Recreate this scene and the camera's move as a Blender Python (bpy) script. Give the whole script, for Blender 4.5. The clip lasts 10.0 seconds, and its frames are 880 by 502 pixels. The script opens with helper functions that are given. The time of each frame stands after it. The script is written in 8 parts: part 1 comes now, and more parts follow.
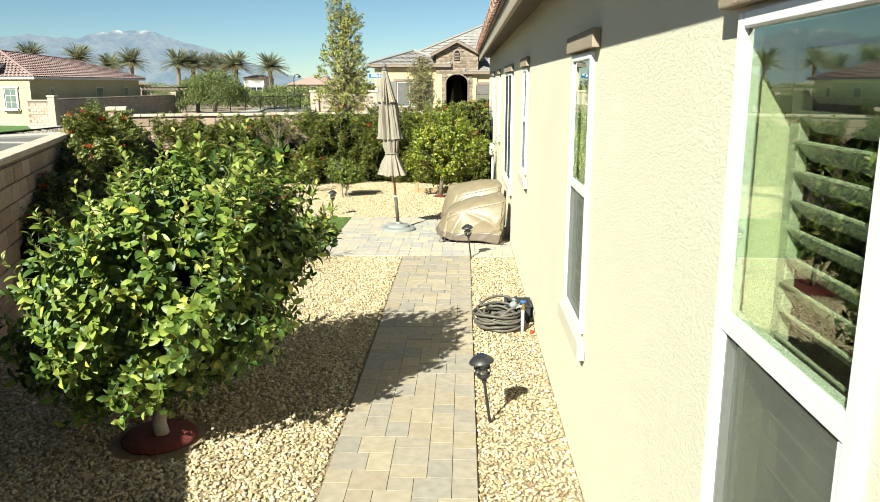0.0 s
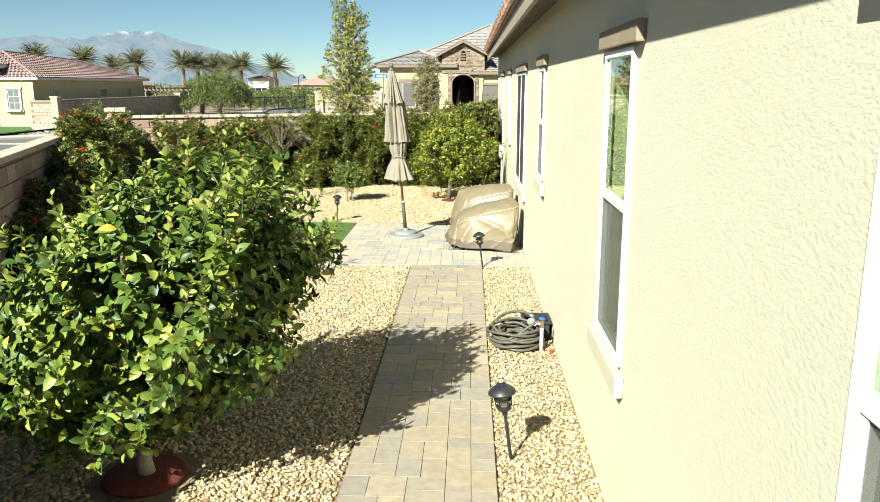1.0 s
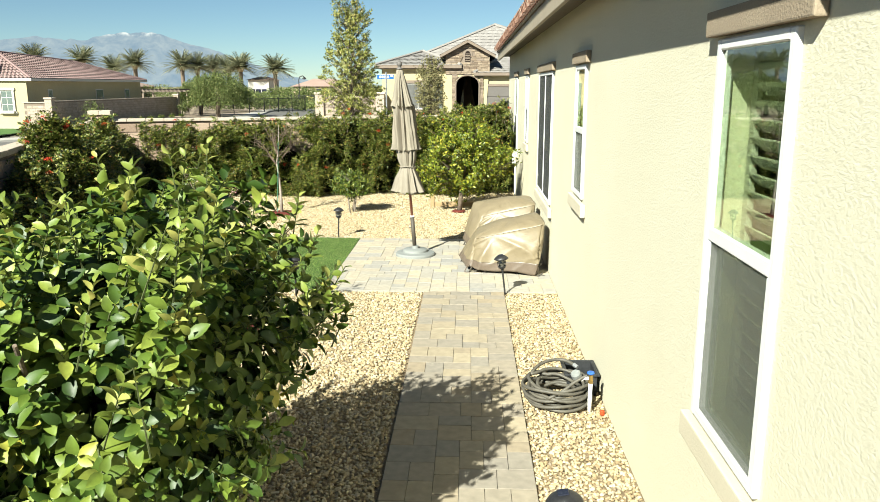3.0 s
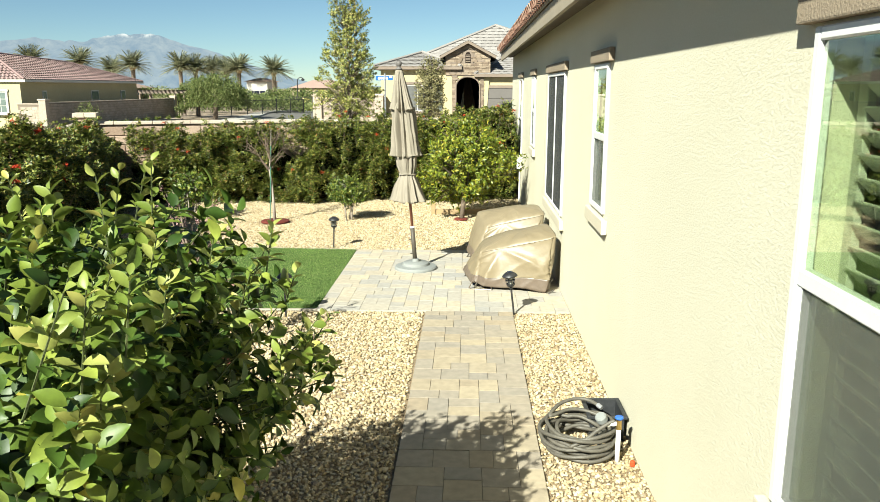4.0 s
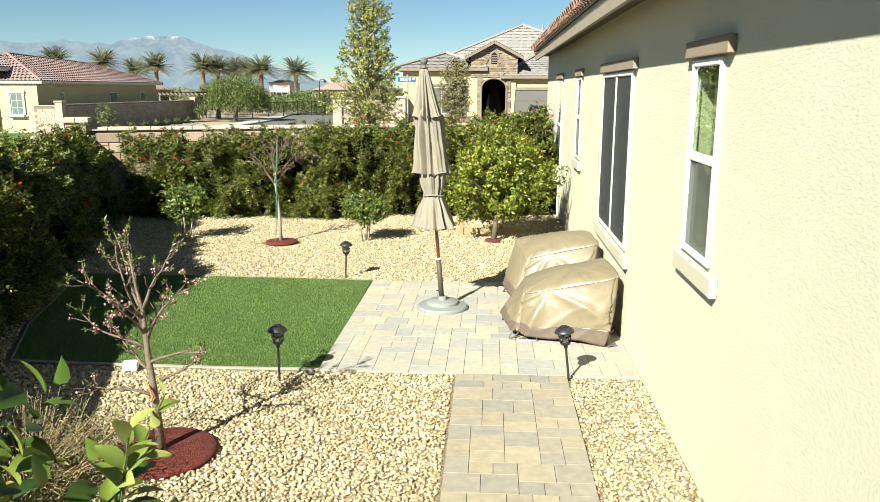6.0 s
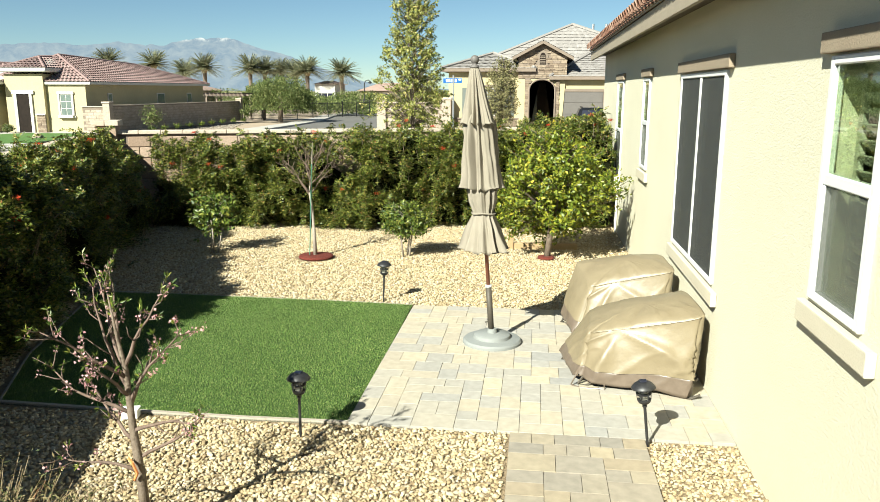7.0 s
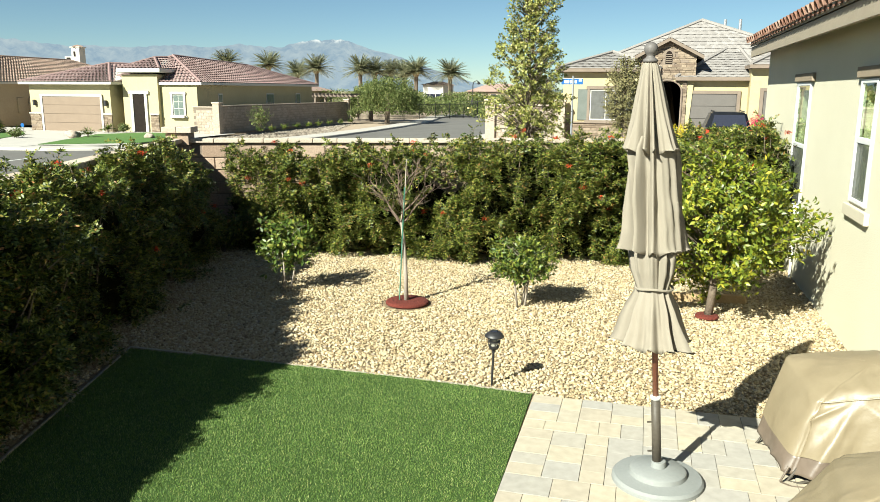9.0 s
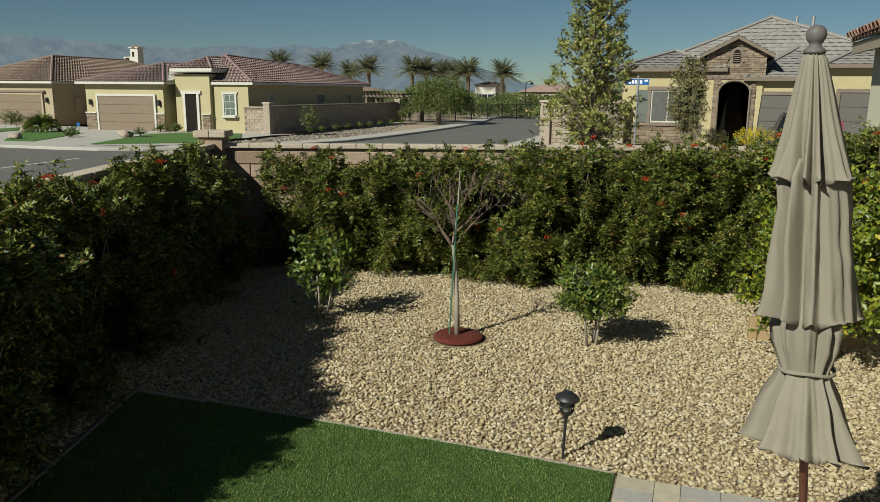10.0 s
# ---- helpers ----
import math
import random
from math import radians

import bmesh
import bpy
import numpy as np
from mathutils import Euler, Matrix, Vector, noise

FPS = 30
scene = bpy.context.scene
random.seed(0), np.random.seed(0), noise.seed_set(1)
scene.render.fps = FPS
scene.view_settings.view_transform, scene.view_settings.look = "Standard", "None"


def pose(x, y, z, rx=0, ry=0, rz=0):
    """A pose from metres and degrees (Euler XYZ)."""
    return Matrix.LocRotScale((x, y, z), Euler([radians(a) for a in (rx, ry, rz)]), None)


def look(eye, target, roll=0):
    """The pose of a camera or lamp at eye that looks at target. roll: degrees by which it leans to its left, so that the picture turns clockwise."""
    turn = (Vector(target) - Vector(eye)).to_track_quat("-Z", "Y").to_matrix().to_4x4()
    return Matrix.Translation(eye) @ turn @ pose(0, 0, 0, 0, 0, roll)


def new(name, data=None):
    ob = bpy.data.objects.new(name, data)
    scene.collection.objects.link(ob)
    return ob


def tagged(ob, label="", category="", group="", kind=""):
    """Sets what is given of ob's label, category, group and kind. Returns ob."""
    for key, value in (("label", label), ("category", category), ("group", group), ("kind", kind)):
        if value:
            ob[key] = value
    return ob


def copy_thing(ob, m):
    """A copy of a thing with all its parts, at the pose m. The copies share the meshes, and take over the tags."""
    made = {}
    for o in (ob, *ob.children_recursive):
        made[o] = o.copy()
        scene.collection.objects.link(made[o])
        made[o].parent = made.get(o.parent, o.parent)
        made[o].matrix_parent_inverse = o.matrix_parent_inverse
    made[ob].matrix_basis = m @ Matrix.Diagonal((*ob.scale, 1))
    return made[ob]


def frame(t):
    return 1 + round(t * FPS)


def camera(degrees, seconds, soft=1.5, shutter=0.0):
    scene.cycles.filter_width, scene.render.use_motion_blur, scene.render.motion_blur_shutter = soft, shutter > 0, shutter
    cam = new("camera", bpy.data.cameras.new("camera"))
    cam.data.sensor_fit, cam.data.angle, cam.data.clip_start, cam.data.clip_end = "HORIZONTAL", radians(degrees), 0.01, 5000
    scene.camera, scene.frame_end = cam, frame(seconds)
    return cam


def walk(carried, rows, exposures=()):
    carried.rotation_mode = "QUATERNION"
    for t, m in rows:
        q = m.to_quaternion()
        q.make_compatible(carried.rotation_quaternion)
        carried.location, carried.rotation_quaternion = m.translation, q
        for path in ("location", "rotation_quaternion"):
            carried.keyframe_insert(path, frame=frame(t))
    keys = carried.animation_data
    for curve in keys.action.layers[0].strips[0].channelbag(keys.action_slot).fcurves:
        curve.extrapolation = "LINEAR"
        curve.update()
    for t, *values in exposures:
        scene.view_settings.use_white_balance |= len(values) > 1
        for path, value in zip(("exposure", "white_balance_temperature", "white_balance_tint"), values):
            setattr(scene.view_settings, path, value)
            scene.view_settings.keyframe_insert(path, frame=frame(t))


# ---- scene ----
cam = camera(60.2, 10.0, soft=0.8)
METRES, EYE, TILT, LEAN, TURN = 9.4, 2.44, 0.0, 0.0, 1.8
ROWS = [
    (0.0, 0.0, 0.0, 0.0, -0.0, -12.38, 0.0),
    (0.5, -0.003, 0.0288, -0.0001, 0.23, -12.35, 0.02),
    (1.0, -0.0079, 0.0594, -0.0004, 0.35, -12.34, 0.03),
    (1.5, -0.0162, 0.0919, -0.0006, 0.46, -12.33, 0.02),
    (2.0, -0.0242, 0.1264, -0.0011, 0.45, -12.3, 0.0),
    (2.5, -0.0272, 0.1629, -0.0008, 0.42, -12.28, -0.0),
    (4.0, -0.0343, 0.2831, -0.001, 0.32, -12.13, -0.04),
    (4.5, -0.0372, 0.3278, -0.0014, 0.3, -12.08, -0.06),
    (5.0, -0.0399, 0.3745, -0.001, 0.41, -12.06, -0.06),
    (6.5, -0.0536, 0.5317, 0.0007, 3.49, -11.95, -0.13),
    (7.0, -0.06, 0.5922, 0.0016, 5.31, -11.93, -0.15),
    (7.5, -0.0689, 0.6555, 0.003, 7.13, -11.92, -0.19),
    (8.0, -0.0813, 0.721, 0.0038, 9.4, -11.91, -0.2),
    (8.5, -0.096, 0.788, 0.0049, 11.47, -11.91, -0.26),
    (9.0, -0.1126, 0.8554, 0.0054, 13.28, -11.91, -0.31),
    (9.5, -0.131, 0.9207, 0.0061, 15.13, -11.91, -0.36),
    (10.0, -0.1525, 0.9845, 0.0066, 17.09, -11.92, -0.41),
]
EXPOSURE = 1.53
KELVIN, TINT = 6450, 1
walk(cam, [(t, pose(0, 0, EYE, TILT, LEAN, TURN) @ pose(METRES * x, METRES * y, METRES * z, 90 + pitch, roll, yaw)) for t, x, y, z, yaw, pitch, roll in ROWS],
     exposures=[(t, EXPOSURE + s, KELVIN, TINT) for t, s in ((0.0, 0.0), (9.55, 0.0), (9.7, -0.2), (9.8, -0.5), (9.9, -0.86), (10.0, -1.27))])

# ---- sky and sun ----
SUN_AZ, SUN_EL = radians(207.0), radians(35.5)
world = bpy.data.worlds.new("sky")
scene.world = world
world.use_nodes = True
wn = world.node_tree.nodes
sky = wn.new("ShaderNodeTexSky")
sky.sky_type, sky.sun_disc = "NISHITA", False
sky.sun_elevation, sky.sun_rotation = SUN_EL, SUN_AZ
sky.altitude = 2500
sky.air_density, sky.dust_density, sky.ozone_density = 1.0, 0.25, 3.0
wn["Background"].inputs["Strength"].default_value = 0.0325
clear = wn.new("ShaderNodeMix")
clear.data_type, clear.blend_type = "RGBA", "MULTIPLY"
clear.inputs["Factor"].default_value, clear.inputs["B"].default_value = 1.0, (1.0, 1.05, 1.0, 1.0)
world.node_tree.links.new(sky.outputs[0], clear.inputs["A"])
world.node_tree.links.new(clear.outputs["Result"], wn["Background"].inputs["Color"])
sun_data = bpy.data.lights.new("sun", "SUN")
sun_data.energy, sun_data.angle, sun_data.color = 5.0, radians(0.5), (1.0, 0.96, 0.87)
sun = new("sun", sun_data)
sun.matrix_world = look(100 * Vector((math.sin(SUN_AZ) * math.cos(SUN_EL), math.cos(SUN_AZ) * math.cos(SUN_EL), math.sin(SUN_EL))), (0, 0, 0))

# ---- materials ----
def surf(name, dark, light, scale=8.0, rough=0.8, bump=0.3, fine=60.0, spread=0.35, metal=0.0, spec=0.4, pieces=0.0, islands=0.0, height=0.01):
    """A worn surface: two colours mixed by noise at two scales, with fine relief. pieces/islands: how far each piece differs in brightness."""
    m = bpy.data.materials.new(name)
    m.use_nodes = True
    n, l = m.node_tree.nodes, m.node_tree.links
    b = n["Principled BSDF"]
    geo = n.new("ShaderNodeNewGeometry")
    big, small = n.new("ShaderNodeTexNoise"), n.new("ShaderNodeTexNoise")
    big.inputs["Scale"].default_value, small.inputs["Scale"].default_value = scale, fine
    big.inputs["Detail"].default_value, small.inputs["Detail"].default_value = 5, 4
    for tex in (big, small):
        l.new(geo.outputs["Position"], tex.inputs["Vector"])
    add = n.new("ShaderNodeMath")
    add.operation = "ADD"
    l.new(big.outputs[0], add.inputs[0])
    l.new(small.outputs[0], add.inputs[1])
    fac = n.new("ShaderNodeMapRange")
    fac.inputs["From Min"].default_value, fac.inputs["From Max"].default_value = 1 - spread, 1 + spread
    l.new(add.outputs[0], fac.inputs["Value"])
    source = fac.outputs[0]
    if pieces or islands:
        rnd = n.new("ShaderNodeObjectInfo").outputs["Random"] if pieces else geo.outputs["Random Per Island"]
        blend = n.new("ShaderNodeMix")
        blend.inputs["Factor"].default_value = pieces or islands
        l.new(source, blend.inputs["A"])
        l.new(rnd, blend.inputs["B"])
        source = blend.outputs["Result"]
    mix = n.new("ShaderNodeMix")
    mix.data_type = "RGBA"
    mix.inputs["A"].default_value, mix.inputs["B"].default_value = (*dark, 1), (*light, 1)
    l.new(source, mix.inputs["Factor"])
    l.new(mix.outputs["Result"], b.inputs["Base Color"])
    b.inputs["Roughness"].default_value, b.inputs["Metallic"].default_value = rough, metal
    b.inputs["Specular IOR Level"].default_value = spec
    if bump:
        bm_ = n.new("ShaderNodeBump")
        bm_.inputs["Strength"].default_value, bm_.inputs["Distance"].default_value = bump, height
        l.new(add.outputs[0], bm_.inputs["Height"])
        l.new(bm_.outputs[0], b.inputs["Normal"])
    return m


def ramp_surf(name, stops, rough=0.6, by="object", bump=0.2, fine=80.0, spec=0.4, through_light=0.0, grain=0.25):
    """Colours picked for each piece (by object or by island) from a row of stops, with a little grain; leaves let light through."""
    m = bpy.data.materials.new(name)
    m.use_nodes = True
    n, l = m.node_tree.nodes, m.node_tree.links
    b = n["Principled BSDF"]
    geo = n.new("ShaderNodeNewGeometry")
    rnd = n.new("ShaderNodeObjectInfo").outputs["Random"] if by == "object" else geo.outputs["Random Per Island"]
    ramp = n.new("ShaderNodeValToRGB")
    while len(ramp.color_ramp.elements) < len(stops):
        ramp.color_ramp.elements.new(0.5)
    for e, (p, c) in zip(ramp.color_ramp.elements, stops):
        e.position, e.color = p, (*c, 1)
    l.new(rnd, ramp.inputs[0])
    tex = n.new("ShaderNodeTexNoise")
    tex.inputs["Scale"].default_value, tex.inputs["Detail"].default_value = fine, 5
    l.new(geo.outputs["Position"], tex.inputs["Vector"])
    val = n.new("ShaderNodeMapRange")
    val.inputs["To Min"].default_value, val.inputs["To Max"].default_value = 1 - 2 * grain, 1 + 2 * grain
    l.new(tex.outputs[0], val.inputs["Value"])
    hsv = n.new("ShaderNodeHueSaturation")
    l.new(ramp.outputs[0], hsv.inputs["Color"])
    l.new(val.outputs[0], hsv.inputs["Value"])
    l.new(hsv.outputs[0], b.inputs["Base Color"])
    b.inputs["Roughness"].default_value, b.inputs["Specular IOR Level"].default_value = rough, spec
    if bump:
        bm_ = n.new("ShaderNodeBump")
        bm_.inputs["Strength"].default_value, bm_.inputs["Distance"].default_value = bump, 0.005
        l.new(tex.outputs[0], bm_.inputs["Height"])
        l.new(bm_.outputs[0], b.inputs["Normal"])
    if through_light:
        tr, mx = n.new("ShaderNodeBsdfTranslucent"), n.new("ShaderNodeMixShader")
        l.new(hsv.outputs[0], tr.inputs["Color"])
        mx.inputs[0].default_value = through_light
        l.new(b.outputs[0], mx.inputs[1])
        l.new(tr.outputs[0], mx.inputs[2])
        l.new(mx.outputs[0], n["Material Output"].inputs["Surface"])
    return m


def glass(name, tint, rough=0.0):
    m = bpy.data.materials.new(name)
    m.use_nodes = True
    b = m.node_tree.nodes["Principled BSDF"]
    b.inputs["Base Color"].default_value = (*tint, 1)
    b.inputs["Transmission Weight"].default_value, b.inputs["Roughness"].default_value, b.inputs["IOR"].default_value = 1.0, rough, 2.2
    return m


def float_stucco(name, dark, light):
    """Sand-float stucco: faint broad stains, and rough plateaus a centimetre across with pits between them."""
    m = surf(name, dark, light, 1.1, 0.95, 0.0, 84.0, 0.5, spec=0.12)
    n, l = m.node_tree.nodes, m.node_tree.links
    geo, way = n.new("ShaderNodeNewGeometry"), n.new("ShaderNodeMapping")
    way.inputs["Scale"].default_value = (1.0, 0.55, 1.0)
    l.new(geo.outputs["Position"], way.inputs["Vector"])
    coarse, fine = n.new("ShaderNodeTexNoise"), n.new("ShaderNodeTexNoise")
    coarse.inputs["Scale"].default_value, coarse.inputs["Detail"].default_value, coarse.inputs["Roughness"].default_value = 72.0, 6, 0.68
    fine.inputs["Scale"].default_value, fine.inputs["Detail"].default_value = 330.0, 3
    flat = n.new("ShaderNodeMapRange")
    flat.inputs["From Min"].default_value, flat.inputs["From Max"].default_value = 0.30, 0.68
    total = n.new("ShaderNodeMath")
    total.operation = "MULTIPLY_ADD"
    total.inputs[1].default_value = 0.25
    for tex in (coarse, fine):
        l.new(way.outputs[0], tex.inputs["Vector"])
    l.new(coarse.outputs[0], flat.inputs["Value"])
    l.new(fine.outputs[0], total.inputs[0])
    l.new(flat.outputs[0], total.inputs[2])
    relief = n.new("ShaderNodeBump")
    relief.inputs["Strength"].default_value, relief.inputs["Distance"].default_value = 0.42, 0.0055
    l.new(total.outputs[0], relief.inputs["Height"])
    l.new(relief.outputs[0], n["Principled BSDF"].inputs["Normal"])
    return m


STUCCO = float_stucco("stucco", (0.54, 0.508, 0.388), (0.60, 0.57, 0.447))
STUCCO_TRIM = surf("stucco_trim", (0.236, 0.189, 0.138), (0.287, 0.236, 0.17), 3.0, 0.95, 0.4, 90.0, spec=0.15)
LEDGE = surf("ledge_stucco", (0.463, 0.42, 0.322), (0.52, 0.475, 0.367), 3.0, 0.95, 0.3, 90.0, spec=0.12)
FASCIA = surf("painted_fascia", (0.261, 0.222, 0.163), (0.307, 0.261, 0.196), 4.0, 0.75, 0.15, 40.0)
# taken far below the fascia's tone: the eave's shade is in this colour
SOFFIT = surf("soffit_with_shade", (0.086, 0.0688, 0.0499), (0.112, 0.0903, 0.0654), 4.0, 0.8, 0.15, 40.0)
VINYL = surf("white_vinyl", (0.593, 0.593, 0.585), (0.638, 0.638, 0.631), 5.0, 0.4, 0.03, 30.0)
CLAY_TILE = ramp_surf("clay_roof_tile", [(0.0, (0.138, 0.0645, 0.043)), (0.35, (0.206, 0.107, 0.0731)), (0.75, (0.267, 0.163, 0.12)), (1.0, (0.361, 0.267, 0.215))], 0.9, "object", 0.3, 40.0)
CLAY_FAR = ramp_surf("clay_roof_far", [(0.0, (0.172, 0.112, 0.105)), (0.4, (0.215, 0.146, 0.138)), (0.8, (0.258, 0.185, 0.172)), (1.0, (0.189, 0.125, 0.116))], 0.85, "island", 0.2, 5.0, grain=0.12)
SLATE_FAR = ramp_surf("grey_roof_far", [(0.0, (0.216, 0.2, 0.187)), (0.5, (0.236, 0.219, 0.206)), (1.0, (0.258, 0.242, 0.229))], 0.9, "island", 0.1, 2.0, 0.2, grain=0.08)
BLOCK = ramp_surf("tan_wall_block", [(0.0, (0.236, 0.17, 0.124)), (0.5, (0.301, 0.222, 0.163)), (1.0, (0.359, 0.274, 0.209))], 0.95, "object", 0.6, 45.0, 0.2)
BLOCK_FAR = ramp_surf("tan_block_far", [(0.0, (0.287, 0.236, 0.183)), (1.0, (0.366, 0.307, 0.249))], 0.95, "island", 0.3, 12.0, 0.2)
MORTAR = surf("mortar", (0.144, 0.111, 0.085), (0.196, 0.157, 0.124), 6.0, 0.95, 0.3, 60.0)
CAP = ramp_surf("wall_cap", [(0.0, (0.379, 0.314, 0.249)), (1.0, (0.445, 0.379, 0.307))], 0.95, "object", 0.4, 50.0, 0.2)
PAVER = ramp_surf("concrete_paver", [(0.0, (0.275, 0.267, 0.248)), (0.2, (0.335, 0.306, 0.251)), (0.4, (0.303, 0.289, 0.261)), (0.6, (0.372, 0.329, 0.249)), (0.8, (0.34, 0.301, 0.237)), (1.0, (0.397, 0.351, 0.26))], 0.9, "object", 0.25, 16.0, 0.25, grain=0.12)
SAND = surf("paver_joint_sand", (0.129, 0.114, 0.0912), (0.189, 0.163, 0.129), 10.0, 0.95, 0.4, 120.0)
GRAVEL = ramp_surf("tan_gravel", [(0.0, (0.205, 0.150, 0.088)), (0.2, (0.325, 0.254, 0.146)), (0.5, (0.388, 0.316, 0.190)), (0.75, (0.422, 0.354, 0.230)), (0.94, (0.46, 0.402, 0.29)), (1.0, (0.215, 0.175, 0.13))], 0.9, "island", 0.3, 70.0, 0.2, grain=0.2)
# darker than most stones: shade in the gaps is put into the bed's colour
GRAVEL_BED = surf("gravel_bed", (0.22, 0.162, 0.095), (0.33, 0.25, 0.152), 40.0, 0.95, 0.9, 110.0, 0.3, height=0.03)
TURF_BASE = surf("turf_backing", (0.0279, 0.0619, 0.00972), (0.0511, 0.0972, 0.0167), 15.0, 0.9, 0.6, 150.0, height=0.02)
TURF = ramp_surf("turf_blade", [(0.0, (0.0568, 0.116, 0.0224)), (0.45, (0.11, 0.194, 0.0378)), (0.8, (0.185, 0.268, 0.0671)), (1.0, (0.344, 0.37, 0.146))], 0.5, "island", 0.0, 3.0, 0.35, 0.25, grain=0.16)
EDGING = surf("pale_edging", (0.287, 0.249, 0.203), (0.366, 0.32, 0.261), 6.0, 0.8, 0.2, 60.0)
CITRUS = ramp_surf("citrus_leaf", [(0.0, (0.0211, 0.0475, 0.00704)), (0.35, (0.0581, 0.104, 0.0141)), (0.7, (0.132, 0.185, 0.0264)), (0.97, (0.235, 0.275, 0.048)), (1.0, (0.42, 0.37, 0.06))], 0.48, "island", 0.14, 25.0, 0.42, 0.16, grain=0.24)
CITRUS_OBJ = ramp_surf("citrus_leaf_large", [(0.0, (0.0211, 0.0475, 0.00704)), (0.35, (0.0581, 0.104, 0.0141)), (0.7, (0.132, 0.185, 0.0264)), (0.97, (0.235, 0.275, 0.048)), (1.0, (0.42, 0.37, 0.06))], 0.48, "object", 0.14, 25.0, 0.42, 0.16, grain=0.24)
LEMON = ramp_surf("lemon_leaf", [(0.0, (0.0491, 0.0831, 0.00894)), (0.35, (0.114, 0.153, 0.015)), (0.7, (0.204, 0.23, 0.0208)), (0.93, (0.294, 0.292, 0.0298)), (1.0, (0.45, 0.361, 0.0477))], 0.42, "island", 0.0, 12.0, 0.45, 0.25, grain=0.15)
HEDGE = ramp_surf("hedge_leaf", [(0.0, (0.0158, 0.0288, 0.00504)), (0.35, (0.0562, 0.0806, 0.0122)), (0.7, (0.126, 0.148, 0.0245)), (0.93, (0.238, 0.227, 0.0504)), (1.0, (0.259, 0.122, 0.0504))], 0.42, "island", 0.0, 10.0, 0.32, 0.08, grain=0.2)
SHRUB = ramp_surf("shrub_leaf", [(0.0, (0.0301, 0.0602, 0.0086)), (0.6, (0.0903, 0.133, 0.0189)), (1.0, (0.232, 0.241, 0.043))], 0.42, "island", 0.0, 10.0, 0.4, 0.22, grain=0.15)
TREE_LEAF = ramp_surf("street_tree_leaf", [(0.0, (0.10, 0.118, 0.026)), (0.5, (0.25, 0.265, 0.062)), (0.85, (0.41, 0.405, 0.13)), (1.0, (0.50, 0.39, 0.16))], 0.42, "island", 0.0, 8.0, 0.4, 0.34, grain=0.15)
OLIVE = ramp_surf("grey_green_leaf", [(0.0, (0.113, 0.107, 0.0445)), (0.6, (0.189, 0.173, 0.0743)), (1.0, (0.267, 0.236, 0.109))], 0.6, "island", 0.0, 8.0, 0.3, 0.2)
PEPPER = ramp_surf("pepper_leaf", [(0.0, (0.0564, 0.0811, 0.019)), (0.6, (0.12, 0.152, 0.0423)), (1.0, (0.204, 0.215, 0.0776))], 0.6, "island", 0.0, 3.0, 0.3, 0.3)
# frond tones lightened to include the haze of distance
PALM = ramp_surf("hazed_palm_frond", [(0.0, (0.124, 0.145, 0.0806)), (0.6, (0.235, 0.248, 0.148)), (1.0, (0.372, 0.347, 0.223))], 0.5, "island", 0.0, 2.0, 0.3, 0.35)
DRY = ramp_surf("dry_stem", [(0.0, (0.138, 0.105, 0.0523)), (0.4, (0.248, 0.183, 0.098)), (0.8, (0.33, 0.261, 0.163)), (1.0, (0.206, 0.0784, 0.0327))], 0.8, "island", 0.0, 30.0, 0.2)
DRY_LEAF = ramp_surf("dusty_leaf", [(0.0, (0.0516, 0.0671, 0.0275)), (0.4, (0.107, 0.116, 0.0447)), (0.75, (0.206, 0.168, 0.0817)), (1.0, (0.284, 0.224, 0.12))], 0.7, "island", 0.0, 20.0, 0.2, 0.2)
BARK = surf("grey_bark", (0.0912, 0.0654, 0.0458), (0.196, 0.157, 0.118), 12.0, 0.9, 0.6, 70.0)
PALE_BARK = surf("pale_painted_bark", (0.249, 0.209, 0.17), (0.34, 0.301, 0.255), 14.0, 0.9, 0.5, 70.0)
MULCH = surf("red_rubber_mulch", (0.0894, 0.0138, 0.00833), (0.188, 0.0361, 0.0222), 45.0, 0.85, 1.0, 160.0, 0.3, height=0.02)
FLOWER = ramp_surf("orange_red_flower", [(0.0, (0.326, 0.0158, 0.0132)), (1.0, (0.56, 0.095, 0.03))], 0.7, "island", 0.0, 10.0, 0.2, 0.25)
BLOSSOM = ramp_surf("pink_blossom", [(0.0, (0.361, 0.172, 0.172)), (1.0, (0.602, 0.396, 0.378))], 0.6, "island", 0.0, 10.0, 0.3, 0.25)
BLACK_METAL = surf("black_coated_metal", (0.0103, 0.0103, 0.0112), (0.0258, 0.0258, 0.0275), 20.0, 0.45, 0.1, 90.0, spec=0.5)
LAMP_GLASS = glass("clear_lamp_glass", (0.95, 0.95, 0.93), 0.05)
LAMP_GLASS.node_tree.nodes["Principled BSDF"].inputs["IOR"].default_value = 1.45
FINIAL = surf("dark_grey_resin", (0.086, 0.0774, 0.0731), (0.129, 0.12, 0.112), 9.0, 0.6, 0.1, 50.0)
SOLAR = surf("solar_cell", (0.0129, 0.0146, 0.0258), (0.0258, 0.0292, 0.043), 20.0, 0.2, 0.0, 60.0)
CANVAS = surf("taupe_canvas", (0.208, 0.184, 0.144), (0.246, 0.219, 0.175), 6.0, 0.9, 0.2, 300.0, 0.5, spec=0.15)
WOOD_POLE = surf("reddish_wood", (0.138, 0.0473, 0.0258), (0.215, 0.086, 0.0473), 14.0, 0.5, 0.15, 60.0)
GREY_METAL = surf("grey_steel", (0.0473, 0.0404, 0.031), (0.0731, 0.0636, 0.0499), 10.0, 0.55, 0.05, 50.0, spec=0.3)
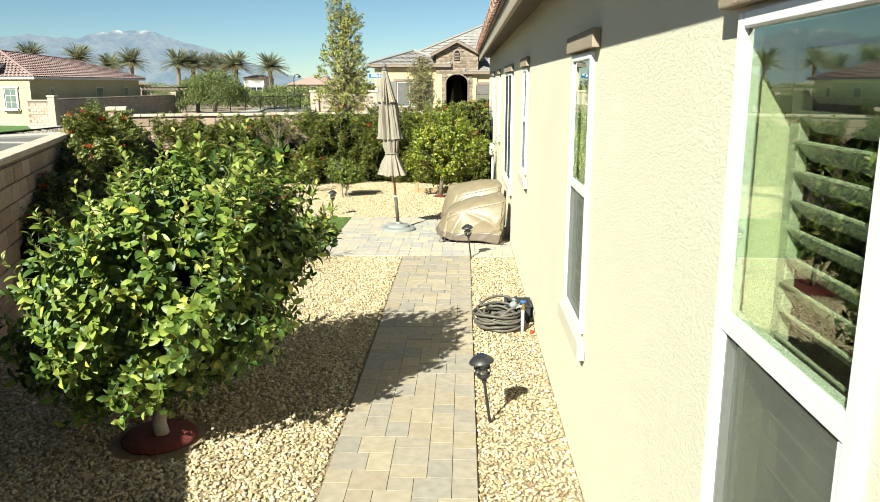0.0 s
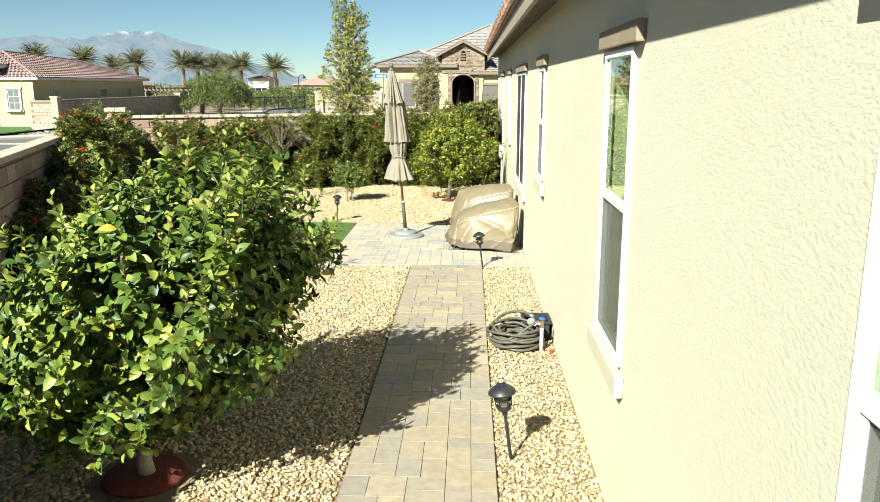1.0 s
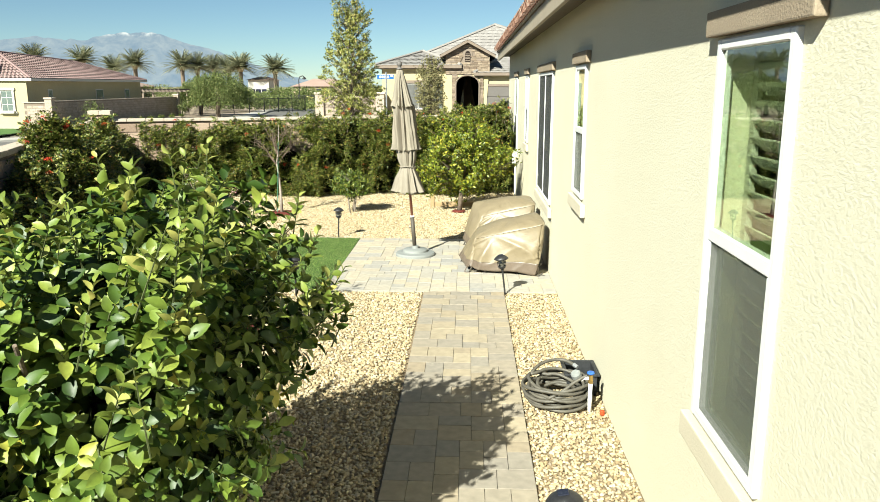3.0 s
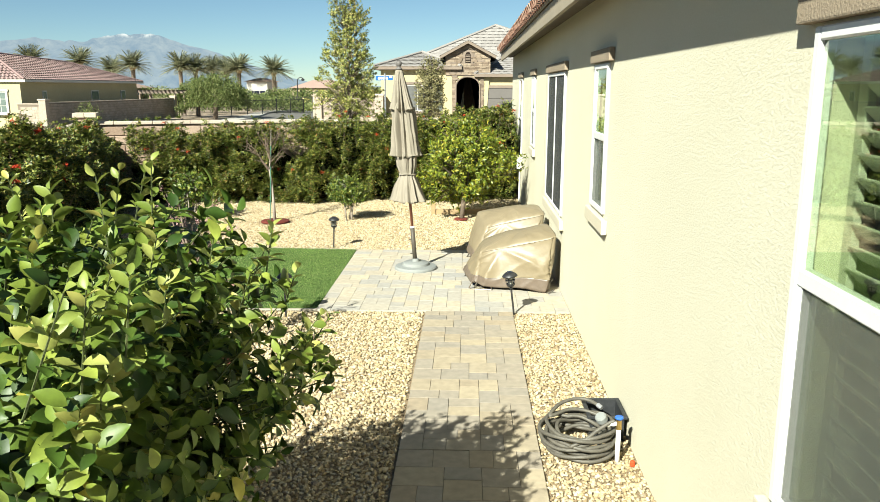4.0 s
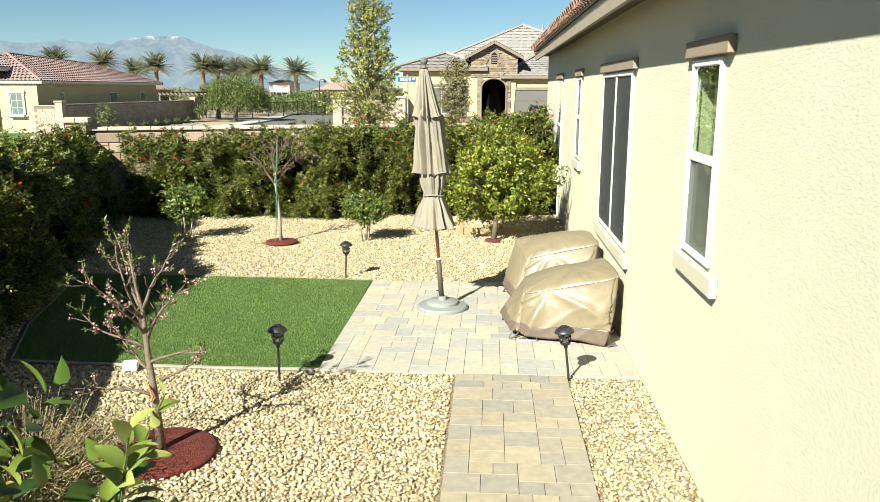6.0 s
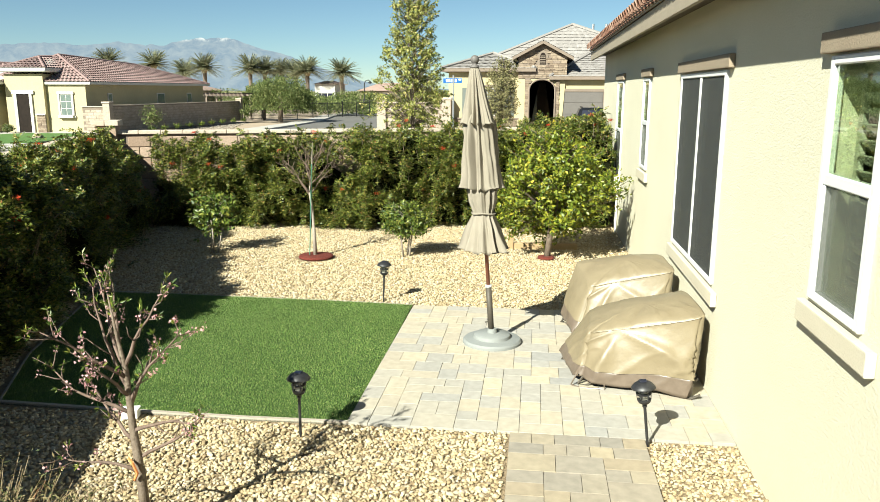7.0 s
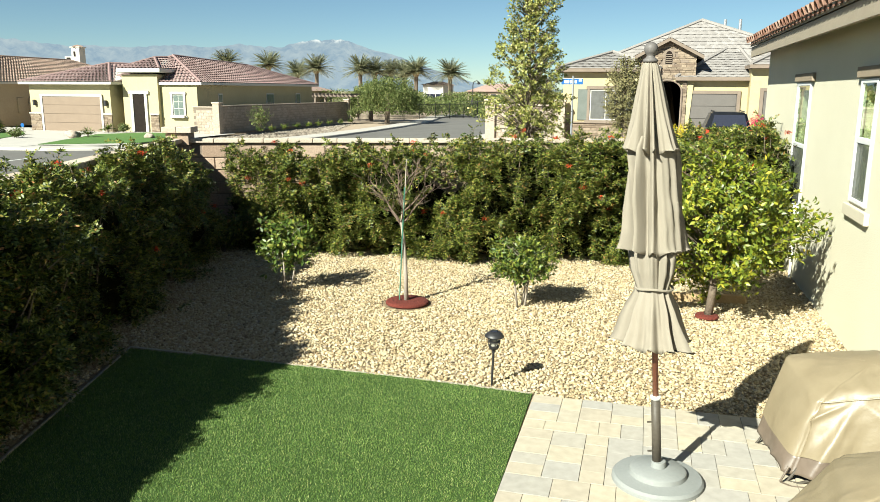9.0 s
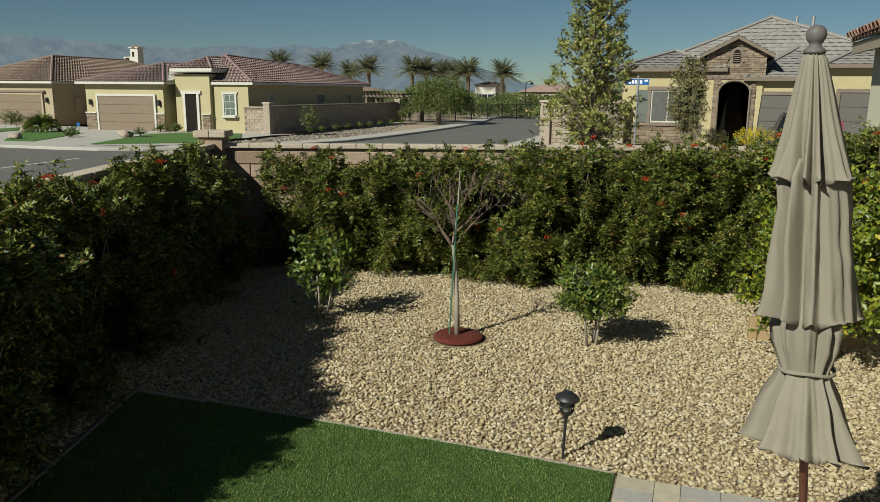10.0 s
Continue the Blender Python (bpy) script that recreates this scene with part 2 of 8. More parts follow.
GREY_PLASTIC = surf("weathered_grey_plastic", (0.172, 0.182, 0.177), (0.215, 0.225, 0.215), 7.0, 0.7, 0.1, 50.0, 0.6)
COVER = surf("tan_vinyl_cover", (0.166, 0.134, 0.083), (0.198, 0.163, 0.104), 2.5, 0.43, 0.25, 11.0, 0.4, spec=0.40, height=0.018)
COVER_HEM = surf("brown_vinyl_hem", (0.098, 0.0752, 0.0556), (0.138, 0.107, 0.0817), 5.0, 0.40, 0.12, 25.0, spec=0.5)
RUBBER = surf("grey_hose_rubber", (0.0588, 0.0539, 0.0441), (0.107, 0.098, 0.0784), 25.0, 0.55, 0.1, 90.0)
BIN = surf("black_plastic_bin", (0.0155, 0.0172, 0.0189), (0.0344, 0.0361, 0.0387), 12.0, 0.5, 0.1, 60.0)
PVC = surf("white_pvc", (0.75, 0.75, 0.73), (0.82, 0.82, 0.80), 9.0, 0.4, 0.03, 40.0)
BRASS = surf("brass_fitting", (0.387, 0.258, 0.086), (0.516, 0.361, 0.138), 20.0, 0.35, 0.05, 60.0, metal=0.9)
BLUE = surf("blue_plastic", (0.0172, 0.086, 0.361), (0.0344, 0.138, 0.473), 20.0, 0.4, 0.0, 60.0)
TIMBER = surf("pale_timber", (0.287, 0.196, 0.098), (0.366, 0.261, 0.144), 8.0, 0.8, 0.3, 60.0)
DARK_TIMBER = surf("brown_timber", (0.12, 0.0645, 0.0301), (0.189, 0.103, 0.0516), 8.0, 0.85, 0.3, 60.0)
ORANGE = surf("orange_tape", (0.559, 0.172, 0.0516), (0.645, 0.241, 0.086), 20.0, 0.6, 0.0, 60.0)
GREEN_STAKE = surf("green_stake_paint", (0.0344, 0.129, 0.086), (0.0602, 0.172, 0.12), 20.0, 0.5, 0.0, 60.0)
ASPHALT = surf("asphalt", (0.088, 0.084, 0.077), (0.138, 0.132, 0.12), 0.6, 0.9, 0.3, 25.0, 0.4)
CONCRETE = surf("pale_concrete", (0.327, 0.307, 0.274), (0.405, 0.385, 0.347), 0.8, 0.9, 0.2, 12.0)
LAWN_FAR = surf("far_lawn", (0.043, 0.103, 0.0172), (0.0774, 0.155, 0.0301), 3.0, 0.9, 0.5, 30.0)
SOIL = surf("desert_soil", (0.255, 0.195, 0.137), (0.357, 0.288, 0.212), 0.4, 0.95, 0.4, 6.0)
FAR_STUCCO = surf("far_stucco", (0.375, 0.325, 0.192), (0.425, 0.37, 0.228), 0.6, 0.95, 0.1, 8.0, spec=0.15)
TAN_STUCCO = surf("tan_stucco", (0.33, 0.265, 0.18), (0.385, 0.315, 0.22), 0.6, 0.95, 0.1, 8.0, spec=0.15)
RIGHT_STUCCO = surf("right_stucco", (0.379, 0.32, 0.176), (0.432, 0.372, 0.222), 0.6, 0.95, 0.1, 8.0, spec=0.15)
WHITE_TRIM = surf("white_trim", (0.468, 0.448, 0.401), (0.522, 0.502, 0.455), 2.0, 0.7, 0.05, 20.0)
BROWN_TRIM = surf("brown_trim", (0.151, 0.117, 0.0894), (0.2, 0.158, 0.124), 2.0, 0.8, 0.1, 20.0)
GARAGE_TAN = surf("tan_garage_door", (0.175, 0.129, 0.0929), (0.201, 0.15, 0.108), 2.0, 0.6, 0.05, 20.0)
GARAGE_GREY = surf("grey_garage_door", (0.098, 0.0877, 0.08), (0.119, 0.108, 0.098), 2.0, 0.6, 0.05, 20.0)
STONE_FAR = ramp_surf("stacked_stone", [(0.0, (0.15, 0.112, 0.083)), (0.4, (0.205, 0.158, 0.114)), (0.8, (0.255, 0.203, 0.15)), (1.0, (0.175, 0.138, 0.112))], 0.95, "object", 0.4, 8.0, 0.2)
SHUTTER_PAINT = surf("grey_green_paint", (0.0963, 0.11, 0.0963), (0.124, 0.138, 0.124), 3.0, 0.7, 0.05, 20.0)
DARK_DOOR = surf("dark_wood_door", (0.0103, 0.00774, 0.00602), (0.0215, 0.0155, 0.012), 5.0, 0.7, 0.1, 30.0, spec=0.1)
CAR_PAINT = surf("black_car_paint", (0.0086, 0.00946, 0.0112), (0.0138, 0.0146, 0.0172), 3.0, 0.15, 0.0, 20.0, spec=0.6)
IRON = surf("black_iron", (0.0103, 0.0103, 0.0103), (0.0215, 0.0215, 0.0215), 8.0, 0.5, 0.0, 30.0)
SIGN_BLUE = surf("blue_sign", (0.00645, 0.0774, 0.271), (0.0129, 0.11, 0.323), 5.0, 0.4, 0.0, 30.0)
SIGN_WHITE = surf("white_sign_paint", (0.75, 0.75, 0.75), (0.82, 0.82, 0.82), 5.0, 0.4, 0.0, 30.0)
GALV = surf("galvanised_steel", (0.292, 0.301, 0.31), (0.378, 0.387, 0.396), 8.0, 0.45, 0.0, 30.0, metal=0.6)
ROOM = surf("room_paint", (0.344, 0.327, 0.292), (0.396, 0.378, 0.344), 2.0, 0.9, 0.05, 20.0)
SHUTTER_WHITE = surf("white_shutter", (0.37, 0.36, 0.30), (0.41, 0.40, 0.335), 3.0, 0.5, 0.02, 20.0)
WINDOW_GLASS = glass("window_glass", (0.37, 0.47, 0.33))
DARK_SCREEN = surf("dark_insect_screen", (0.0473, 0.0499, 0.0473), (0.0688, 0.0722, 0.0679), 30.0, 0.75, 0.2, 700.0, spec=0.25)
SCREEN = surf("insect_screen", (0.11, 0.119, 0.0963), (0.149, 0.157, 0.129), 30.0, 0.75, 0.2, 700.0, spec=0.25)
YELLOW_BLOOM = ramp_surf("yellow_bloom", [(0.0, (0.344, 0.284, 0.0172)), (1.0, (0.602, 0.473, 0.0258))], 0.6, "island", 0.0, 5.0, 0.3, 0.2)
MAGENTA_BLOOM = ramp_surf("magenta_bloom", [(0.0, (0.344, 0.0172, 0.0516)), (1.0, (0.559, 0.0516, 0.103))], 0.6, "island", 0.0, 5.0, 0.3, 0.2)
PAVER_WARM = ramp_surf("warm_concrete_paver", [(0.0, (0.225, 0.206, 0.176)), (0.25, (0.268, 0.232, 0.179)), (0.45, (0.246, 0.221, 0.183)), (0.65, (0.298, 0.253, 0.181)), (0.85, (0.268, 0.222, 0.159)), (1.0, (0.325, 0.277, 0.196))], 0.9, "object", 0.25, 16.0, 0.25, grain=0.15)
# near black: the shade inside the hedges is put into this colour
CORE_SHADE = surf("hedge_core_shade", (0.00688, 0.0086, 0.00344), (0.0189, 0.0206, 0.0086), 14.0, 1.0, 1.0, 60.0, spec=0.0, height=0.05)
BULB = surf("pale_lamp_core", (0.55, 0.53, 0.46), (0.65, 0.63, 0.56), 20.0, 0.5, 0.0, 60.0)
YOUNG = ramp_surf("young_citrus_leaf", [(0.0, (0.111, 0.157, 0.0255)), (0.5, (0.191, 0.234, 0.0467)), (0.85, (0.281, 0.297, 0.0808)), (1.0, (0.357, 0.323, 0.085))], 0.45, "island", 0.12, 25.0, 0.35, 0.2, grain=0.18)
GREEN_TWIG = surf("green_twig_bark", (0.043, 0.0559, 0.0172), (0.086, 0.103, 0.0344), 12.0, 0.8, 0.3, 70.0)
LIMB_BARK = surf("reddish_limb_bark", (0.0896, 0.0585, 0.0426), (0.179, 0.13, 0.103), 12.0, 0.9, 0.5, 70.0)
FAR_PANE = surf("far_window_pane", (0.0774, 0.103, 0.0946), (0.138, 0.172, 0.155), 1.5, 0.12, 0.0, 9.0, spec=0.5)


def see_through(m, share):
    """Fine mesh that lets part of the light through."""
    n, l = m.node_tree.nodes, m.node_tree.links
    clear, mx = n.new("ShaderNodeBsdfTransparent"), n.new("ShaderNodeMixShader")
    mx.inputs[0].default_value = share
    l.new(n["Principled BSDF"].outputs[0], mx.inputs[1])
    l.new(clear.outputs[0], mx.inputs[2])
    l.new(mx.outputs[0], n["Material Output"].inputs["Surface"])


see_through(SCREEN, 0.55)
see_through(DARK_SCREEN, 0.3)
ROCK = ramp_surf("river_rock", [(0.0, (0.12, 0.10, 0.08)), (0.5, (0.20, 0.17, 0.135)), (1.0, (0.29, 0.255, 0.21))], 0.9, "island", 0.2, 12.0, 0.2)
ROAD_LINE = surf("road_paint", (0.45, 0.45, 0.43), (0.62, 0.62, 0.60), 1.5, 0.8, 0.1, 14.0)
TERRACOTTA_FAR = ramp_surf("terracotta_roof_far", [(0.0, (0.19, 0.13, 0.10)), (0.5, (0.26, 0.185, 0.145)), (1.0, (0.32, 0.24, 0.19))], 0.85, "island", 0.2, 5.0, grain=0.12)
GREY_PANE = surf("grey_window_pane", (0.086, 0.086, 0.0808), (0.12, 0.12, 0.114), 1.5, 0.25, 0.0, 9.0, spec=0.4)

# ---- building tools ----
rng = np.random.default_rng(7)


def mesh_from(name, verts, faces, material, smooth=False):
    me = bpy.data.meshes.new(name)
    me.from_pydata([tuple(v) for v in verts], [], [tuple(f) for f in faces])
    me.materials.append(material)
    if smooth:
        me.polygons.foreach_set("use_smooth", np.ones(len(me.polygons), dtype=bool))
    me.update()
    return me


def fast_mesh(name, verts, tris, material, smooth=True):
    """A mesh from numpy arrays of places and corner numbers (all faces with the same count of corners)."""
    verts, tris = np.asarray(verts, dtype=np.float32), np.asarray(tris, dtype=np.int32)
    k = tris.shape[1]
    me = bpy.data.meshes.new(name)
    me.vertices.add(len(verts))
    me.vertices.foreach_set("co", verts.ravel())
    me.loops.add(tris.size)
    me.loops.foreach_set("vertex_index", tris.ravel())
    me.polygons.add(len(tris))
    me.polygons.foreach_set("loop_start", np.arange(0, tris.size, k, dtype=np.int32))
    me.polygons.foreach_set("use_smooth", np.full(len(tris), smooth))
    me.materials.append(material)
    me.update(calc_edges=True)
    return me


def thing(name, place=(0, 0, 0), turn=0.0, label="", category="", group="", kind=""):
    ob = new(name)
    ob.empty_display_size = 0.1
    ob.matrix_basis = pose(*place, 0, 0, turn)
    return tagged(ob, label, category, group, kind)


def part(name, bm, material, parent, label="", smooth=False, at=None):
    """Links a bmesh, or a finished mesh, as one mesh object under a thing or a part."""
    if isinstance(bm, bmesh.types.BMesh):
        me = bpy.data.meshes.new(name)
        bm.normal_update()
        bm.to_mesh(me)
        bm.free()
        me.materials.append(material)
        if smooth:
            me.polygons.foreach_set("use_smooth", np.ones(len(me.polygons), dtype=bool))
    else:
        me = bm
    ob = new(name, me)
    ob.parent = parent
    if at is not None:
        ob.matrix_basis = at
    return tagged(ob, label)


def single(name, bm, material, label="", category="", group="", kind="", smooth=False, at=None):
    return tagged(part(name, bm, material, None, "", smooth, at), label, category, group, kind)


def box(x0, x1, y0, y1, z0, z1, bevel=0.0, into=None, seg=1):
    bm = into or bmesh.new()
    r = bmesh.ops.create_cube(bm, size=1.0)
    bmesh.ops.scale(bm, vec=(x1 - x0, y1 - y0, z1 - z0), verts=r["verts"])
    bmesh.ops.translate(bm, vec=((x0 + x1) / 2, (y0 + y1) / 2, (z0 + z1) / 2), verts=r["verts"])
    if bevel:
        edges = list({e for v in r["verts"] for e in v.link_edges})
        bmesh.ops.bevel(bm, geom=edges, offset=bevel, segments=seg, affect="EDGES", profile=0.6)
    return bm


def lathe(profile, n=24, into=None, centre=(0, 0, 0)):
    """Turns a row of (radius, height) round the upright axis."""
    bm = into or bmesh.new()
    rings = []
    for r, z in profile:
        rings.append([bm.verts.new((centre[0] + r * math.cos(2 * math.pi * i / n), centre[1] + r * math.sin(2 * math.pi * i / n), centre[2] + z)) for i in range(n)])
    for a, b in zip(rings, rings[1:]):
        for i in range(n):
            j = (i + 1) % n
            bm.faces.new((a[i], a[j], b[j], b[i]))
    if profile[0][0] > 1e-4:
        bm.faces.new(list(reversed(rings[0])))
    if profile[-1][0] > 1e-4:
        bm.faces.new(rings[-1])
    return bm


def tube(points, radii, n=8, into=None):
    """A tapered round tube along a row of points."""
    bm = into or bmesh.new()
    pts = [Vector(p) for p in points]
    if not hasattr(radii, "__len__"):
        radii = [radii] * len(pts)
    rings, up = [], None
    for i, p in enumerate(pts):
        d = (pts[min(i + 1, len(pts) - 1)] - pts[max(i - 1, 0)]).normalized()
        if up is None:
            up = Vector((1, 0, 0)) if abs(d.x) < 0.8 else Vector((0, 1, 0))
        side = d.cross(up).normalized()
        up = side.cross(d).normalized()
        rings.append([bm.verts.new(p + radii[i] * (math.cos(2 * math.pi * k / n) * side + math.sin(2 * math.pi * k / n) * up)) for k in range(n)])
    for a, b in zip(rings, rings[1:]):
        for k in range(n):
            j = (k + 1) % n
            bm.faces.new((a[k], b[k], b[j], a[j]))
    bm.faces.new(rings[0])
    bm.faces.new(list(reversed(rings[-1])))
    return bm


def prism(outline, z0, z1, into=None, bevel=0.0):
    bm = into or bmesh.new()
    low = [bm.verts.new((x, y, z0)) for x, y in outline]
    high = [bm.verts.new((x, y, z1)) for x, y in outline]
    bm.faces.new(list(reversed(low)))
    bm.faces.new(high)
    for i in range(len(outline)):
        j = (i + 1) % len(outline)
        bm.faces.new((low[i], low[j], high[j], high[i]))
    if bevel:
        bmesh.ops.bevel(bm, geom=[e for e in bm.edges if all(v in high for v in e.verts)], offset=bevel, segments=2, affect="EDGES")
    return bm


def inside(px, py, outline):
    """Which of the points lie inside an outline."""
    hit = np.zeros(len(px), dtype=bool)
    for (x0, y0), (x1, y1) in zip(outline, outline[1:] + outline[:1]):
        cross = (y0 > py) != (y1 > py)
        with np.errstate(divide="ignore", invalid="ignore"):
            hit ^= cross & (px < (x1 - x0) * (py - y0) / (y1 - y0 + 1e-12) + x0)
    return hit


# Leaf shapes lie along x from their stalk, 1 long, folded a little along the rib.
LEAF = (np.array([(0, 0, 0), (0.45, 0.25, 0.05), (0.45, -0.25, 0.05), (0.5, 0, -0.02), (1, 0, -0.1)]), np.array([(0, 2, 3), (0, 3, 1), (3, 2, 4), (3, 4, 1)]))


def round_leaf():
    """A broad oval leaf, folded along its rib and curling down at the tip."""
    stations = [(0.0, 0.0), (0.14, 0.13), (0.34, 0.23), (0.56, 0.25), (0.77, 0.18), (0.92, 0.08), (1.0, 0.0)]
    verts, faces = [], []
    for t, w in stations:
        rib = 0.10 * t - 0.30 * t * t
        verts += [(t, 0, rib), (t, w, rib + 0.42 * w), (t, -w, rib + 0.42 * w)]
    for k in range(len(stations) - 1):
        a, b = 3 * k, 3 * k + 3
        faces += [(a, b, b + 1), (a, b + 1, a + 1), (a, b + 2, b), (a, a + 2, b + 2)]
    return np.array(verts), np.array(faces)


LEAF_ROUND = round_leaf()
LEAFLET = (np.array([(0, 0, 0), (0.45, 0.2, 0.03), (0.45, -0.2, 0.03), (1, 0, -0.06)]), np.array([(0, 2, 3), (0, 3, 1)]))


def unit(v):
    return v / np.maximum(np.linalg.norm(v, axis=-1, keepdims=True), 1e-9)


def leaves(places, ways, ups, sizes, shape=LEAF, width=1.0):
    """Corner places and faces of many leaves: each stands at a place, points along way, with its face towards up."""
    tv, tf = shape
    x = unit(ways)
    y = unit(np.cross(ups, x))
    z = np.cross(x, y)
    s = np.asarray(sizes)[:, None, None]
    v = places[:, None, :] + s * (tv[None, :, 0:1] * x[:, None, :] + width * tv[None, :, 1:2] * y[:, None, :] + tv[None, :, 2:3] * z[:, None, :])
    f = tf[None] + (np.arange(len(places)) * len(tv))[:, None, None]
    return v.reshape(-1, 3), f.reshape(-1, 3)


def join(bits):
    """Several (corners, faces) as one."""
    vs, fs, k = [], [], 0
    for v, f in bits:
        vs.append(v)
        fs.append(f + k)
        k += len(v)
    return np.concatenate(vs), np.concatenate(fs)


def rand_dirs(n, flat=1.0):
    d = rng.normal(size=(n, 3))
    d[:, 2] *= flat
    return unit(d)


def sprays(feet, ways, length, pairs, leaf, width=1.0, shape=LEAFLET, droop=0.25):
    """Leaflets in pairs along short stalks, as on a feathered leaf."""
    n = len(feet)
    ways = unit(ways)
    side = unit(np.cross(ways, np.array([0, 0, 1.0]) + 0.3 * rng.normal(size=(n, 3))))
    up = np.cross(side, ways)
    bits = []
    length = np.broadcast_to(length, (n,))
    for k in range(pairs):
        t = (k + 0.6) / pairs
        p = feet + ways * (length * t)[:, None] - np.array([0, 0, 1.0]) * (droop * length * t * t)[:, None]
        for s in (-1, 1):
            w = ways * 0.55 + s * side + 0.25 * rng.normal(size=(n, 3))
            bits.append(leaves(p, w, up + 0.35 * rng.normal(size=(n, 3)), leaf * rng.uniform(0.75, 1.2, n), shape, width))
    tip = feet + ways * length[:, None] - np.array([0, 0, 1.0]) * (droop * length)[:, None]
    bits.append(leaves(tip, ways, up, leaf * rng.uniform(0.8, 1.2, n), shape, width))
    return join(bits)



# ---- the setting: plan numbers ----
WALL_X = 0.74                      # face of the house wall
HOUSE_END = 23.0                   # far corner of the house
BACK_END = -5.0                    # behind the first eye


def left_wall_x(y):
    return -5.05 - 0.345 * (y - 8.3)


def back_wall_y(x):
    return 19.15 + 0.345 * (x + 8.3)


CORNER = (-8.72, 19.0)
LAWN = [(-2.11, 14.0), (-3.2, 14.06), (-4.46, 14.08), (-5.4, 14.1), (-6.1, 14.1), (-5.75, 12.9), (-5.45, 11.85), (-4.95, 10.76), (-3.9, 10.73), (-2.9, 10.72), (-2.08, 10.74)]
PATIO = (-2.09, 0.735, 10.74, 13.97)
PATH = (-0.865, 0.10, -5.0, 10.735)
YARD = [(WALL_X, BACK_END), (WALL_X, 22.2), (-8.72, 19.0), (left_wall_x(BACK_END), BACK_END)]


def ground_z(x):
    """The street falls from the houses on one side to those on the other."""
    return -0.5 * min(1.0, max(0.0, (-5.0 - x) / 14.0))


def sheet(name, xs, ys, dz, material, label, category, kind="structure", hole=None):
    verts, faces, index = [], [], {}
    for i, x in enumerate(xs):
        for j, y in enumerate(ys):
            index[i, j] = len(verts)
            verts.append((x, y, ground_z(x) + dz))
    for i in range(len(xs) - 1):
        for j in range(len(ys) - 1):
            faces.append((index[i, j], index[i + 1, j], index[i + 1, j + 1], index[i, j + 1]))
    return tagged(new(name, mesh_from(name, verts, faces, material)), label, category, kind=kind)


def steps(a, b, n):
    return [a + (b - a) * i / n for i in range(n + 1)]


far_steps = [-2400, -900, -400, -200, -120]
sheet("ground", far_steps + steps(-90, 30, 60) + [60, 120, 400, 900, 2400], [-2400, -800, -300, -100, -40, 0, 25, 60, 120, 250, 600, 1200, 2400], -0.18, SOIL,
      "dry sandy desert ground between the streets and houses", "ground")

# Streets beyond the walls, with kerbs and pale pavements.
sheet("road", steps(-90, 40, 65), [22.8, 27, 33, 40.4], -0.14, ASPHALT, "dark asphalt street running past the back wall", "road")
sheet("pavement", steps(-90, -33, 30), [40.5, 42.6], 0.0, CONCRETE, "pale concrete pavement in front of the houses", "pavement")
sheet("pavement", steps(-11.5, -10.1, 2), [42.6, 50, 60, 75, 100, 112], 0.0, CONCRETE, "pale concrete pavement by the neighbour's wall", "pavement")
sheet("pavement", steps(-11.5, 40, 30), [41.0, 42.6], 0.0, CONCRETE, "pale concrete pavement in front of the stone-gabled house", "pavement")
def kerb(line, label="pale concrete kerb along the street"):
    """A kerb: a step of 0.14 with a rounded upper edge, following a line on the ground."""
    verts, faces = [], []
    for k, (x, y) in enumerate(line):
        nx, ny = line[min(k + 1, len(line) - 1)], line[max(k - 1, 0)]
        d = Vector((nx[0] - ny[0], nx[1] - ny[1], 0)).normalized()
        out, g = Vector((d.y, -d.x, 0)), ground_z(x)
        for off, z in ((-0.15, -0.2), (-0.15, 0.004), (-0.03, 0.004), (0.0, -0.03), (0.02, -0.2)):
            p = Vector((x, y, g)) + out * off
            verts.append((p.x, p.y, g + z))
    for k in range(len(line) - 1):
        for j in range(4):
            faces.append((k * 5 + j, k * 5 + j + 1, k * 5 + j + 6, k * 5 + j + 5))
    tagged(new("kerb", mesh_from("kerb", verts, faces, CONCRETE)), label, "kerb", kind="structure")


# The side street: its kerb rounds the corner, runs away, widens and closes at the far end.
BEND = [(-33, 40.4), (-31, 40.6), (-29, 41.6), (-27, 43.2), (-25, 45.6), (-23.4, 48.6), (-22.3, 52), (-21.9, 56), (-21.7, 64), (-21.8, 72), (-22.2, 80), (-23.4, 88), (-24.6, 95), (-25.0, 101), (-24.6, 106), (-23.4, 109), (-21, 110.2), (-9.5, 110.6)]


def side_street():
    verts, faces, n = [], [], 8
    for x, y in BEND:
        for i in range(n + 1):
            px = x + (-11.5 - x) * i / n
            verts.append((px, y, ground_z(px) - 0.136))
    for k in range(len(BEND) - 1):
        for i in range(n):
            c = k * (n + 1) + i
            faces.append((c, c + 1, c + n + 2, c + n + 1))
    tagged(new("road", mesh_from("road", verts, faces, ASPHALT)), "dark asphalt side street running away between houses", "road", kind="structure")
    verts, faces = [], []
    for k, (x, y) in enumerate(BEND):
        p, q = BEND[max(k - 1, 0)], BEND[min(k + 1, len(BEND) - 1)]
        d = Vector((q[0] - p[0], q[1] - p[1], 0)).normalized()
        for off in (0.14, 1.75):
            px, py = x - d.y * off, y + d.x * off
            verts.append((px, py, ground_z(px)))
    for k in range(len(BEND) - 1):
        faces.append((2 * k, 2 * k + 2, 2 * k + 3, 2 * k + 1))
    tagged(new("pavement", mesh_from("pavement", verts, faces, CONCRETE)), "pale concrete pavement rounding the corner of the side street", "pavement", kind="structure")


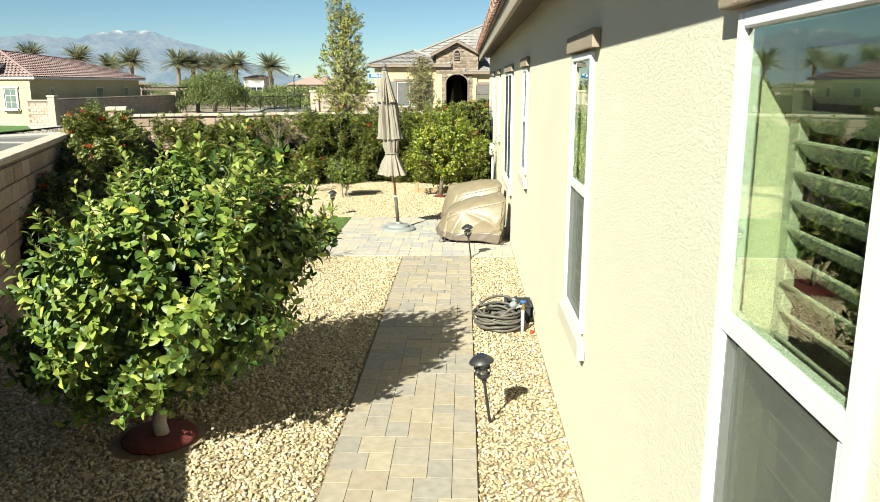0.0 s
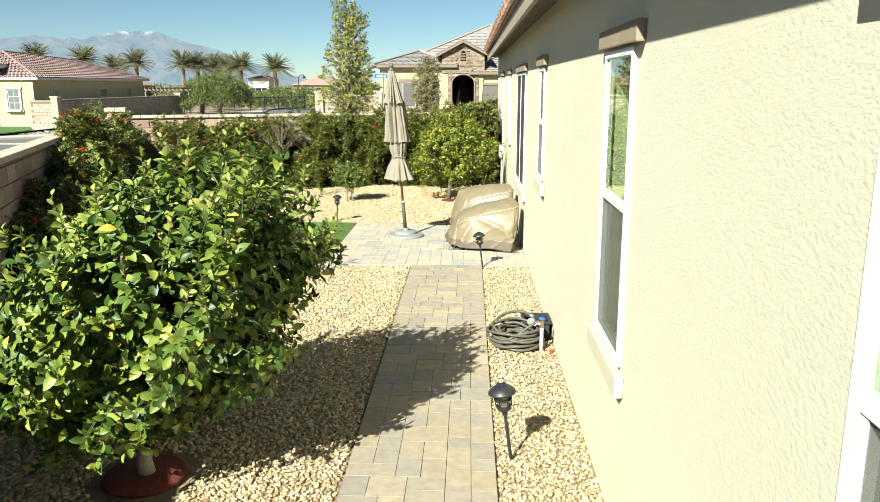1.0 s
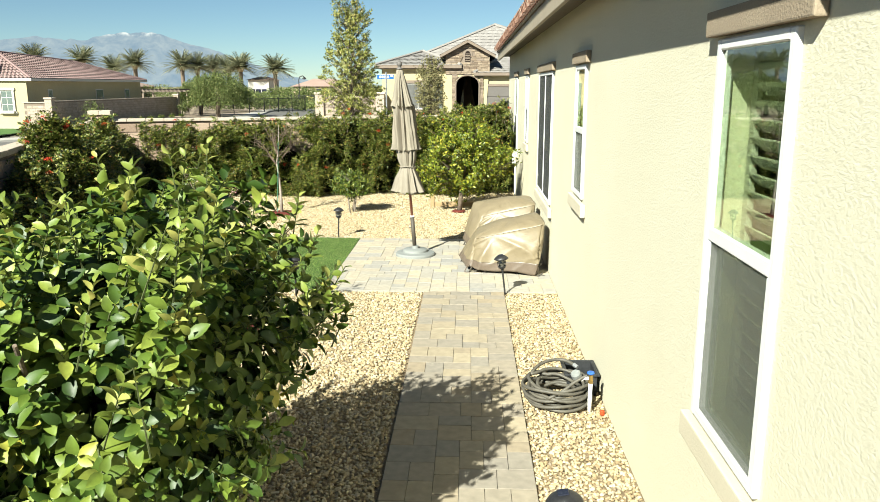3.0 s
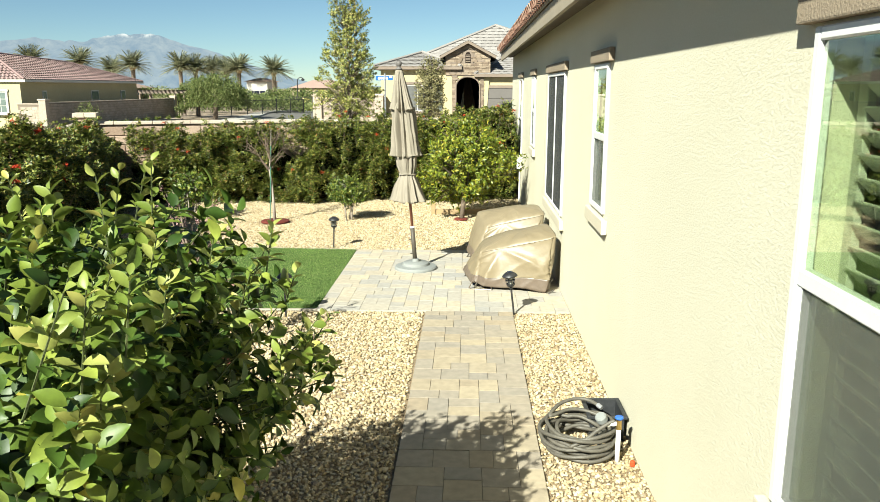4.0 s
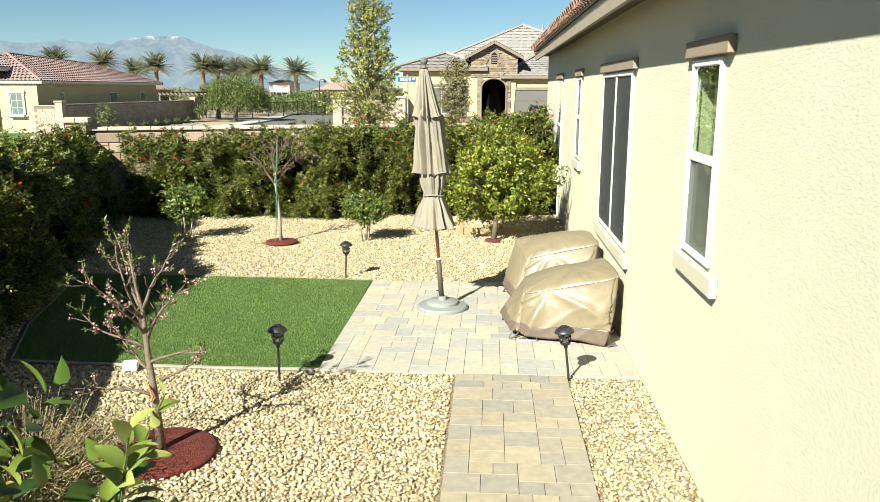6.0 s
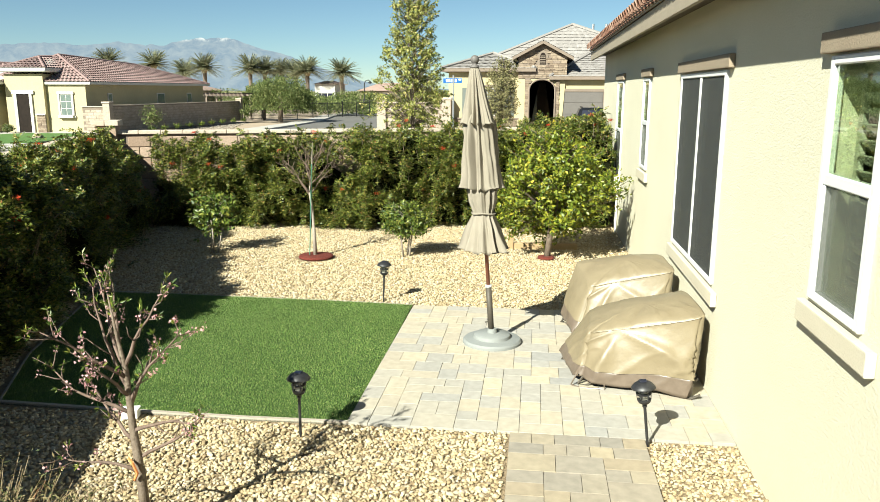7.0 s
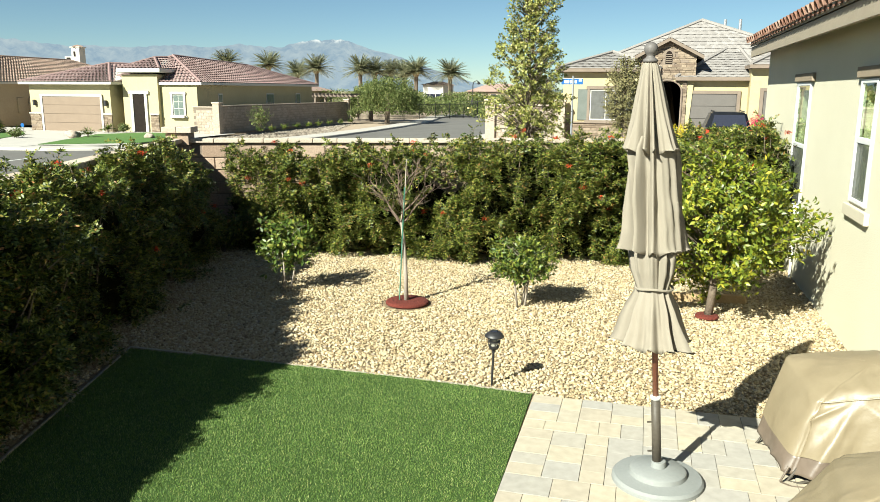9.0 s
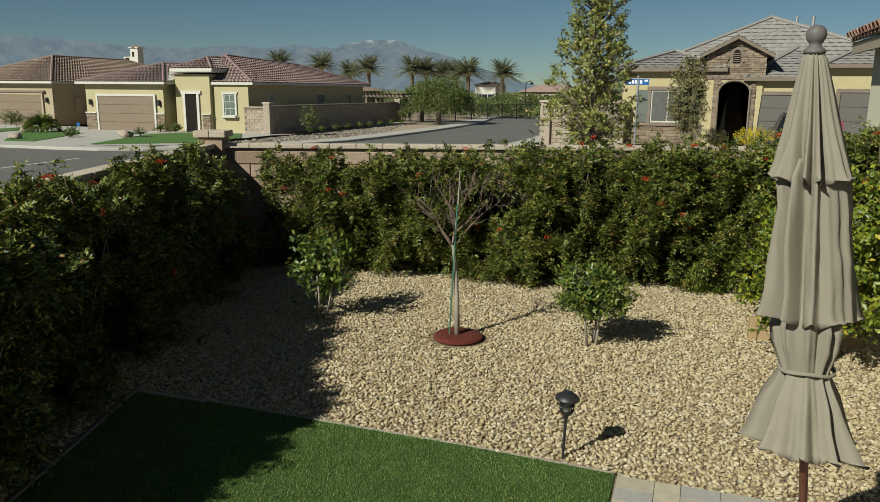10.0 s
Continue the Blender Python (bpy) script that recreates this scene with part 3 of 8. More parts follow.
side_street()
kerb([(x, 40.4) for x in steps(-90, -34, 20)] + BEND)
kerb([(-11.5, y) for y in (110, 90, 60, 41.3)] + [(x, 41.0) for x in steps(-11.2, 40, 16)])
sheet("gutter", steps(-26.0, -11.5, 6), [40.0, 41.2], -0.13, CONCRETE, "pale concrete gutter across the side street's mouth", "gutter")
sheet("driveway", steps(-45.0, -29.0, 8), [42.6, 48, 56.0], 0.0, CONCRETE, "pale concrete driveway in front of a double garage", "driveway")
sheet("driveway", steps(-60, -45.0, 8), [42.6, 48, 58.0], 0.0, CONCRETE, "pale concrete driveway of the second tan house", "driveway")
sheet("driveway", steps(0.0, 7.0, 4), [42.6, 48.0], 0.004, CONCRETE, "pale concrete driveway under a parked black car", "driveway")
for a, b, c, e in ((-28.0, 32.1, -28.6, 36.9), (-29.4, 30.0, -29.3, 30.6)):
    w = Vector((b - e, c - a, 0)).normalized() * 0.07
    line = [(a - w.x, b - w.y, -0.632), (a + w.x, b + w.y, -0.632), (c + w.x, e + w.y, -0.632), (c - w.x, e - w.y, -0.632)]
    tagged(new("road_marking", mesh_from("road_marking", line, [(0, 1, 2, 3)], ROAD_LINE)), "worn white line painted on the asphalt", "road marking", kind="structure")
for outline in ([(-33.4, 42.65), (-29.05, 45.6), (-29.05, 50.6), (-31.6, 54.6), (-35.4, 54.6), (-36.9, 51.7)], [(-39.6, 42.65), (-37.8, 43.0), (-41.3, 50.2), (-44.2, 53.0), (-45.6, 49.0)], [(-50.0, 42.65), (-46.2, 42.65), (-49.0, 56.0), (-51.4, 56.0)]):
    single("front_lawn", prism(outline, -0.52, -0.47), LAWN_FAR, "short green lawn in front of a stucco house", "lawn", kind="structure")

# The yard's gravel bed; the stones themselves lie on it.
single("gravel_bed", prism(YARD, -0.12, -0.011), GRAVEL_BED, "sandy bed under the tan landscape gravel, darkened for the gap shade", "ground", kind="structure")

# ---- the house ----
WINDOWS = [  # y0, y1, z0, z1, slider
    (1.30, 2.095, 0.945, 2.625, False),
    (4.455, 5.25, 0.945, 2.625, False),
    (9.00, 9.66, 1.39, 2.63, False),
    (11.82, 13.70, 0.90, 2.62, True),
    (15.93, 16.53, 1.42, 2.63, False),
    (19.02, 19.95, 0.91, 2.63, False),
]
THICK = 0.16


def house_wall():
    """The long wall as one mesh: boxes between, under and over the openings."""
    bm = bmesh.new()
    cuts = [BACK_END] + [c for w in WINDOWS for c in w[:2]] + [HOUSE_END]
    for i in range(0, len(cuts), 2):
        box(WALL_X, WALL_X + THICK, cuts[i], cuts[i + 1], -0.3, 3.4, into=bm)
    for y0, y1, z0, z1, _ in WINDOWS:
        box(WALL_X, WALL_X + THICK, y0, y1, -0.3, z0, into=bm)
        box(WALL_X, WALL_X + THICK, y0, y1, z1, 3.4, into=bm)
    bmesh.ops.remove_doubles(bm, verts=bm.verts, dist=1e-5)
    return single("wall_house", bm, STUCCO, "cream stucco house wall with sand-float texture", "wall", kind="structure")


house_wall()
bm = box(WALL_X, 11.0, HOUSE_END - THICK, HOUSE_END, -0.3, 3.4)
bmesh.ops.translate(bm, vec=(THICK + 0.001, 0, 0), verts=bm.verts)
single("wall_house_end", bm, STUCCO, "cream stucco end wall of the house", "wall", kind="structure")
single("wall_house_back", box(WALL_X + THICK + 0.001, 11.0, BACK_END, BACK_END + THICK, -0.3, 3.4), STUCCO, "plain cream stucco wall", "wall", kind="structure")
single("room_partition", box(4.2, 4.3, BACK_END + THICK, HOUSE_END - THICK, -0.02, 3.0), ROOM, "plain painted room wall", "wall", kind="structure")
single("room_floor", box(WALL_X + THICK + 0.001, 4.2, BACK_END + THICK, HOUSE_END - THICK, 0.0, 0.1), ROOM, "plain indoor floor", "floor", kind="structure")
single("room_ceiling", box(WALL_X + THICK + 0.001, 4.2, BACK_END + THICK, HOUSE_END - THICK, 2.85, 2.95), ROOM, "plain white indoor ceiling", "ceiling", kind="structure")


def stucco_bar(name, y0, y1, z0, z1, out, label, material):
    bm = box(WALL_X - out, WALL_X - 0.002, y0, y1, z0, z1, bevel=0.008, seg=2)
    return single(name, bm, material, label, "trim", kind="structure")


def window(i, y0, y1, z0, z1, slider):
    root = tagged(thing(f"window_{i}", (WALL_X - 0.014, (y0 + y1) / 2, z0)), "white vinyl sliding window with dark screens" if slider else "white vinyl single-hung window with screened lower sash", "window", kind="structure")
    w, hgt, f = (y1 - y0) / 2, z1 - z0, 0.045

    def bar(name, a0, a1, b0, b1, x0=-0.012, x1=0.05):
        part(name, box(x0, x1, a0, a1, b0, b1, bevel=0.006), VINYL, root)

    bar("window_frame", -w, -w + f, 0.0, hgt)
    bar("window_frame", w - f, w, 0.0, hgt)
    bar("window_frame", -w + f, w - f, hgt - f, hgt)
    bar("window_frame", -w + f, w - f, 0.0, f)
    if slider:
        bar("mullion", -0.035, 0.035, f, hgt - f, -0.008, 0.04)
        for a0, a1 in ((-w + f, -0.035), (0.035, w - f)):
            part("screen", box(0.000, 0.004, a0, a1, f, hgt - f), DARK_SCREEN, root, "dark grey insect screen")
            p = part("pane", box(0.034, 0.038, a0, a1, f, hgt - f), WINDOW_GLASS, root, "greenish window glass")
            p.visible_shadow = False
    else:
        mid = hgt * 0.51
        bar("meeting_rail", -w + f, w - f, mid - 0.03, mid + 0.03, -0.008, 0.045)
        p = part("pane", box(0.004, 0.008, -w + f, w - f, mid + 0.03, hgt - f), WINDOW_GLASS, root, "greenish reflecting upper pane")
        p.visible_shadow = False
        for a0, a1 in ((-w + f, -w + f + 0.03), (w - f - 0.03, w - f)):
            part("sash_stile", box(-0.004, 0.045, a0, a1, f, mid - 0.03, bevel=0.004), VINYL, root)
        part("screen", box(0.002, 0.006, -w + f + 0.03, w - f - 0.03, f, mid - 0.03), SCREEN, root, "grey insect screen over the lower pane")
        p = part("pane", box(0.030, 0.034, -w + f + 0.03, w - f - 0.03, f, mid - 0.03), WINDOW_GLASS, root)
        p.visible_shadow = False
    return root


def shutters(y0, y1, z0, z1):
    """Indoor plantation shutters: a frame and tilted louvres, behind the glass."""
    root = thing("plantation_shutter", (WALL_X + 0.13, (y0 + y1) / 2, z0), 0, "white indoor plantation shutter with tilted wide louvres", "shutter", "indoor shutters")
    w, hgt = (y1 - y0) / 2, z1 - z0
    for a0, a1, b0, b1 in ((-w, -w + 0.06, 0, hgt), (w - 0.06, w, 0, hgt), (-w + 0.06, w - 0.06, 0, 0.08), (-w + 0.06, w - 0.06, hgt - 0.08, hgt)):
        part("stile", box(0.0, 0.03, a0, a1, b0, b1, bevel=0.004), SHUTTER_WHITE, root)
    n = int((hgt - 0.16) / 0.072)
    me = None
    for k in range(n):
        z = 0.08 + (k + 0.5) * (hgt - 0.16) / n
        if me is None:
            me = part("louvre", box(-0.041, 0.041, -w + 0.065, w - 0.065, -0.005, 0.005, bevel=0.004), SHUTTER_WHITE, root, at=pose(0.015, 0, z, 0, 44, 0)).data
        else:
            part("louvre", me, SHUTTER_WHITE, root, at=pose(0.015, 0, z, 0, 44, 0))


for i, (y0, y1, z0, z1, slider) in enumerate(WINDOWS):
    window(i + 1, y0, y1, z0, z1, slider)
    if not slider:
        shutters(y0 + 0.02, y1 - 0.02, z0 + 0.01, z1 - 0.01)
    stucco_bar("window_lintel", y0 - 0.17, y1 + 0.10, z1 + 0.012, z1 + 0.118, 0.05, "taupe stucco band over a window", STUCCO_TRIM)
    stucco_bar("window_ledge", y0 - (0.08 if y0 < 8 else 0.17), y1 + 0.08, z0 - 0.145, z0 - 0.028, 0.05, "stucco ledge under a window", LEDGE)

# Roof edge: fascia board, soffit, bird stops, deck and tiles.
EAVE_X, EAVE_Z = 0.43, 3.11
single("fascia_board", box(EAVE_X, EAVE_X + 0.04, BACK_END, HOUSE_END + 0.12, EAVE_Z, EAVE_Z + 0.18, bevel=0.004), FASCIA, "tan painted fascia board along the eave", "fascia", kind="structure")
single("soffit", box(EAVE_X + 0.041, WALL_X - 0.001, BACK_END, HOUSE_END, EAVE_Z + 0.10, EAVE_Z + 0.12), SOFFIT, "taupe soffit under the eave, darkened to hold its shade", "soffit", kind="structure")
SLOPE = math.atan(0.33)
deck = bmesh.new()
for q in [((EAVE_X - 0.02, BACK_END, EAVE_Z + 0.185), (EAVE_X - 0.02, HOUSE_END + 0.12, EAVE_Z + 0.185), (8.0, HOUSE_END + 0.12, EAVE_Z + 0.185 + 7.56 * 0.33), (8.0, BACK_END, EAVE_Z + 0.185 + 7.56 * 0.33))]:
    deck.faces.new([deck.verts.new(p) for p in q])
r = bmesh.ops.extrude_face_region(deck, geom=deck.faces[:])
bmesh.ops.translate(deck, vec=(0, 0, 0.03), verts=[v for v in r["geom"] if isinstance(v, bmesh.types.BMVert)])
bmesh.ops.recalc_face_normals(deck, faces=deck.faces[:])
roof_deck = single("roof", deck, FASCIA, "low-pitched roof with terracotta barrel tiles", "roof", kind="structure")

# ---- block walls of the yard: mortar cores; the blocks come last ----
WALL_TOP = 1.64


def wall_core(name, a, b, label):
    d = Vector((b[0] - a[0], b[1] - a[1], 0))
    bm = box(0, d.length, -0.062, 0.062, -0.7, WALL_TOP)
    ob = single(name, bm, MORTAR, label, "wall", kind="structure")
    ob.matrix_basis = pose(a[0], a[1], 0, 0, 0, math.degrees(math.atan2(d.y, d.x)))
    return ob, d.length


left_end = (left_wall_x(BACK_END), BACK_END)
core_left, len_left = wall_core("wall_left", CORNER, left_end, "tan concrete block garden wall with a smooth cap")
core_back, len_back = wall_core("wall_back", CORNER, (WALL_X - 0.05, back_wall_y(WALL_X)), "tan concrete block rear garden wall with a smooth cap")
single("wall_behind", box(left_end[0], 11.0, BACK_END - 0.2, BACK_END - 0.05, -0.3, 1.9), BLOCK_FAR, "plain tan block wall closing the side yard", "wall", kind="structure")

# Corner pillar with a two-part cap.
pillar = thing("corner_pillar", (CORNER[0] + 0.05, CORNER[1], 0), 19.0, "tan block corner pillar with a four-piece overhanging cap", "pillar")
for k in range(10):
    part("block", box(-0.185, 0.185, -0.185, 0.185, -0.2 + 0.2 * k + 0.004, -0.2 + 0.2 * (k + 1) - 0.004, bevel=0.01), BLOCK, pillar)
for a, b, c, e in ((-0.235, -0.003, -0.235, -0.003), (0.003, 0.235, -0.235, -0.003), (-0.235, -0.003, 0.003, 0.235), (0.003, 0.235, 0.003, 0.235)):
    part("cap", box(a, b, c, e, 1.804, 1.90, bevel=0.012, seg=2), CAP, pillar, "pale flat cap")

# ---- lawn, patio and path: bases; the pieces come last ----
single("lawn", prism(LAWN, -0.05, 0.0), TURF_BASE, "square of short artificial green turf beside the patio", "lawn", kind="structure")
edge = bmesh.new()
for (xa, ya), (xb, yb) in zip(LAWN[3:], LAWN[4:]):
    d = Vector((xb - xa, yb - ya, 0))
    nrm = Vector((d.y, -d.x, 0)).normalized() * (0.034 if abs(d.y) < 0.05 else 0.016)
    prism([(xa, ya), (xb, yb), (xb - nrm.x, yb - nrm.y), (xa - nrm.x, ya - nrm.y)], -0.05, 0.014, edge)
for (xa, ya), (xb, yb) in zip(LAWN[:3], LAWN[1:4]):
    prism([(xb, yb), (xa, ya), (xa, ya + 0.016), (xb, yb + 0.016)][::-1], -0.05, 0.008, edge)
single("lawn_edging", edge, EDGING, "pale narrow plastic edging round the lawn", "edging", kind="structure")
patio = single("patio", box(PATIO[0], PATIO[1], PATIO[2], PATIO[3], -0.06, -0.008), SAND, "patio of mixed grey and buff concrete pavers", "patio", kind="structure")
path = single("path", box(PATH[0], PATH[1], PATH[2], PATH[3], -0.06, -0.008), SAND, "straight garden path of mixed concrete pavers", "path", kind="structure")

# ---- the yard's things ----
def path_light(x, y, lean=(0, 0), label="black metal solar path light standing in gravel", tall=1.0):
    """Stake, cage with glass, and a domed cap."""
    root = thing("path_light", (x, y, 0), 0, label, "path light", "path lights")
    root.matrix_basis = pose(x, y, 0, lean[1], lean[0], 0) @ Matrix.Scale(tall, 4)
    part("stake", lathe([(0.004, -0.03), (0.006, 0.0), (0.0105, 0.02), (0.0105, 0.29), (0.017, 0.295), (0.017, 0.31)], 12), BLACK_METAL, root)
    part("cup", lathe([(0.012, 0.31), (0.04, 0.33), (0.047, 0.345), (0.047, 0.355), (0.03, 0.356)], 20), BLACK_METAL, root)
    lens = part("lens", lathe([(0.037, 0.356), (0.040, 0.43), (0.037, 0.432)], 20), LAMP_GLASS, root, "clear ribbed glass", smooth=True)
    lens.visible_shadow = False
    part("bulb", lathe([(0.0, 0.357), (0.018, 0.358), (0.022, 0.39), (0.018, 0.42), (0.0, 0.422)], 12), BULB, root, "pale frosted core", smooth=True)
    for k in range(6):
        a = k * math.pi / 3
        part("cage_bar", tube([(0.046 * math.cos(a), 0.046 * math.sin(a), 0.35), (0.053 * math.cos(a), 0.053 * math.sin(a), 0.44)], 0.0035, 5), BLACK_METAL, root)
    ring = lathe([(0.050, 0.392), (0.054, 0.392), (0.054, 0.398), (0.050, 0.398)], 20)
    part("cage_ring", ring, BLACK_METAL, root)
    part("cap", lathe([(0.0, 0.432), (0.076, 0.434), (0.085, 0.438), (0.083, 0.446), (0.068, 0.464), (0.046, 0.480), (0.033, 0.486), (0.0, 0.487)], 28), BLACK_METAL, root, smooth=True)
    part("solar_panel", box(-0.025, 0.025, -0.025, 0.025, 0.486, 0.492, bevel=0.001), SOLAR, root, "small dark solar cell")
    return root


path_light(0.205, 5.215, (-8, 0), "black solar path light leaning beside the paver path", 1.09)
path_light(0.11, 10.66, (-7, 0), "black solar path light leaning at the patio corner")
path_light(-2.48, 14.12, (2, 0), "black solar path light behind the lawn")
path_light(-2.37, 10.50, (0, 0), "black solar path light in front of the lawn")


def umbrella():
    x, y = -1.11, 12.76
    root = thing("patio_umbrella", (x, y, 0), 0, "closed taupe canvas patio umbrella tied round its wooden pole", "umbrella")
    top = Vector((-0.20, -0.03, 2.62))

    def on(z):
        return top * (z / 2.62)

    part("pole", tube([on(0.5), on(2.63)], 0.019, 14), WOOD_POLE, root, "reddish wooden pole", smooth=True)
    part("sleeve", tube([on(0.09), on(0.585)], 0.029, 16), GREY_METAL, root, "grey steel sleeve", smooth=True)
    part("sleeve_ring", tube([on(0.575), on(0.597)], 0.033, 16), VINYL, root, smooth=True)
    for z in (0.22, 0.42):
        p = on(z)
        part("tightening_screw", tube([p, p + Vector((-0.055, -0.02, 0))], [0.006, 0.006], 8), GREY_METAL, root)
    base = part("base", lathe([(0.285, 0.0), (0.292, 0.012), (0.290, 0.035), (0.275, 0.052), (0.185, 0.064), (0.178, 0.092), (0.165, 0.102), (0.05, 0.112), (0.045, 0.15), (0.032, 0.152)], 48), GREY_PLASTIC, root, "heavy round two-tier grey resin base", smooth=True)
    mod = base.modifiers.new("edges", "EDGE_SPLIT")
    mod.split_angle = radians(35)
    # The folded canopy: three tiers of pleats, tied near the foot.
    def tier(name, rows, folds, seed, label=""):
        r = random.Random(seed)
        n = 120
        ph = [r.uniform(0, 6.28) for _ in range(4)]
        bm, rings = bmesh.new(), []
        last = rows[-1][0]
        rows = [tuple(p + (q - p) * s / 4 for p, q in zip(a, b)) for a, b in zip(rows, rows[1:]) for s in range(4)] + [rows[-1]]
        for z, rad, depth in rows:
            ring = []
            c = on(z)
            for i in range(n):
                a = 2 * math.pi * i / n
                w = math.sin(0.5 * folds * a + ph[0] + 0.9 * math.sin(3 * a + ph[1]) + 0.5 * math.sin(5 * a + ph[3]) + 0.7 * (2.7 - z))
                w2 = math.sin((folds * 2 + 1) * a + ph[2] + 2.0 * z)
                rr = rad * (1 + 1.3 * depth * (0.85 * (1 - 2 * abs(w)) + 0.22 * w2) * (0.75 + 0.5 * math.sin(2 * a + ph[2])) - 0.05 * depth + 0.22 * depth * noise.noise(Vector((2.6 * math.cos(a), 2.6 * math.sin(a), 6 * z + ph[0]))) + 0.10 * depth * noise.noise(Vector((7 * math.cos(a), 7 * math.sin(a), 14 * z + ph[1]))))
                dz = -0.13 * depth * (abs(w) - 0.5) if z == last else 0
                ring.append(bm.verts.new(c + Vector((0.88 * rr * math.cos(a), 0.8 * rr * math.sin(a), dz))))
            rings.append(ring)
        for p, q in zip(rings, rings[1:]):
            for i in range(n):
                j = (i + 1) % n
                bm.faces.new((p[i], q[i], q[j], p[j]))
        ob = part(name, bm, CANVAS, root, label, smooth=True)
        ob.modifiers.new("cloth", "SOLIDIFY").thickness = 0.004

    tier("canopy_tier", [(2.67, 0.035, 0.05), (2.64, 0.056, 0.08), (2.52, 0.085, 0.14), (2.40, 0.112, 0.18), (2.28, 0.140, 0.26), (2.20, 0.160, 0.34), (2.15, 0.176, 0.40)], 11, 1)
    tier("canopy_tier", [(2.24, 0.10, 0.2), (2.17, 0.140, 0.30), (2.0, 0.150, 0.36), (1.85, 0.158, 0.38), (1.70, 0.168, 0.36), (1.60, 0.178, 0.34), (1.545, 0.186, 0.36)], 9, 2)
    tier("canopy_tier", [(1.66, 0.11, 0.2), (1.52, 0.142, 0.26), (1.42, 0.132, 0.25), (1.35, 0.112, 0.2), (1.31, 0.102, 0.16), (1.27, 0.115, 0.18), (1.18, 0.148, 0.28), (1.06, 0.182, 0.32), (0.99, 0.203, 0.36), (0.945, 0.220, 0.40)], 10, 3)
    c = on(1.31)
    tie = [c + Vector((0.112 * math.cos(a), 0.100 * math.sin(a), 0.006 * math.sin(3 * a))) for a in [2 * math.pi * k / 40 for k in range(41)]]
    part("tie_strap", tube(tie, 0.008, 6), CANVAS, root)
    f = on(2.66)
    fin = part("finial", lathe([(0.05, 0.0), (0.055, 0.01), (0.05, 0.022), (0.034, 0.034), (0.028, 0.048), (0.036, 0.058), (0.046, 0.076), (0.050, 0.096), (0.046, 0.116), (0.033, 0.134), (0.014, 0.143), (0.0, 0.145)], 28), FINIAL, root, "dark grey ball finial", smooth=True)
    fin.matrix_basis = Matrix.Translation(f) @ Matrix.Scale(0.8, 4)


umbrella()


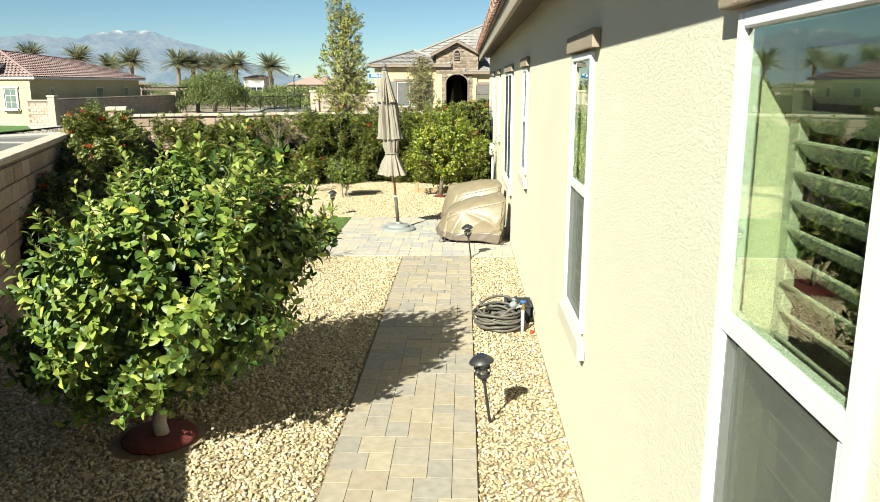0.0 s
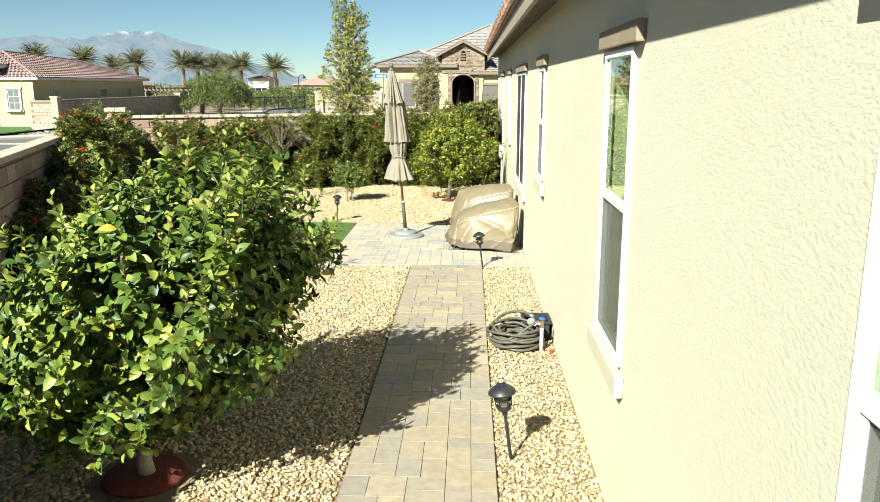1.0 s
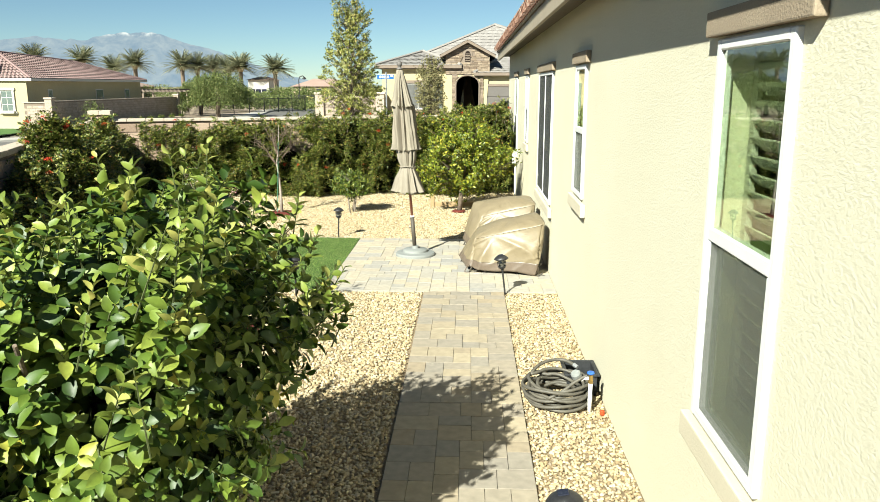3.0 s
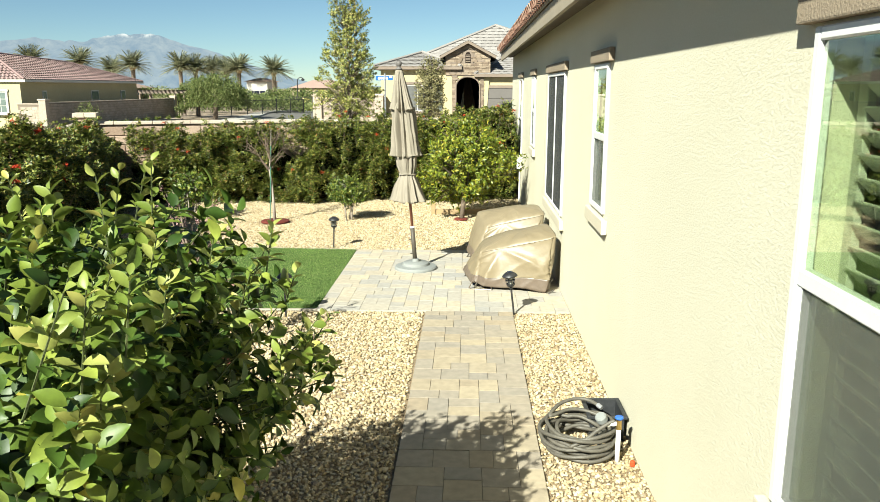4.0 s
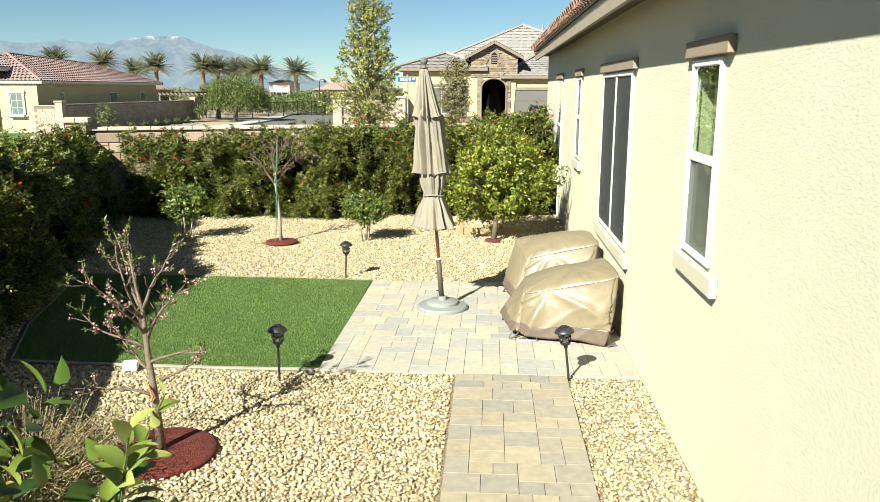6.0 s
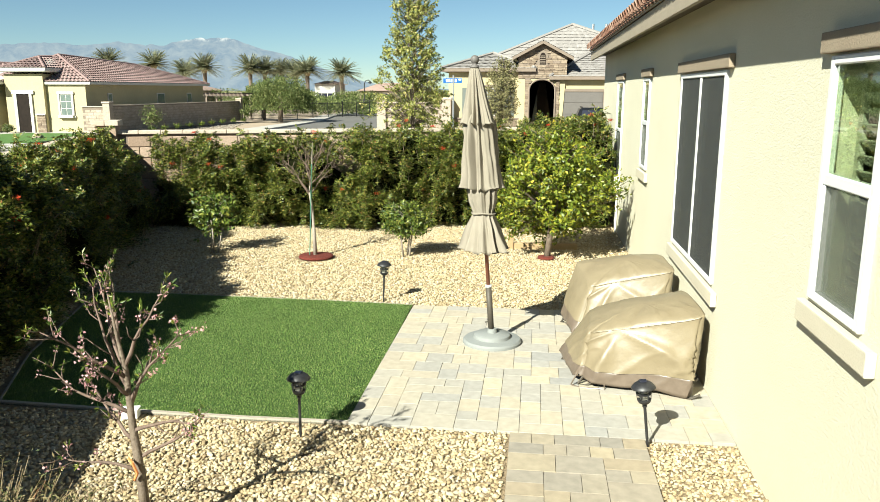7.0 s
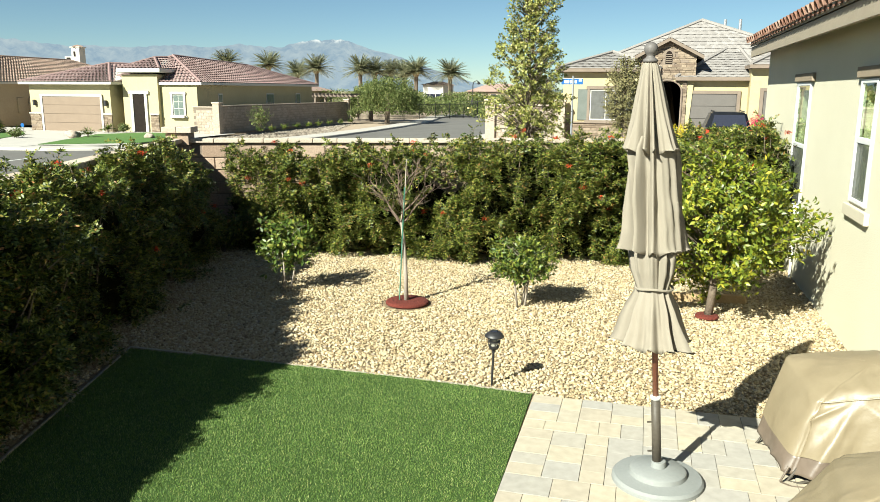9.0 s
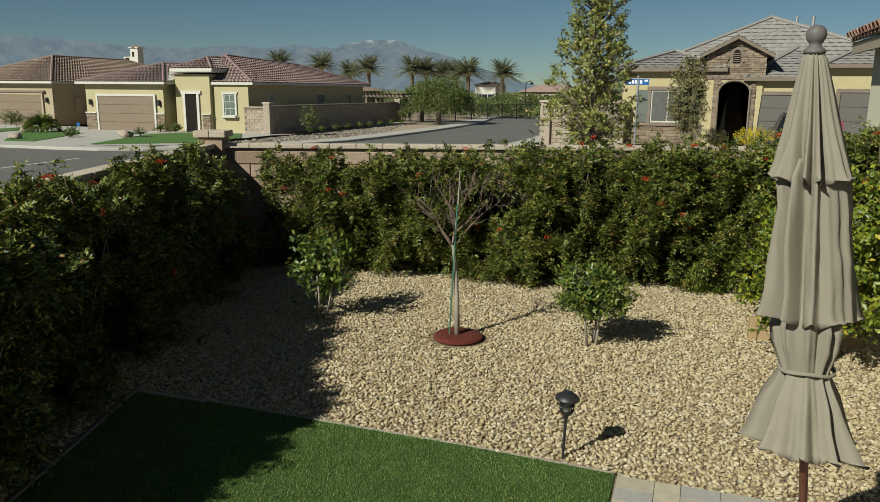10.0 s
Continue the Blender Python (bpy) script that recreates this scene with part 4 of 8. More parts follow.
def chair_cover(name_label, corners, top, seed):
    """A vinyl cover over a lounge chair. corners: foot outline (4, going round from the front towards the wall); top: the 4 upper corners with heights."""
    root = thing("covered_lounge_chair", (0, 0, 0), 0, name_label, "covered chair", "covered chairs by the wall")
    r = random.Random(seed)
    n = 40
    foot = [Vector((x, y, z)) for x, y, z in corners]
    head = [Vector((x, y, z)) for x, y, z in top]

    def around(quad, t):
        k = int(t * 4) % 4
        f = t * 4 - int(t * 4)
        g = f * f * (3 - 2 * f) * 0.35 + f * 0.65
        return quad[k].lerp(quad[(k + 1) % 4], g)

    ph = [r.uniform(0, 6.28) for _ in range(8)]
    centre = sum(foot, Vector()) / 4

    def shell(v0, v1, rows, proud=0.0):
        bm, rings = bmesh.new(), []
        N = n * 4
        for j in range(rows + 1):
            v = v0 + (v1 - v0) * j / rows
            ring = []
            for i in range(N):
                t = i / N
                p = around(foot, t).lerp(around(head, t), v)
                # rounded plan corners and hanging folds
                out = Vector((p.x - centre.x, p.y - centre.y, 0))
                a = t * 2 * math.pi
                corner = abs((t * 4) % 1 - 0.5) * 2
                sharp = (1 - abs(noise.noise(Vector((9 * t + ph[2], 2.2 * v - 7 * t, ph[3]))))) ** 9
                fold = 0.020 * noise.noise(Vector((6 * t + ph[0], 0.9 * v + 5 * t, ph[1]))) + 0.016 * sharp * (1.1 - 0.5 * v) + 0.030 * noise.noise(Vector((26 * t + ph[2], 2 * v, ph[4]))) * max(0.0, 0.45 - v)
                if t < 0.25:
                    # folds fan out from a point on the front seam and gather at the corner by the wall
                    du, dv = 4 * t - 0.30, 0.8 * (v - 1.0)
                    ang = math.atan2(dv, du)
                    fold += 0.055 * (1 - abs(math.sin(3.4 * ang + ph[6]))) ** 2 * min(1.0, 2.2 * math.hypot(du, dv)) - 0.01
                    du, dv = 4 * t - 1.0, 0.8 * (v - 0.42)
                    fold += 0.035 * (1 - abs(math.sin(4 * math.atan2(dv, du) + ph[7]))) ** 3 * math.exp(-(du * du + dv * dv) / 0.05)
                bulge = 0.025 * math.sin(math.pi * min(1, max(0, v))) * (1 - corner)
                shrink = 0.10 * corner ** 6
                p = p + out.normalized() * (fold + bulge + proud) - out * shrink
                p.z += 0.012 * math.sin(7 * a + ph[3]) * (1 - v)
                ring.append(bm.verts.new(p))
            rings.append(ring)
        for p, q in zip(rings, rings[1:]):
            for i in range(N):
                j = (i + 1) % N
                bm.faces.new((p[i], p[j], q[j], q[i]))
        return bm, rings

    bm, _ = shell(0.0, 0.26, 6)
    hem = part("hem", bm, COVER_HEM, root, "brown vinyl hem", smooth=True)
    hem.modifiers.new("cloth", "SOLIDIFY").thickness = 0.004
    bm, rings = shell(0.245, 1.0, 28, 0.009)
    rim = [v.co.copy() for v in rings[-1]] + [rings[-1][0].co.copy()]
    # the top: a taut sheet between its corners, domed and creased
    N = n * 4
    cap = [rings[-1]]
    edge_at = [v.co.copy() for v in rings[-1]]

    def square(t):
        k, f = int(t * 4) % 4, t * 4 - int(t * 4)
        g = 2 * (f * f * (3 - 2 * f) * 0.35 + f * 0.65) - 1
        return ((g, -1), (1, g), (-g, 1), (-1, -g))[k]

    def sheet_at(a, b):
        low, high = head[0].lerp(head[1], (a + 1) / 2), head[3].lerp(head[2], (a + 1) / 2)
        return low.lerp(high, (b + 1) / 2)

    for s in (0.97, 0.93, 0.88, 0.82, 0.74, 0.65, 0.55, 0.44, 0.32, 0.2, 0.08):
        ring = []
        for i in range(N):
            A, B = square(i / N)
            a, b = A * s, B * s
            p = sheet_at(a, b) + (edge_at[i] - sheet_at(A, B)) * s ** 5
            fade = (1 - a * a) * (1 - b * b)
            crease = (1 - abs(noise.noise(Vector((2.6 * a + ph[4], 0.9 * b - 1.1 * a, ph[5]))))) ** 10
            gather = (1 - abs(noise.noise(Vector((5.5 * a + ph[2], 1.2 * b, ph[0]))))) ** 7 * max(0.0, -b) * (1 - s ** 8)
            p.z += (0.075 + 0.02 * noise.noise(Vector((1.6 * a + ph[4], 1.6 * b, ph[5])))) * fade ** 0.6 + 0.007 * crease * min(1.0, 3 * fade) + 0.020 * gather + 0.012 * noise.noise(p * 5.0) * min(1.0, 3 * fade)
            ring.append(bm.verts.new(p))
        cap.append(ring)
    for p, q in zip(cap, cap[1:]):
        for i in range(N):
            j = (i + 1) % N
            bm.faces.new((p[i], p[j], q[j], q[i]))
    bm.faces.new(cap[-1])
    seams = [[ring[k * n].co.copy() for ring in rings] for k in (0, 1, 3)]
    part("cover", bm, COVER, root, smooth=True)
    part("piping", tube(rim[:n + 1], 0.006, 6), COVER, root, "raised seam")
    for seam in seams[:1]:
        part("piping", tube(seam, 0.004, 6), COVER, root, "raised seam")
    # the chair's feet peep out below the hem
    for k in (0, 1, 3):
        p = foot[k].lerp(centre, 0.12)
        part("chair_foot", tube([(p.x + 0.10, p.y + 0.03, 0.17), (p.x + 0.02, p.y, 0.10), (p.x - 0.035, p.y - 0.01, 0.012), (p.x + 0.03, p.y - 0.03, 0.010), (p.x + 0.12, p.y - 0.02, 0.05)], 0.011, 8), GREY_METAL, root)
    p, q = foot[0].lerp(centre, 0.02), foot[0].lerp(foot[1], 0.25)
    part("tie_cord", tube([(p.x, p.y, 0.12), (p.x - 0.05, p.y - 0.04, 0.03), (p.x + 0.02, p.y - 0.05, 0.006), (q.x, q.y - 0.03, 0.02), (q.x, q.y, 0.1)], 0.008, 6), COVER_HEM, root)


chair_cover("lounge chair under a creased tan vinyl cover with brown hem",
            [(-0.34, 11.72, 0.07), (0.58, 11.49, 0.03), (0.62, 12.36, 0.05), (-0.47, 12.40, 0.12)],
            [(-0.25, 11.80, 0.45), (0.67, 11.58, 0.69), (0.60, 12.20, 0.75), (-0.20, 12.36, 0.51)], 4)
chair_cover("second lounge chair under a tan vinyl cover near the window",
            [(-0.30, 12.96, 0.07), (0.52, 12.85, 0.05), (0.62, 13.62, 0.05), (-0.44, 13.56, 0.12)],
            [(-0.13, 13.08, 0.53), (0.66, 12.98, 0.73), (0.58, 13.55, 0.79), (-0.28, 13.60, 0.67)], 9)

# Hose, bin and standpipe beside the wall.
def eased(points, n=6):
    """A smooth line through a few points."""
    p = [Vector(q) for q in points]
    out = []
    for i in range(len(p) - 1):
        a, b, c, d = p[max(i - 1, 0)], p[i], p[i + 1], p[min(i + 2, len(p) - 1)]
        for k in range(n):
            t = k / n
            out.append(0.5 * (2 * b + (c - a) * t + (2 * a - 5 * b + 4 * c - d) * t * t + (3 * b - a - 3 * c + d) * t ** 3))
    return out + [p[-1]]


hose_pts = []
for k in range(12 * 28):
    a = 2 * math.pi * k / 28 + 2.2
    turn = k / 28
    rad = 0.262 - 0.020 * (turn % 5) + 0.022 * math.sin(2.3 * turn + a)
    hose_pts.append((0.375 + rad * math.cos(a) * 0.98, 7.52 + rad * math.sin(a), 0.016 + 0.0125 * turn + 0.016 * math.sin(a * 2 + turn * 3) + 0.016))
hose_pts += eased([hose_pts[-1], (0.18, 7.62, 0.19), (0.25, 7.73, 0.225), (0.36, 7.80, 0.24), (0.46, 7.80, 0.24), (0.53, 7.74, 0.225)])[1:]
hose = thing("garden_hose", (0, 0, 0), 0, "coiled grey rubber garden hose lying on gravel", "hose")
part("coil", tube(hose_pts, 0.0135, 8), RUBBER, hose, smooth=True)
part("lead", tube(eased([(0.28, 7.29, 0.12), (0.38, 7.30, 0.17), (0.47, 7.33, 0.23), (0.54, 7.345, 0.27), (0.575, 7.345, 0.285)]), 0.0135, 8), RUBBER, hose, smooth=True)
part("coupling", tube([(0.53, 7.74, 0.225), (0.555, 7.71, 0.215)], [0.018, 0.016], 10), GALV, hose)

bin_ = thing("plastic_bin", (0.585, 7.80, 0), 0, "open black plastic bin against the wall", "bin")
b = bmesh.new()
for x0, x1, y0, y1 in ((-0.12, -0.112, -0.15, 0.15), (0.112, 0.12, -0.15, 0.15), (-0.112, 0.112, -0.15, -0.142), (-0.112, 0.112, 0.142, 0.15)):
    box(x0, x1, y0, y1, 0.0, 0.18, into=b)
box(-0.112, 0.112, -0.142, 0.142, 0.0, 0.008, into=b)
part("tub", b, BIN, bin_)
b = bmesh.new()
for x0, x1, y0, y1 in ((-0.14, -0.12, -0.17, 0.17), (0.12, 0.14, -0.17, 0.17), (-0.12, 0.12, -0.17, -0.15), (-0.12, 0.12, 0.15, 0.17)):
    box(x0, x1, y0, y1, 0.165, 0.183, into=b, bevel=0.002)
part("rim", b, BIN, bin_)
valve = thing("standpipe", (0.60, 7.33, 0), 0, "white plastic standpipe with brass tap and timer", "standpipe")
part("pipe", tube([(0, 0, -0.02), (0, 0, 0.24)], 0.016, 12), PVC, valve, smooth=True)
part("tap", tube([(0, 0, 0.235), (0, 0, 0.30)], [0.02, 0.017], 10), BRASS, valve, "brass tap body")
part("tap_handle", lathe([(0.0, 0.305), (0.026, 0.307), (0.03, 0.315), (0.026, 0.324), (0.0, 0.326)], 10), BLUE, valve, "blue plastic handle")
part("spout", tube([(0, 0, 0.27), (-0.05, 0.02, 0.265), (-0.07, 0.03, 0.25)], [0.013, 0.015, 0.018], 10), PVC, valve)
part("timer", lathe([(0.028, 0.0), (0.04, 0.008), (0.04, 0.045), (0.032, 0.055), (0.0, 0.056)], 16), GREY_PLASTIC, valve, "grey round water timer", at=pose(-0.07, 0.20, 0.20, 20, -25, 0))
part("valve_cap", lathe([(0.0, 0.0), (0.018, 0.002), (0.018, 0.03), (0.012, 0.036), (0.0, 0.037)], 10), FLOWER, valve, "small red plastic cap", at=pose(0.09, -0.05, 0))


def mulch_ring(x, y, rad, label):
    b = lathe([(0.03, 0.028), (rad * 0.6, 0.03), (rad * 0.93, 0.024), (rad, 0.006), (rad * 0.99, -0.01)], 40)
    return single("mulch_ring", b, MULCH, label, "mulch ring", "rubber mulch rings", at=pose(x, y, 0.012), smooth=True)


mulch_ring(-2.13, 4.89, 0.26, "dark red rubber mulch ring round the citrus trunk")
mulch_ring(-2.80, 9.11, 0.37, "red rubber mulch ring round the blossoming peach")
mulch_ring(-3.96, 16.38, 0.26, "red rubber mulch ring round a staked bare tree")
mulch_ring(-0.53, 16.75, 0.13, "small red rubber mulch ring under the lemon tree")


# ---- citrus tree in the foreground ----
def citrus_tree():
    root = thing("citrus_tree", (-2.13, 4.89, 0), 0, "dense round citrus tree with large glossy green leaves", "tree")
    part("trunk", tube([(0.02, 0, -0.02), (0.0, 0.0, 0.12), (0.03, 0.02, 0.3), (0.02, 0.03, 0.5)], [0.06, 0.05, 0.042, 0.045], 12), PALE_BARK, root, "pale painted trunk", smooth=True)
    c, rad = np.array([0.12, 0.09, 1.09]), np.array([0.95, 0.93, 0.82])
    n = 1950
    d = rand_dirs(n, 0.95)
    # an uneven outline: the crown swells and dips
    lump = np.array([noise.noise(Vector(v) * 2.3) for v in d])
    tuft = np.array([noise.noise(Vector(v) * 5.5 + Vector((7.0, 0, 0))) for v in d])
    r = (0.85 + 0.29 * lump + 0.16 * tuft + 0.05 * rng.normal(size=n)) / (np.abs(d) ** 3).sum(1) ** (1 / 3)
    r *= np.where(rng.random(n) < 0.30, rng.uniform(0.55, 0.95, n), 1.0)
    tip = c + d * rad * r[:, None]
    tip[:, 2] = np.maximum(tip[:, 2], 0.3 + 0.2 * rng.random(n))
    # the crown leans towards the path as it rises
    tip[:, 0] += 0.20 * (tip[:, 2] - 1.3)
    # and is thinner on its upper wall side
    wall_side = np.maximum(0.0, -d[:, 0]) * np.maximum(0.0, d[:, 2] + 0.25)
    tip[:, 2] -= 0.26 * wall_side
    tip[:, 0] += 0.22 * wall_side
    tip[:, 2] += 0.12 * np.maximum(0.0, d[:, 0]) * np.maximum(0.0, d[:, 2] + 0.25)
    # upright young shoots stand out at the crown's top
    up = d[:, 2] > 0.35
    tip[up, 2] += rng.uniform(0, 0.17, up.sum())
    grow = unit(d + np.array([0, 0, 0.55]))
    limbs = random.Random(2)
    for k in range(9):
        a = k * 0.72 + limbs.uniform(-0.2, 0.2)
        e = Vector((0.75 * math.cos(a), 0.75 * math.sin(a), limbs.uniform(0.9, 1.6)))
        part("limb", tube([(0.02, 0.03, 0.42), Vector((0.02, 0.03, 0.42)).lerp(e, 0.4) + Vector((0, 0, 0.12)), e], [0.03, 0.018, 0.008], 7), BARK, root)
    b = bmesh.new()
    for k in range(0, n, 2):
        p = Vector(tip[k])
        q = Vector(c + (tip[k] - c) * 0.55)
        tube([q, p], [0.006, 0.0025], 4, b)
    tagged(part("twig_work", b, GREEN_TWIG, root), kind="stuff")
    feet, ways, ups, size = [], [], [], []
    for k in range(n):
        m = int(rng.integers(9, 14)) if tuft[k] > -0.22 else int(rng.integers(2, 5))
        t = np.linspace(0.0, 1.0, m)
        spin = rng.uniform(0, 6.28) + np.arange(m) * 2.4
        g = grow[k]
        s1 = unit(np.cross(g, [0.3, 0.2, 1.0]))
        s2 = np.cross(g, s1)
        out = np.cos(spin)[:, None] * s1 + np.sin(spin)[:, None] * s2
        p = tip[k] - g * (0.26 * (1 - t))[:, None]
        w = unit(out + g * (0.25 + 0.9 * t ** 2)[:, None] + np.array([0, 0, -0.42]) * (1 - t)[:, None] + 0.22 * rng.normal(size=(m, 3)))
        feet.append(p)
        ways.append(w)
        ups.append(unit(g + 0.8 * d[k] + 0.6 * rng.normal(size=(m, 3))))
        size.append(rng.uniform(0.072, 0.122, m) * (1 - 0.3 * t))
    feet, ways, ups, size = map(np.concatenate, (feet, ways, ups, size))
    # spikes of pale new leaves on the crown's top and shoulders
    high = np.flatnonzero((d[:, 2] > 0.05) & (r > 0.8))
    spots = rng.choice(high, 115, replace=False)
    yf, yw, yu, ys = [], [], [], []
    stalks = bmesh.new()
    for k in spots:
        g = unit(d[k] * 0.5 + np.array([0, 0, 1.0]) + 0.25 * rng.normal(size=3))
        tall = rng.uniform(0.06, 0.25)
        e = tip[k] + g * tall
        tube([Vector(tip[k] - g * 0.15), Vector(e)], [0.004, 0.002], 4, stalks)
        m = int(rng.integers(7, 12))
        t = np.linspace(0, 1, m)
        spin = np.arange(m) * 2.4 + rng.uniform(0, 6.28)
        s1 = unit(np.cross(g, [0.3, 0.2, 1.0]))
        s2 = np.cross(g, s1)
        out = np.cos(spin)[:, None] * s1 + np.sin(spin)[:, None] * s2
        yf.append(tip[k] + g * (tall * t)[:, None])
        yw.append(unit(out + g * (0.4 + 0.9 * t)[:, None]))
        yu.append(unit(g + 0.4 * rng.normal(size=(m, 3))))
        ys.append(rng.uniform(0.062, 0.10, m) * (1 - 0.4 * t))
    tagged(part("shoot_work", stalks, GREEN_TWIG, root), kind="stuff")
    v, f = leaves(*map(np.concatenate, (yf, yw, yu, ys)), LEAF_ROUND, 1.0)
    tagged(part("young_foliage", fast_mesh("young_foliage", v, f, YOUNG), YOUNG, root, "pale yellow-green new leaves"), kind="stuff")
    # the leaves nearest the path hang as pieces of their own
    near = np.argsort(-(feet[:, 0] - 0.25 * feet[:, 1] + 0.3 * feet[:, 2]))[:280]
    rest = np.setdiff1d(np.arange(len(feet)), near)
    v, f = leaves(feet[rest], ways[rest], ups[rest], size[rest], LEAF_ROUND, 1.1)
    tagged(part("foliage", fast_mesh("foliage", v, f, CITRUS), CITRUS, root), kind="stuff")
    one = fast_mesh("leaf", LEAF_ROUND[0] * np.array([1, 1.1, 1]), LEAF_ROUND[1], CITRUS_OBJ)
    for k in near:
        x = Vector(ways[k]).normalized()
        y = Vector(ups[k]).cross(x).normalized()
        z = x.cross(y)
        m = Matrix((x, y, z)).transposed().to_4x4()
        part("leaf", one, CITRUS_OBJ, root, at=Matrix.Translation(Vector(feet[k])) @ m @ Matrix.Scale(size[k], 4))


citrus_tree()


def crown_tree(name, base, trunk, centre, rad, shoots, per, leaf, material, label, category, seed=0, lump=0.3, stems=1, bark=None, group="", width=1.0, taper=0.0):
    """A small tree or shrub: one or more stems, twigs, and shoots of leaves on an uneven crown."""
    root = thing(name, (*base, 0), 0, label, category, group)
    q = random.Random(seed)
    c, rad = np.array(centre), np.array(rad)
    for s in range(stems):
        a = q.uniform(0, 6.28)
        foot = (0.05 * math.cos(a) * (stems > 1), 0.05 * math.sin(a) * (stems > 1), -0.02)
        head = (centre[0] + 0.3 * rad[0] * math.cos(a) * (stems > 1), centre[1] + 0.3 * rad[1] * math.sin(a) * (stems > 1), centre[2])
        mid = [(f + h) / 2 + q.uniform(-0.03, 0.03) for f, h in zip(foot, head)]
        part("trunk" if stems == 1 else "stem", tube([foot, mid, head], [trunk, trunk * 0.8, trunk * 0.5], 9), bark or BARK, root, smooth=True)
    d = rand_dirs(shoots)
    w = np.array([noise.noise(Vector(v) * 2.0 + Vector((seed * 3.1, 0, 0))) for v in d])
    r = 0.78 + lump * w + 0.08 * rng.normal(size=shoots)
    r *= np.where(rng.random(shoots) < 0.2, rng.uniform(0.4, 0.9, shoots), 1.0)
    tip = c + d * rad * r[:, None]
    tip[:, :2] = c[:2] + (tip[:, :2] - c[:2]) * (1 - taper * (tip[:, 2:] - c[2]) / rad[2])
    b = bmesh.new()
    for k in range(0, shoots, 3):
        reach = math.hypot(tip[k][0] - c[0], tip[k][1] - c[1])
        start = Vector((c[0] + 0.1 * (tip[k][0] - c[0]), c[1] + 0.1 * (tip[k][1] - c[1]), max(c[2] - 0.55 * rad[2], tip[k][2] - 0.7 * reach)))
        tube([start, start.lerp(Vector(tip[k]), 0.55) + Vector((0, 0, 0.02)), Vector(tip[k])], [trunk * 0.18, trunk * 0.12, trunk * 0.05], 4, b)
    tagged(part("twig_work", b, bark or BARK, root), kind="stuff")
    grow = unit(d + np.array([0, 0, 0.4]))
    feet = np.repeat(tip, per, 0) - np.repeat(grow, per, 0) * (rng.random(shoots * per) * leaf * 3.0)[:, None] + leaf * 0.3 * rng.normal(size=(shoots * per, 3))
    ways = np.repeat(grow, per, 0) * 0.5 + rand_dirs(shoots * per)
    ups = np.repeat(d, per, 0) + 0.4 * rng.normal(size=(shoots * per, 3)) + np.array([0, 0, 0.3])
    v, f = leaves(feet, ways, ups, leaf * rng.uniform(0.7, 1.2, len(feet)), LEAF, width)
    tagged(part("crown", fast_mesh("crown", v, f, material), material, root), kind="stuff")
    return root


crown_tree("lemon_tree", (-0.52, 16.75), 0.05, (0.10, 0.1, 1.08), (0.98, 0.88, 0.92), 950, 16, 0.066, LEMON, "bushy yellow-green lemon tree beside the house wall", "tree", 3, 0.40)
crown_tree("young_shrub", (-5.60, 16.52), 0.013, (0.02, 0, 0.62), (0.50, 0.46, 0.44), 170, 8, 0.075, SHRUB, "thin young shrub with sparse green leaves", "shrub", 5, 0.35, 3, PALE_BARK, "young shrubs")
crown_tree("low_shrub", (-7.6, 18.45), 0.02, (0, 0, 0.36), (0.55, 0.40, 0.36), 260, 10, 0.06, HEDGE, "low dark shrub in the shaded corner of the walls", "shrub", 41, 0.25, 3)
crown_tree("young_shrub", (-2.63, 16.62), 0.015, (0.0, 0, 0.56), (0.46, 0.44, 0.36), 330, 11, 0.055, SHRUB, "small leafy dark green shrub in the gravel", "shrub", 8, 0.3, 3, PALE_BARK, "young shrubs")


